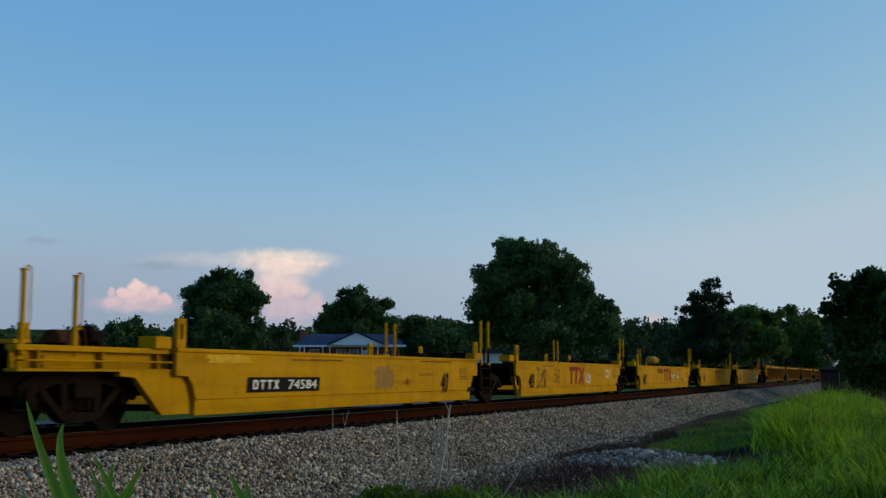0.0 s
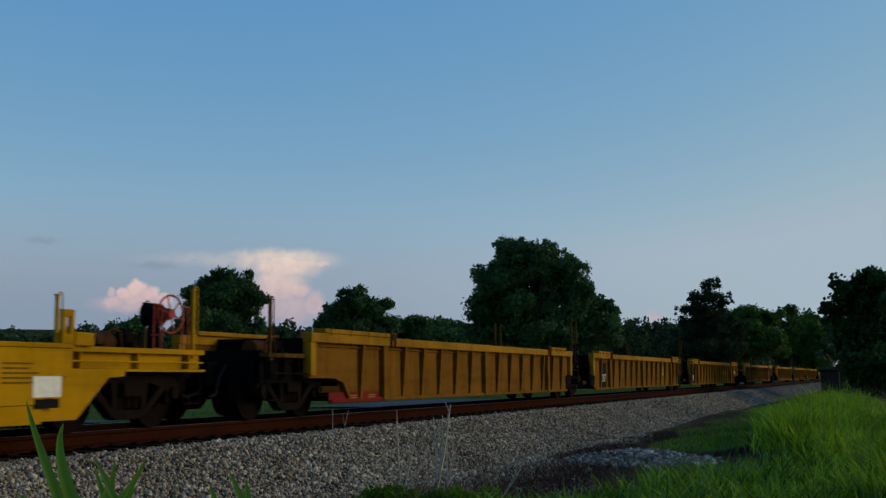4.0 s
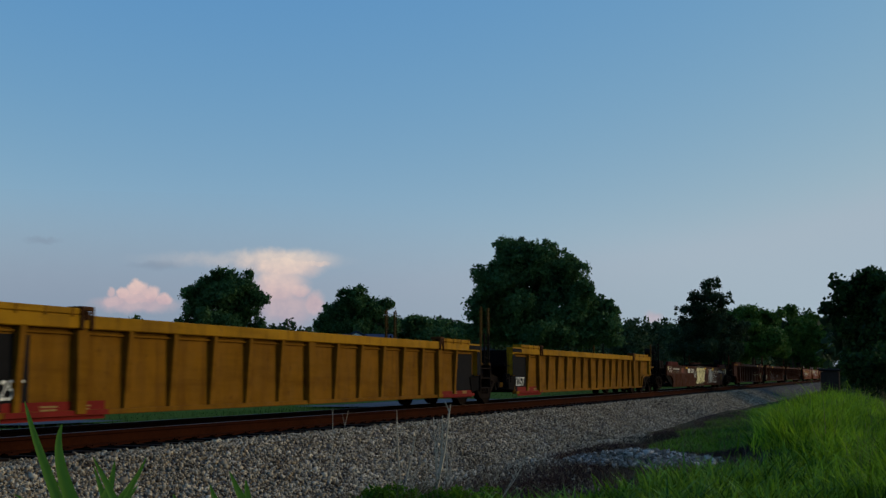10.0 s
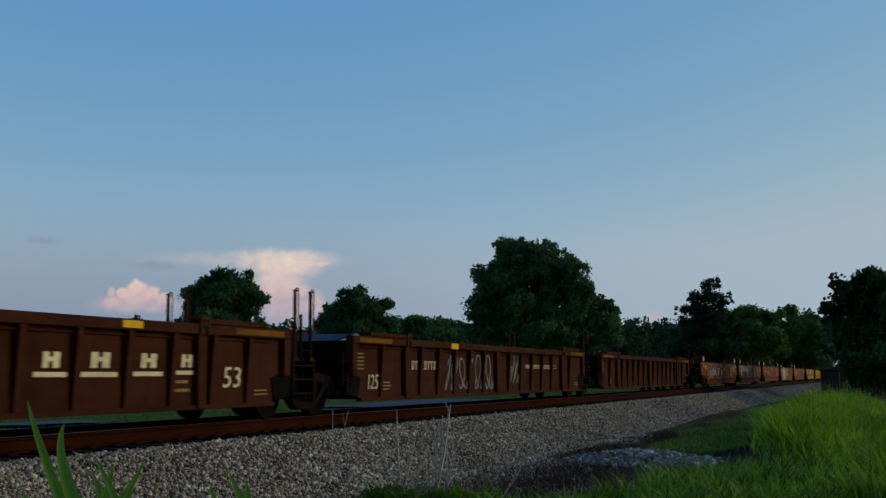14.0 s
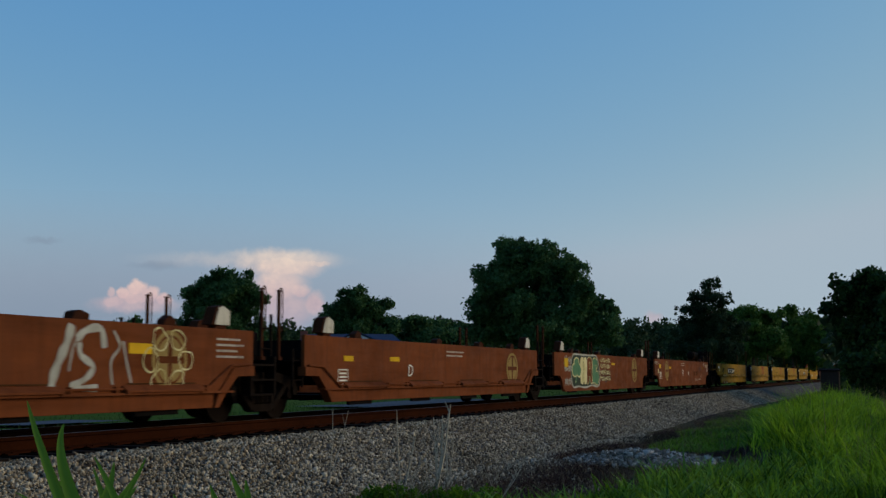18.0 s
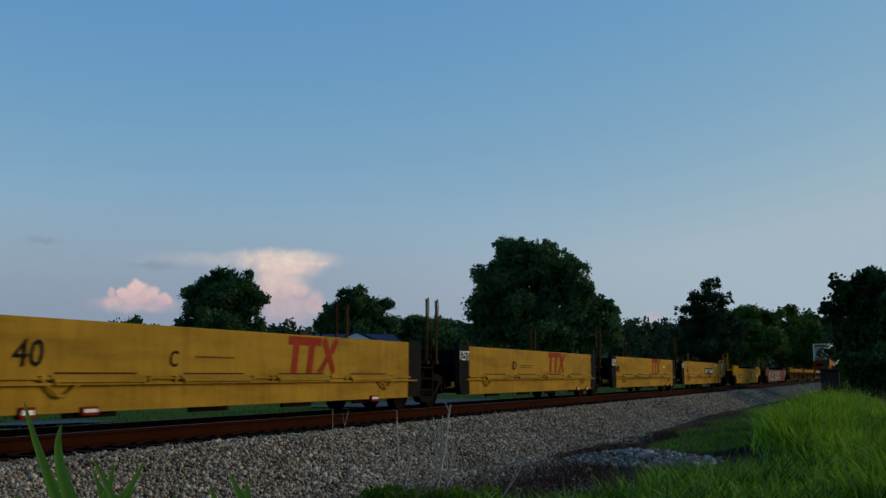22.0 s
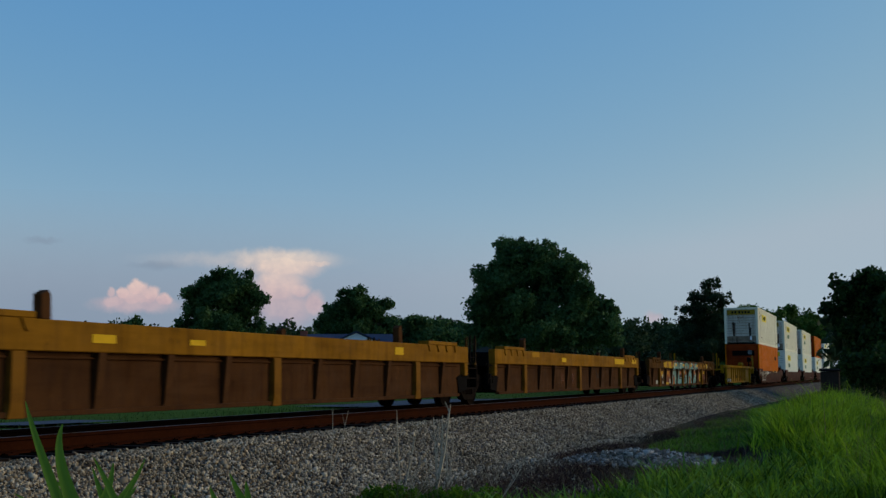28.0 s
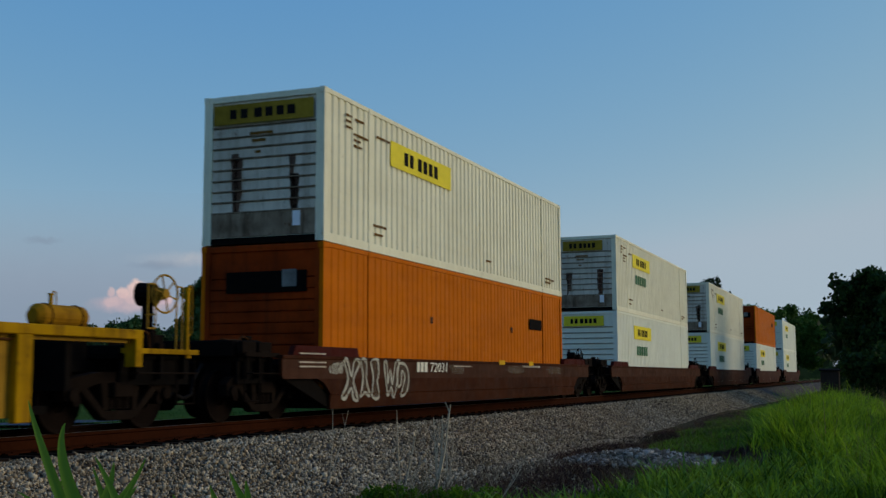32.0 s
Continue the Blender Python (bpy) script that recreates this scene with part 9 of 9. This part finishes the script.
line("Y1", curve([(-6.0, 0.30), (-5.95, 0.52), (-5.6, 0.56), (-5.3, 0.48), (-5.25, 0.30)], 5), 0.05, M["gwhite"], 0.004)
label_patch("Y1", 5.60, 6.11, 0.56, 0.80, M["letter"])
blotch("M1", -6.9, -2.5, 0.34, 1.0, M["gfaint"], 0.003, 44)
blotch("M1", -1.6, 2.6, 0.34, 1.0, M["gfaint"], 0.003, 45)
throw_up("M1", -6.84, -2.62, 0.30, 1.06, M["gbeige"])
throw_up("M1", -1.45, 2.44, 0.30, 1.05, M["gwhite"])
print_block("M1", 8.19, 8.94, 0.84, 1.07, 4)
label_patch("M1", 9.07, 9.26, 0.96, 1.14, M["cream"])
scrawl("M1", 7.64, 8.10, 0.59, 1.17, M["gteal"])
label_patch("R1", -7.65, -7.18, 0.50, 0.76, M["neon"], "fluorescent yellow label")
label_patch("R1", -4.47, -4.00, 1.16, 1.27, M["signyellow"], "yellow square label")
label_patch("R1", -2.31, -1.92, 1.18, 1.26, M["signyellow"], "yellow square label")
label_patch("R1", 4.98, 5.41, 1.17, 1.32, M["signyellow"], "yellow square label")
label_patch("R2", -5.70, -4.98, 1.26, 1.40, M["majorlight"], "yellow square label")
label_patch("R2", -2.55, -2.05, 1.15, 1.28, M["signyellow"], "yellow square label")
label_patch("R2", 4.65, 6.20, 1.15, 1.34, M["signyellow"], "yellow square label")
label_patch("R2", 7.60, 8.40, 1.19, 1.35, M["signyellow"], "yellow square label")
line("R2", curve([(1.95, 1.02), (2.2, 0.92), (2.4, 0.70), (2.6, 0.70), (2.8, 0.92), (3.05, 1.02)], 4), 0.05, M["ginkline"], 0.006)
for k, x0 in enumerate((-2.3, -1.75, -1.0)):
    blotch("R2", x0, x0 + 0.42, 0.42, 0.85, M["faintred"], 0.003, 41 + k)
for k, (x0, x1, z0, z1, m) in enumerate(((-3.9, -1.5, 0.28, 1.40, "gmaroon"), (-1.9, 0.4, 0.28, 1.40, "gmaroon"), (0.2, 2.4, 0.30, 1.38, "gorange"), (1.8, 4.6, 0.28, 1.40, "gmaroon"), (3.3, 4.2, 0.35, 0.98, "gochre"), (3.5, 3.9, 0.5, 0.9, "gyellow"),
                                            (-5.3, -3.8, 0.34, 1.02, "gmaroon"), (-6.9, -5.4, 0.55, 1.02, "gfaint"), (-6.3, -3.9, 1.08, 1.36, "gyellow"), (3.5, 4.5, 1.07, 1.38, "gochre"), (4.4, 5.3, 1.07, 1.34, "gochre"))):
    blotch("R3", x0, x1, z0, z1, M[m], 0.0028 + 0.0001 * k, 80 + k)
for k, (x0, x1, form) in enumerate(((-3.75, -2.25, 0), (-2.25, -0.75, 1), (-0.70, 0.75, 3), (0.85, 2.15, 2), (2.25, 3.45, 3))):
    mural_letter("R3", x0, x1, 0.29, 1.385, form, M["gteal"] if k % 2 == 0 else M["gteal2"], 20 + k)
for k, (x0, x1, z0, z1, m) in enumerate(((-6.35, -5.7, 0.70, 0.96, "gyellow"), (-5.0, -4.1, 0.66, 1.0, "gorange"), (-4.8, -4.2, 0.76, 0.94, "gyellow"), (-5.2, -4.35, 0.29, 0.44, "gyellow"), (-7.5, -7.05, 0.36, 0.54, "gwhite"), (-6.05, -5.8, 0.62, 0.80, "gwhite"),
                                            (-6.0, -5.7, 0.36, 0.48, "gwhite"), (-4.25, -3.95, 0.34, 0.60, "gwhite"), (3.6, 3.95, 0.40, 0.72, "gwhite"), (4.6, 4.9, 0.4, 0.9, "gyellow"))):
    blotch("R3", x0, x1, z0, z1, M[m], 0.0042, 100 + k)
for k, (x0, x1, z0, z1, m) in enumerate(((5.0, 5.5, 0.36, 0.9, "gyellow"), (5.5, 6.1, 0.30, 0.50, "gochre"), (5.9, 6.4, 0.80, 0.97, "gyellow"), (6.2, 6.75, 1.08, 1.36, "gyellow"), (6.55, 6.8, 1.12, 1.30, "gwhite"), (7.5, 8.1, 1.10, 1.34, "gochre"), (6.6, 7.1, 0.35, 0.75, "gochre"), (8.3, 8.7, 1.08, 1.30, "gochre"), (5.8, 6.6, 0.5, 0.8, "gmaroon"), (5.3, 6.3, 1.07, 1.36, "gochre"))):
    blotch("R3", x0, x1, z0, z1, M[m], 0.0040, 130 + k)
for k in range(5):
    tag("R3", -6.0 + 0.55 * k, -5.5 + 0.55 * k, 1.12, 1.34, M["gmaroon"] if k % 2 else M["gyellow"], 0.035)
for x0 in (-3.25, -1.20, 1.10, 2.95):
    label_patch("R3", x0, x0 + 0.42, 1.17, 1.28, M["signyellow"], "yellow square label", 0.009)
word("R3", -0.28, 0.20, 0.42, 0.66, "53", M["ginkline"])
number_panel("K1", -5.99, -3.68, 0.31, 0.56, "53222")
word("K1", -1.50, -1.03, 0.55, 0.78, "40")
company_mark("K1", 0.02, 1.20, 0.36, 0.66)
for k in range(3):
    label_patch("F1", -4.51 + 0.21 * k, -4.36 + 0.21 * k, 0.82, 1.03, M["letter"])
word("F1", -3.77, -2.78, 0.82, 1.03, "72031", M["letter"])
throw_up("F1", -8.0, -4.95, 0.30, 1.06, M["gwhite"])
tag("F1", -8.6, -8.05, 0.78, 0.98, M["gwhite"], 0.025)
for k, (x0, x1) in enumerate(((-8.6, -7.9), (-2.6, -1.6), (1.6, 3.2), (5.4, 7.0))):
    blotch("F1", x0, x1, 0.78, 1.0, M["gfaint"], 0.0028, 60 + k)
print_block("F1", -9.70, -8.69, 0.84, 1.14, 4)
label_patch("F1", 0.92, 1.38, 1.02, 1.13, M["signyellow"], "yellow square label")
label_patch("F1", 3.53, 3.90, 1.01, 1.13, M["signyellow"], "yellow square label")
print_block("F1", -2.31, -1.09, 0.91, 0.97, 1)
print_block("F1", 3.00, 4.91, 0.88, 1.01, 1)

label_patch("r2", 4.12, 4.66, 0.74, 1.10, M["dull"], "pale square patch", 0.003)
print_block("r2", 4.16, 4.62, 0.80, 1.04, 4, M["faintprint"])
for pts in ([(1.9, 1.10), (2.5, 1.06)], [(2.2, 1.08), (2.25, 0.5)], [(2.65, 1.12), (3.3, 0.55)], [(3.25, 1.10), (2.65, 0.52)]):
    line("r2", curve(pts, 6), 0.09, M["gredfaint"], 0.004)
# blackened end posts at the joints
for key, x0 in (("r2", 8.49), ("r3", -9.51), ("r5", 8.49), ("r6", -8.71), ("r6", 8.49), ("r7", -9.41)):
    patch(UNITS[key][0], x0 + 0.11, 1.03, 0.225, 0.57, M["black"], "end_paint", -1.447)
    patch(UNITS[key][0], x0 + (0.11 if x0 > 0 else 0.4) - (0.3 if x0 > 0 else 0), 1.415, 0.8, 0.10, M["black"], "end_paint", -1.457)
# ---- plants close to the camera, and line-side cabinet ----
SWAYING = []


def blade_mesh(pts, widths):
    """A long leaf along the points: two halves folded on the midrib."""
    bm = bmesh.new()
    n = len(pts)
    rows = []
    view = Vector((math.cos(YAW + 0.3), math.sin(YAW + 0.3), 0))
    for i, (p, w) in enumerate(zip(pts, widths)):
        d = (pts[min(i + 1, n - 1)] - pts[max(i - 1, 0)]).normalized()
        s = d.cross(view).normalized()
        rows.append([bm.verts.new(p - s * w * 0.5), bm.verts.new(p + view * w * 0.2), bm.verts.new(p + s * w * 0.5)])
    for a, b in zip(rows, rows[1:]):
        for k in (0, 1):
            bm.faces.new((a[k], a[k + 1], b[k + 1], b[k]))
    return bm


def reed_clump(col, dist, leaves, label, phase):
    """leaves: tip, middle and lower point as (column, row) seen from the camera at that distance, then the width."""
    x, y = at_dir(col, dist)
    z = rise(x, y)
    k = dist / 2003.0
    s = side_of(col)
    root = tagged(new("reed_grass"), label, "grass", "broad-leaved grass clumps")
    root.location = (x, y, z)
    r = random.Random(int(col))
    foot = 667 + (EYE.z - z) / k
    for n, (tip, mid, low, wd) in enumerate(leaves):
        away = Vector((math.cos(YAW), math.sin(YAW), 0)) * (0.03 * (n % 4) - 0.05)
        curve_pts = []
        for i in range(17):
            t = i / 16
            curve_pts.append([(1 - t) ** 2 * tip[q] + 2 * t * (1 - t) * (2 * mid[q] - 0.5 * tip[q] - 0.5 * low[q]) + t * t * low[q] for q in (0, 1)])
        dx = (curve_pts[-1][0] - curve_pts[-3][0]) / max(1.0, curve_pts[-1][1] - curve_pts[-3][1])
        for i in range(1, 13):
            t = i / 12
            down = (foot - low[1]) * t
            curve_pts.append([low[0] + dx * down * (1 - 0.5 * t), low[1] + down])
        pts = [s * ((c - col) * k) + away + Vector((0, 0, EYE.z + (667 - rw) * k - z)) for c, rw in curve_pts]
        widths = [0.85 * wd * k * min(1.0, 0.06 + (i / 15) ** 0.75) * (1.0 if i < 20 else 1 - 0.04 * (i - 20)) for i in range(len(pts))]
        part("leaf_blade", blade_mesh(pts, widths), M["blade"], root, smooth=True)
    SWAYING.append((root, x, y, z, phase))


reed_clump(130, 3.0, [((72, 704), (96, 780), (136, 884), 20), ((124, 742), (122, 800), (150, 884), 26), ((110, 838), (126, 850), (158, 884), 15), ((162, 800), (182, 838), (204, 884), 15), ((60, 850), (84, 866), (100, 884), 10)], "tall broad-bladed green grass close by the camera", 0.0)
reed_clump(200, 3.2, [((216, 806), (210, 845), (196, 886), 20), ((262, 802), (240, 846), (208, 886), 17), ((172, 815), (184, 850), (196, 884), 14), ((240, 850), (226, 868), (212, 884), 14), ((250, 834), (238, 862), (222, 888), 13)], "clump of broad green grass close by the camera", 1.3)
reed_clump(430, 3.2, [((417, 826), (432, 858), (446, 886), 18), ((441, 842), (444, 862), (448, 888), 16), ((378, 850), (384, 868), (394, 886), 13), ((312, 866), (316, 876), (322, 888), 10)], "few broad green grass blades close by the camera", 2.2)


def dry_weed(col, row, dist, stems, label):
    x, y = at_dir(col, dist)
    k = dist / 2003.0
    z = EYE.z + (667 - row) * k
    s = side_of(col)
    root = tagged(new("dry_weed"), label, "weed", "dead weeds beside the ballast")
    root.location = (x, y, z)
    r = random.Random(int(col) * 3)
    for dc, top, th in stems:
        bm = bmesh.new()
        p = Vector((0, 0, -0.05))
        q = s * (dc * k) + Vector((0, 0, (row - top) * k))
        m = p.lerp(q, 0.5) + s * r.uniform(-0.03, 0.03)
        tube(bm, p, m, th, th * 0.8, 6)
        tube(bm, m, q, th * 0.8, th * 0.35, 6)
        part("stem", bm, M["drystalk"], root)
        for j in range(3):
            t = r.uniform(0.45, 0.95)
            o = m.lerp(q, (t - 0.5) * 2) if t > 0.5 else p.lerp(m, t * 2)
            bm = bmesh.new()
            tube(bm, o, o + s * r.uniform(-0.14, 0.14) + Vector((0, 0, r.uniform(0.05, 0.2))), th * 0.5, th * 0.2, 5)
            part("twig", bm, M["drystalk"], root)


dry_weed(772, 856, 15.5, [(24, 716, 0.018), (10, 735, 0.014), (-6, 738, 0.011), (4, 745, 0.010)], "pale dead weed stalk standing beside the ballast")
dry_weed(790, 850, 16.2, [(2, 732, 0.008), (-10, 750, 0.006), (12, 742, 0.006), (20, 775, 0.005)], "bunch of pale dead stems beside the ballast")
dry_weed(735, 874, 14.6, [(-28, 790, 0.005), (-12, 770, 0.005), (40, 800, 0.005), (55, 828, 0.004), (-60, 812, 0.004)], "tangled dry stems at the foot of the ballast")
dry_weed(712, 872, 14.5, [(-10, 725, 0.011), (28, 745, 0.010), (-35, 800, 0.006), (30, 820, 0.005)], "thin forked dead weed beside the ballast")
dry_weed(585, 838, 14.0, [(5, 722, 0.006), (32, 725, 0.005)], "thin dead grass stalk on the ballast")
dry_weed(880, 878, 15.0, [(50, 802, 0.006), (40, 815, 0.005), (-5, 822, 0.004), (-30, 815, 0.004)], "leaning dead stalks beside the ballast")
dry_weed(640, 880, 14.0, [(-20, 800, 0.004), (15, 830, 0.004), (40, 815, 0.004)], "thin dead stalks beside the ballast")


def low_weeds():
    r = np.random.RandomState(31)
    blobs = []
    for i in range(16):
        c = 640 + 15 * i + r.uniform(-6, 6)
        d = r.uniform(13.6, 14.8)
        x, y = at_dir(c, d)
        z = EYE.z - (882 - 667 + r.uniform(-12, 10)) * d / 2003.0
        blobs.append((x, y, z, 0.16, 0.16, 0.10))
    v, f = crown(blobs, 5000, 0.022, r, 0.3)
    tagged(new("low_weeds", raw_mesh("low_weeds", v, f, M["weed"])), "low leafy green weeds beside the ballast", "weeds", kind="stuff")


low_weeds()

x, y = at_dir(1464, 68.0)
cab = tagged(new("line_cabinet"), "dark steel line-side cabinet beside the track", "cabinet")
cab.matrix_basis = pose(x, y, rise(x, y))
bm = bmesh.new()
box(bm, -0.55, 0.55, -0.5, 0.5, -0.3, 1.75)
part("body", bm, M["cabinet"], cab, bevel=0.03)
bm = bmesh.new()
prism(bm, [(-0.62, 1.76), (0.62, 1.76), (0.62, 1.82), (0, 1.92), (-0.62, 1.82)], -0.57, 0.57)
part("lid", bm, M["steel"], cab, "dark sloping lid")
for k in (-1, 1):
    bm = bmesh.new()
    box(bm, -0.57, -0.553, k * 0.24 - 0.22, k * 0.24 + 0.22, 0.0, 1.65)
    part("door", bm, M["cabinet"], cab, bevel=0.004)


# ---- travel ----
def travel(t):
    """Distance that the train has gone by t seconds, slowing slightly."""
    return 19.6 * t - 0.01875 * t * t


TIMES = [0.0, 4.0, 8.0, 12.0, 16.0, 20.0, 24.0, 28.0, 32.0]


def motions():
    for root, u in UNITS.values():
        walk(root, [(t, pose(u - travel(t), 0, 0)) for t in TIMES])
    for root, u, z in CONTAINERS:
        walk(root, [(t, pose(u - travel(t), 0, z)) for t in TIMES])
    for root, px, py, pz, ph in SWAYING:
        rows = []
        for i in range(33):
            a = 0.9 * math.sin(i * 0.9 + ph) + 0.6 * math.sin(i * 2.1 + ph * 2)
            rows.append((float(i), pose(px, py, pz, 0.5 * a, -0.8 * a, 0)))
        walk(root, rows)


motions()
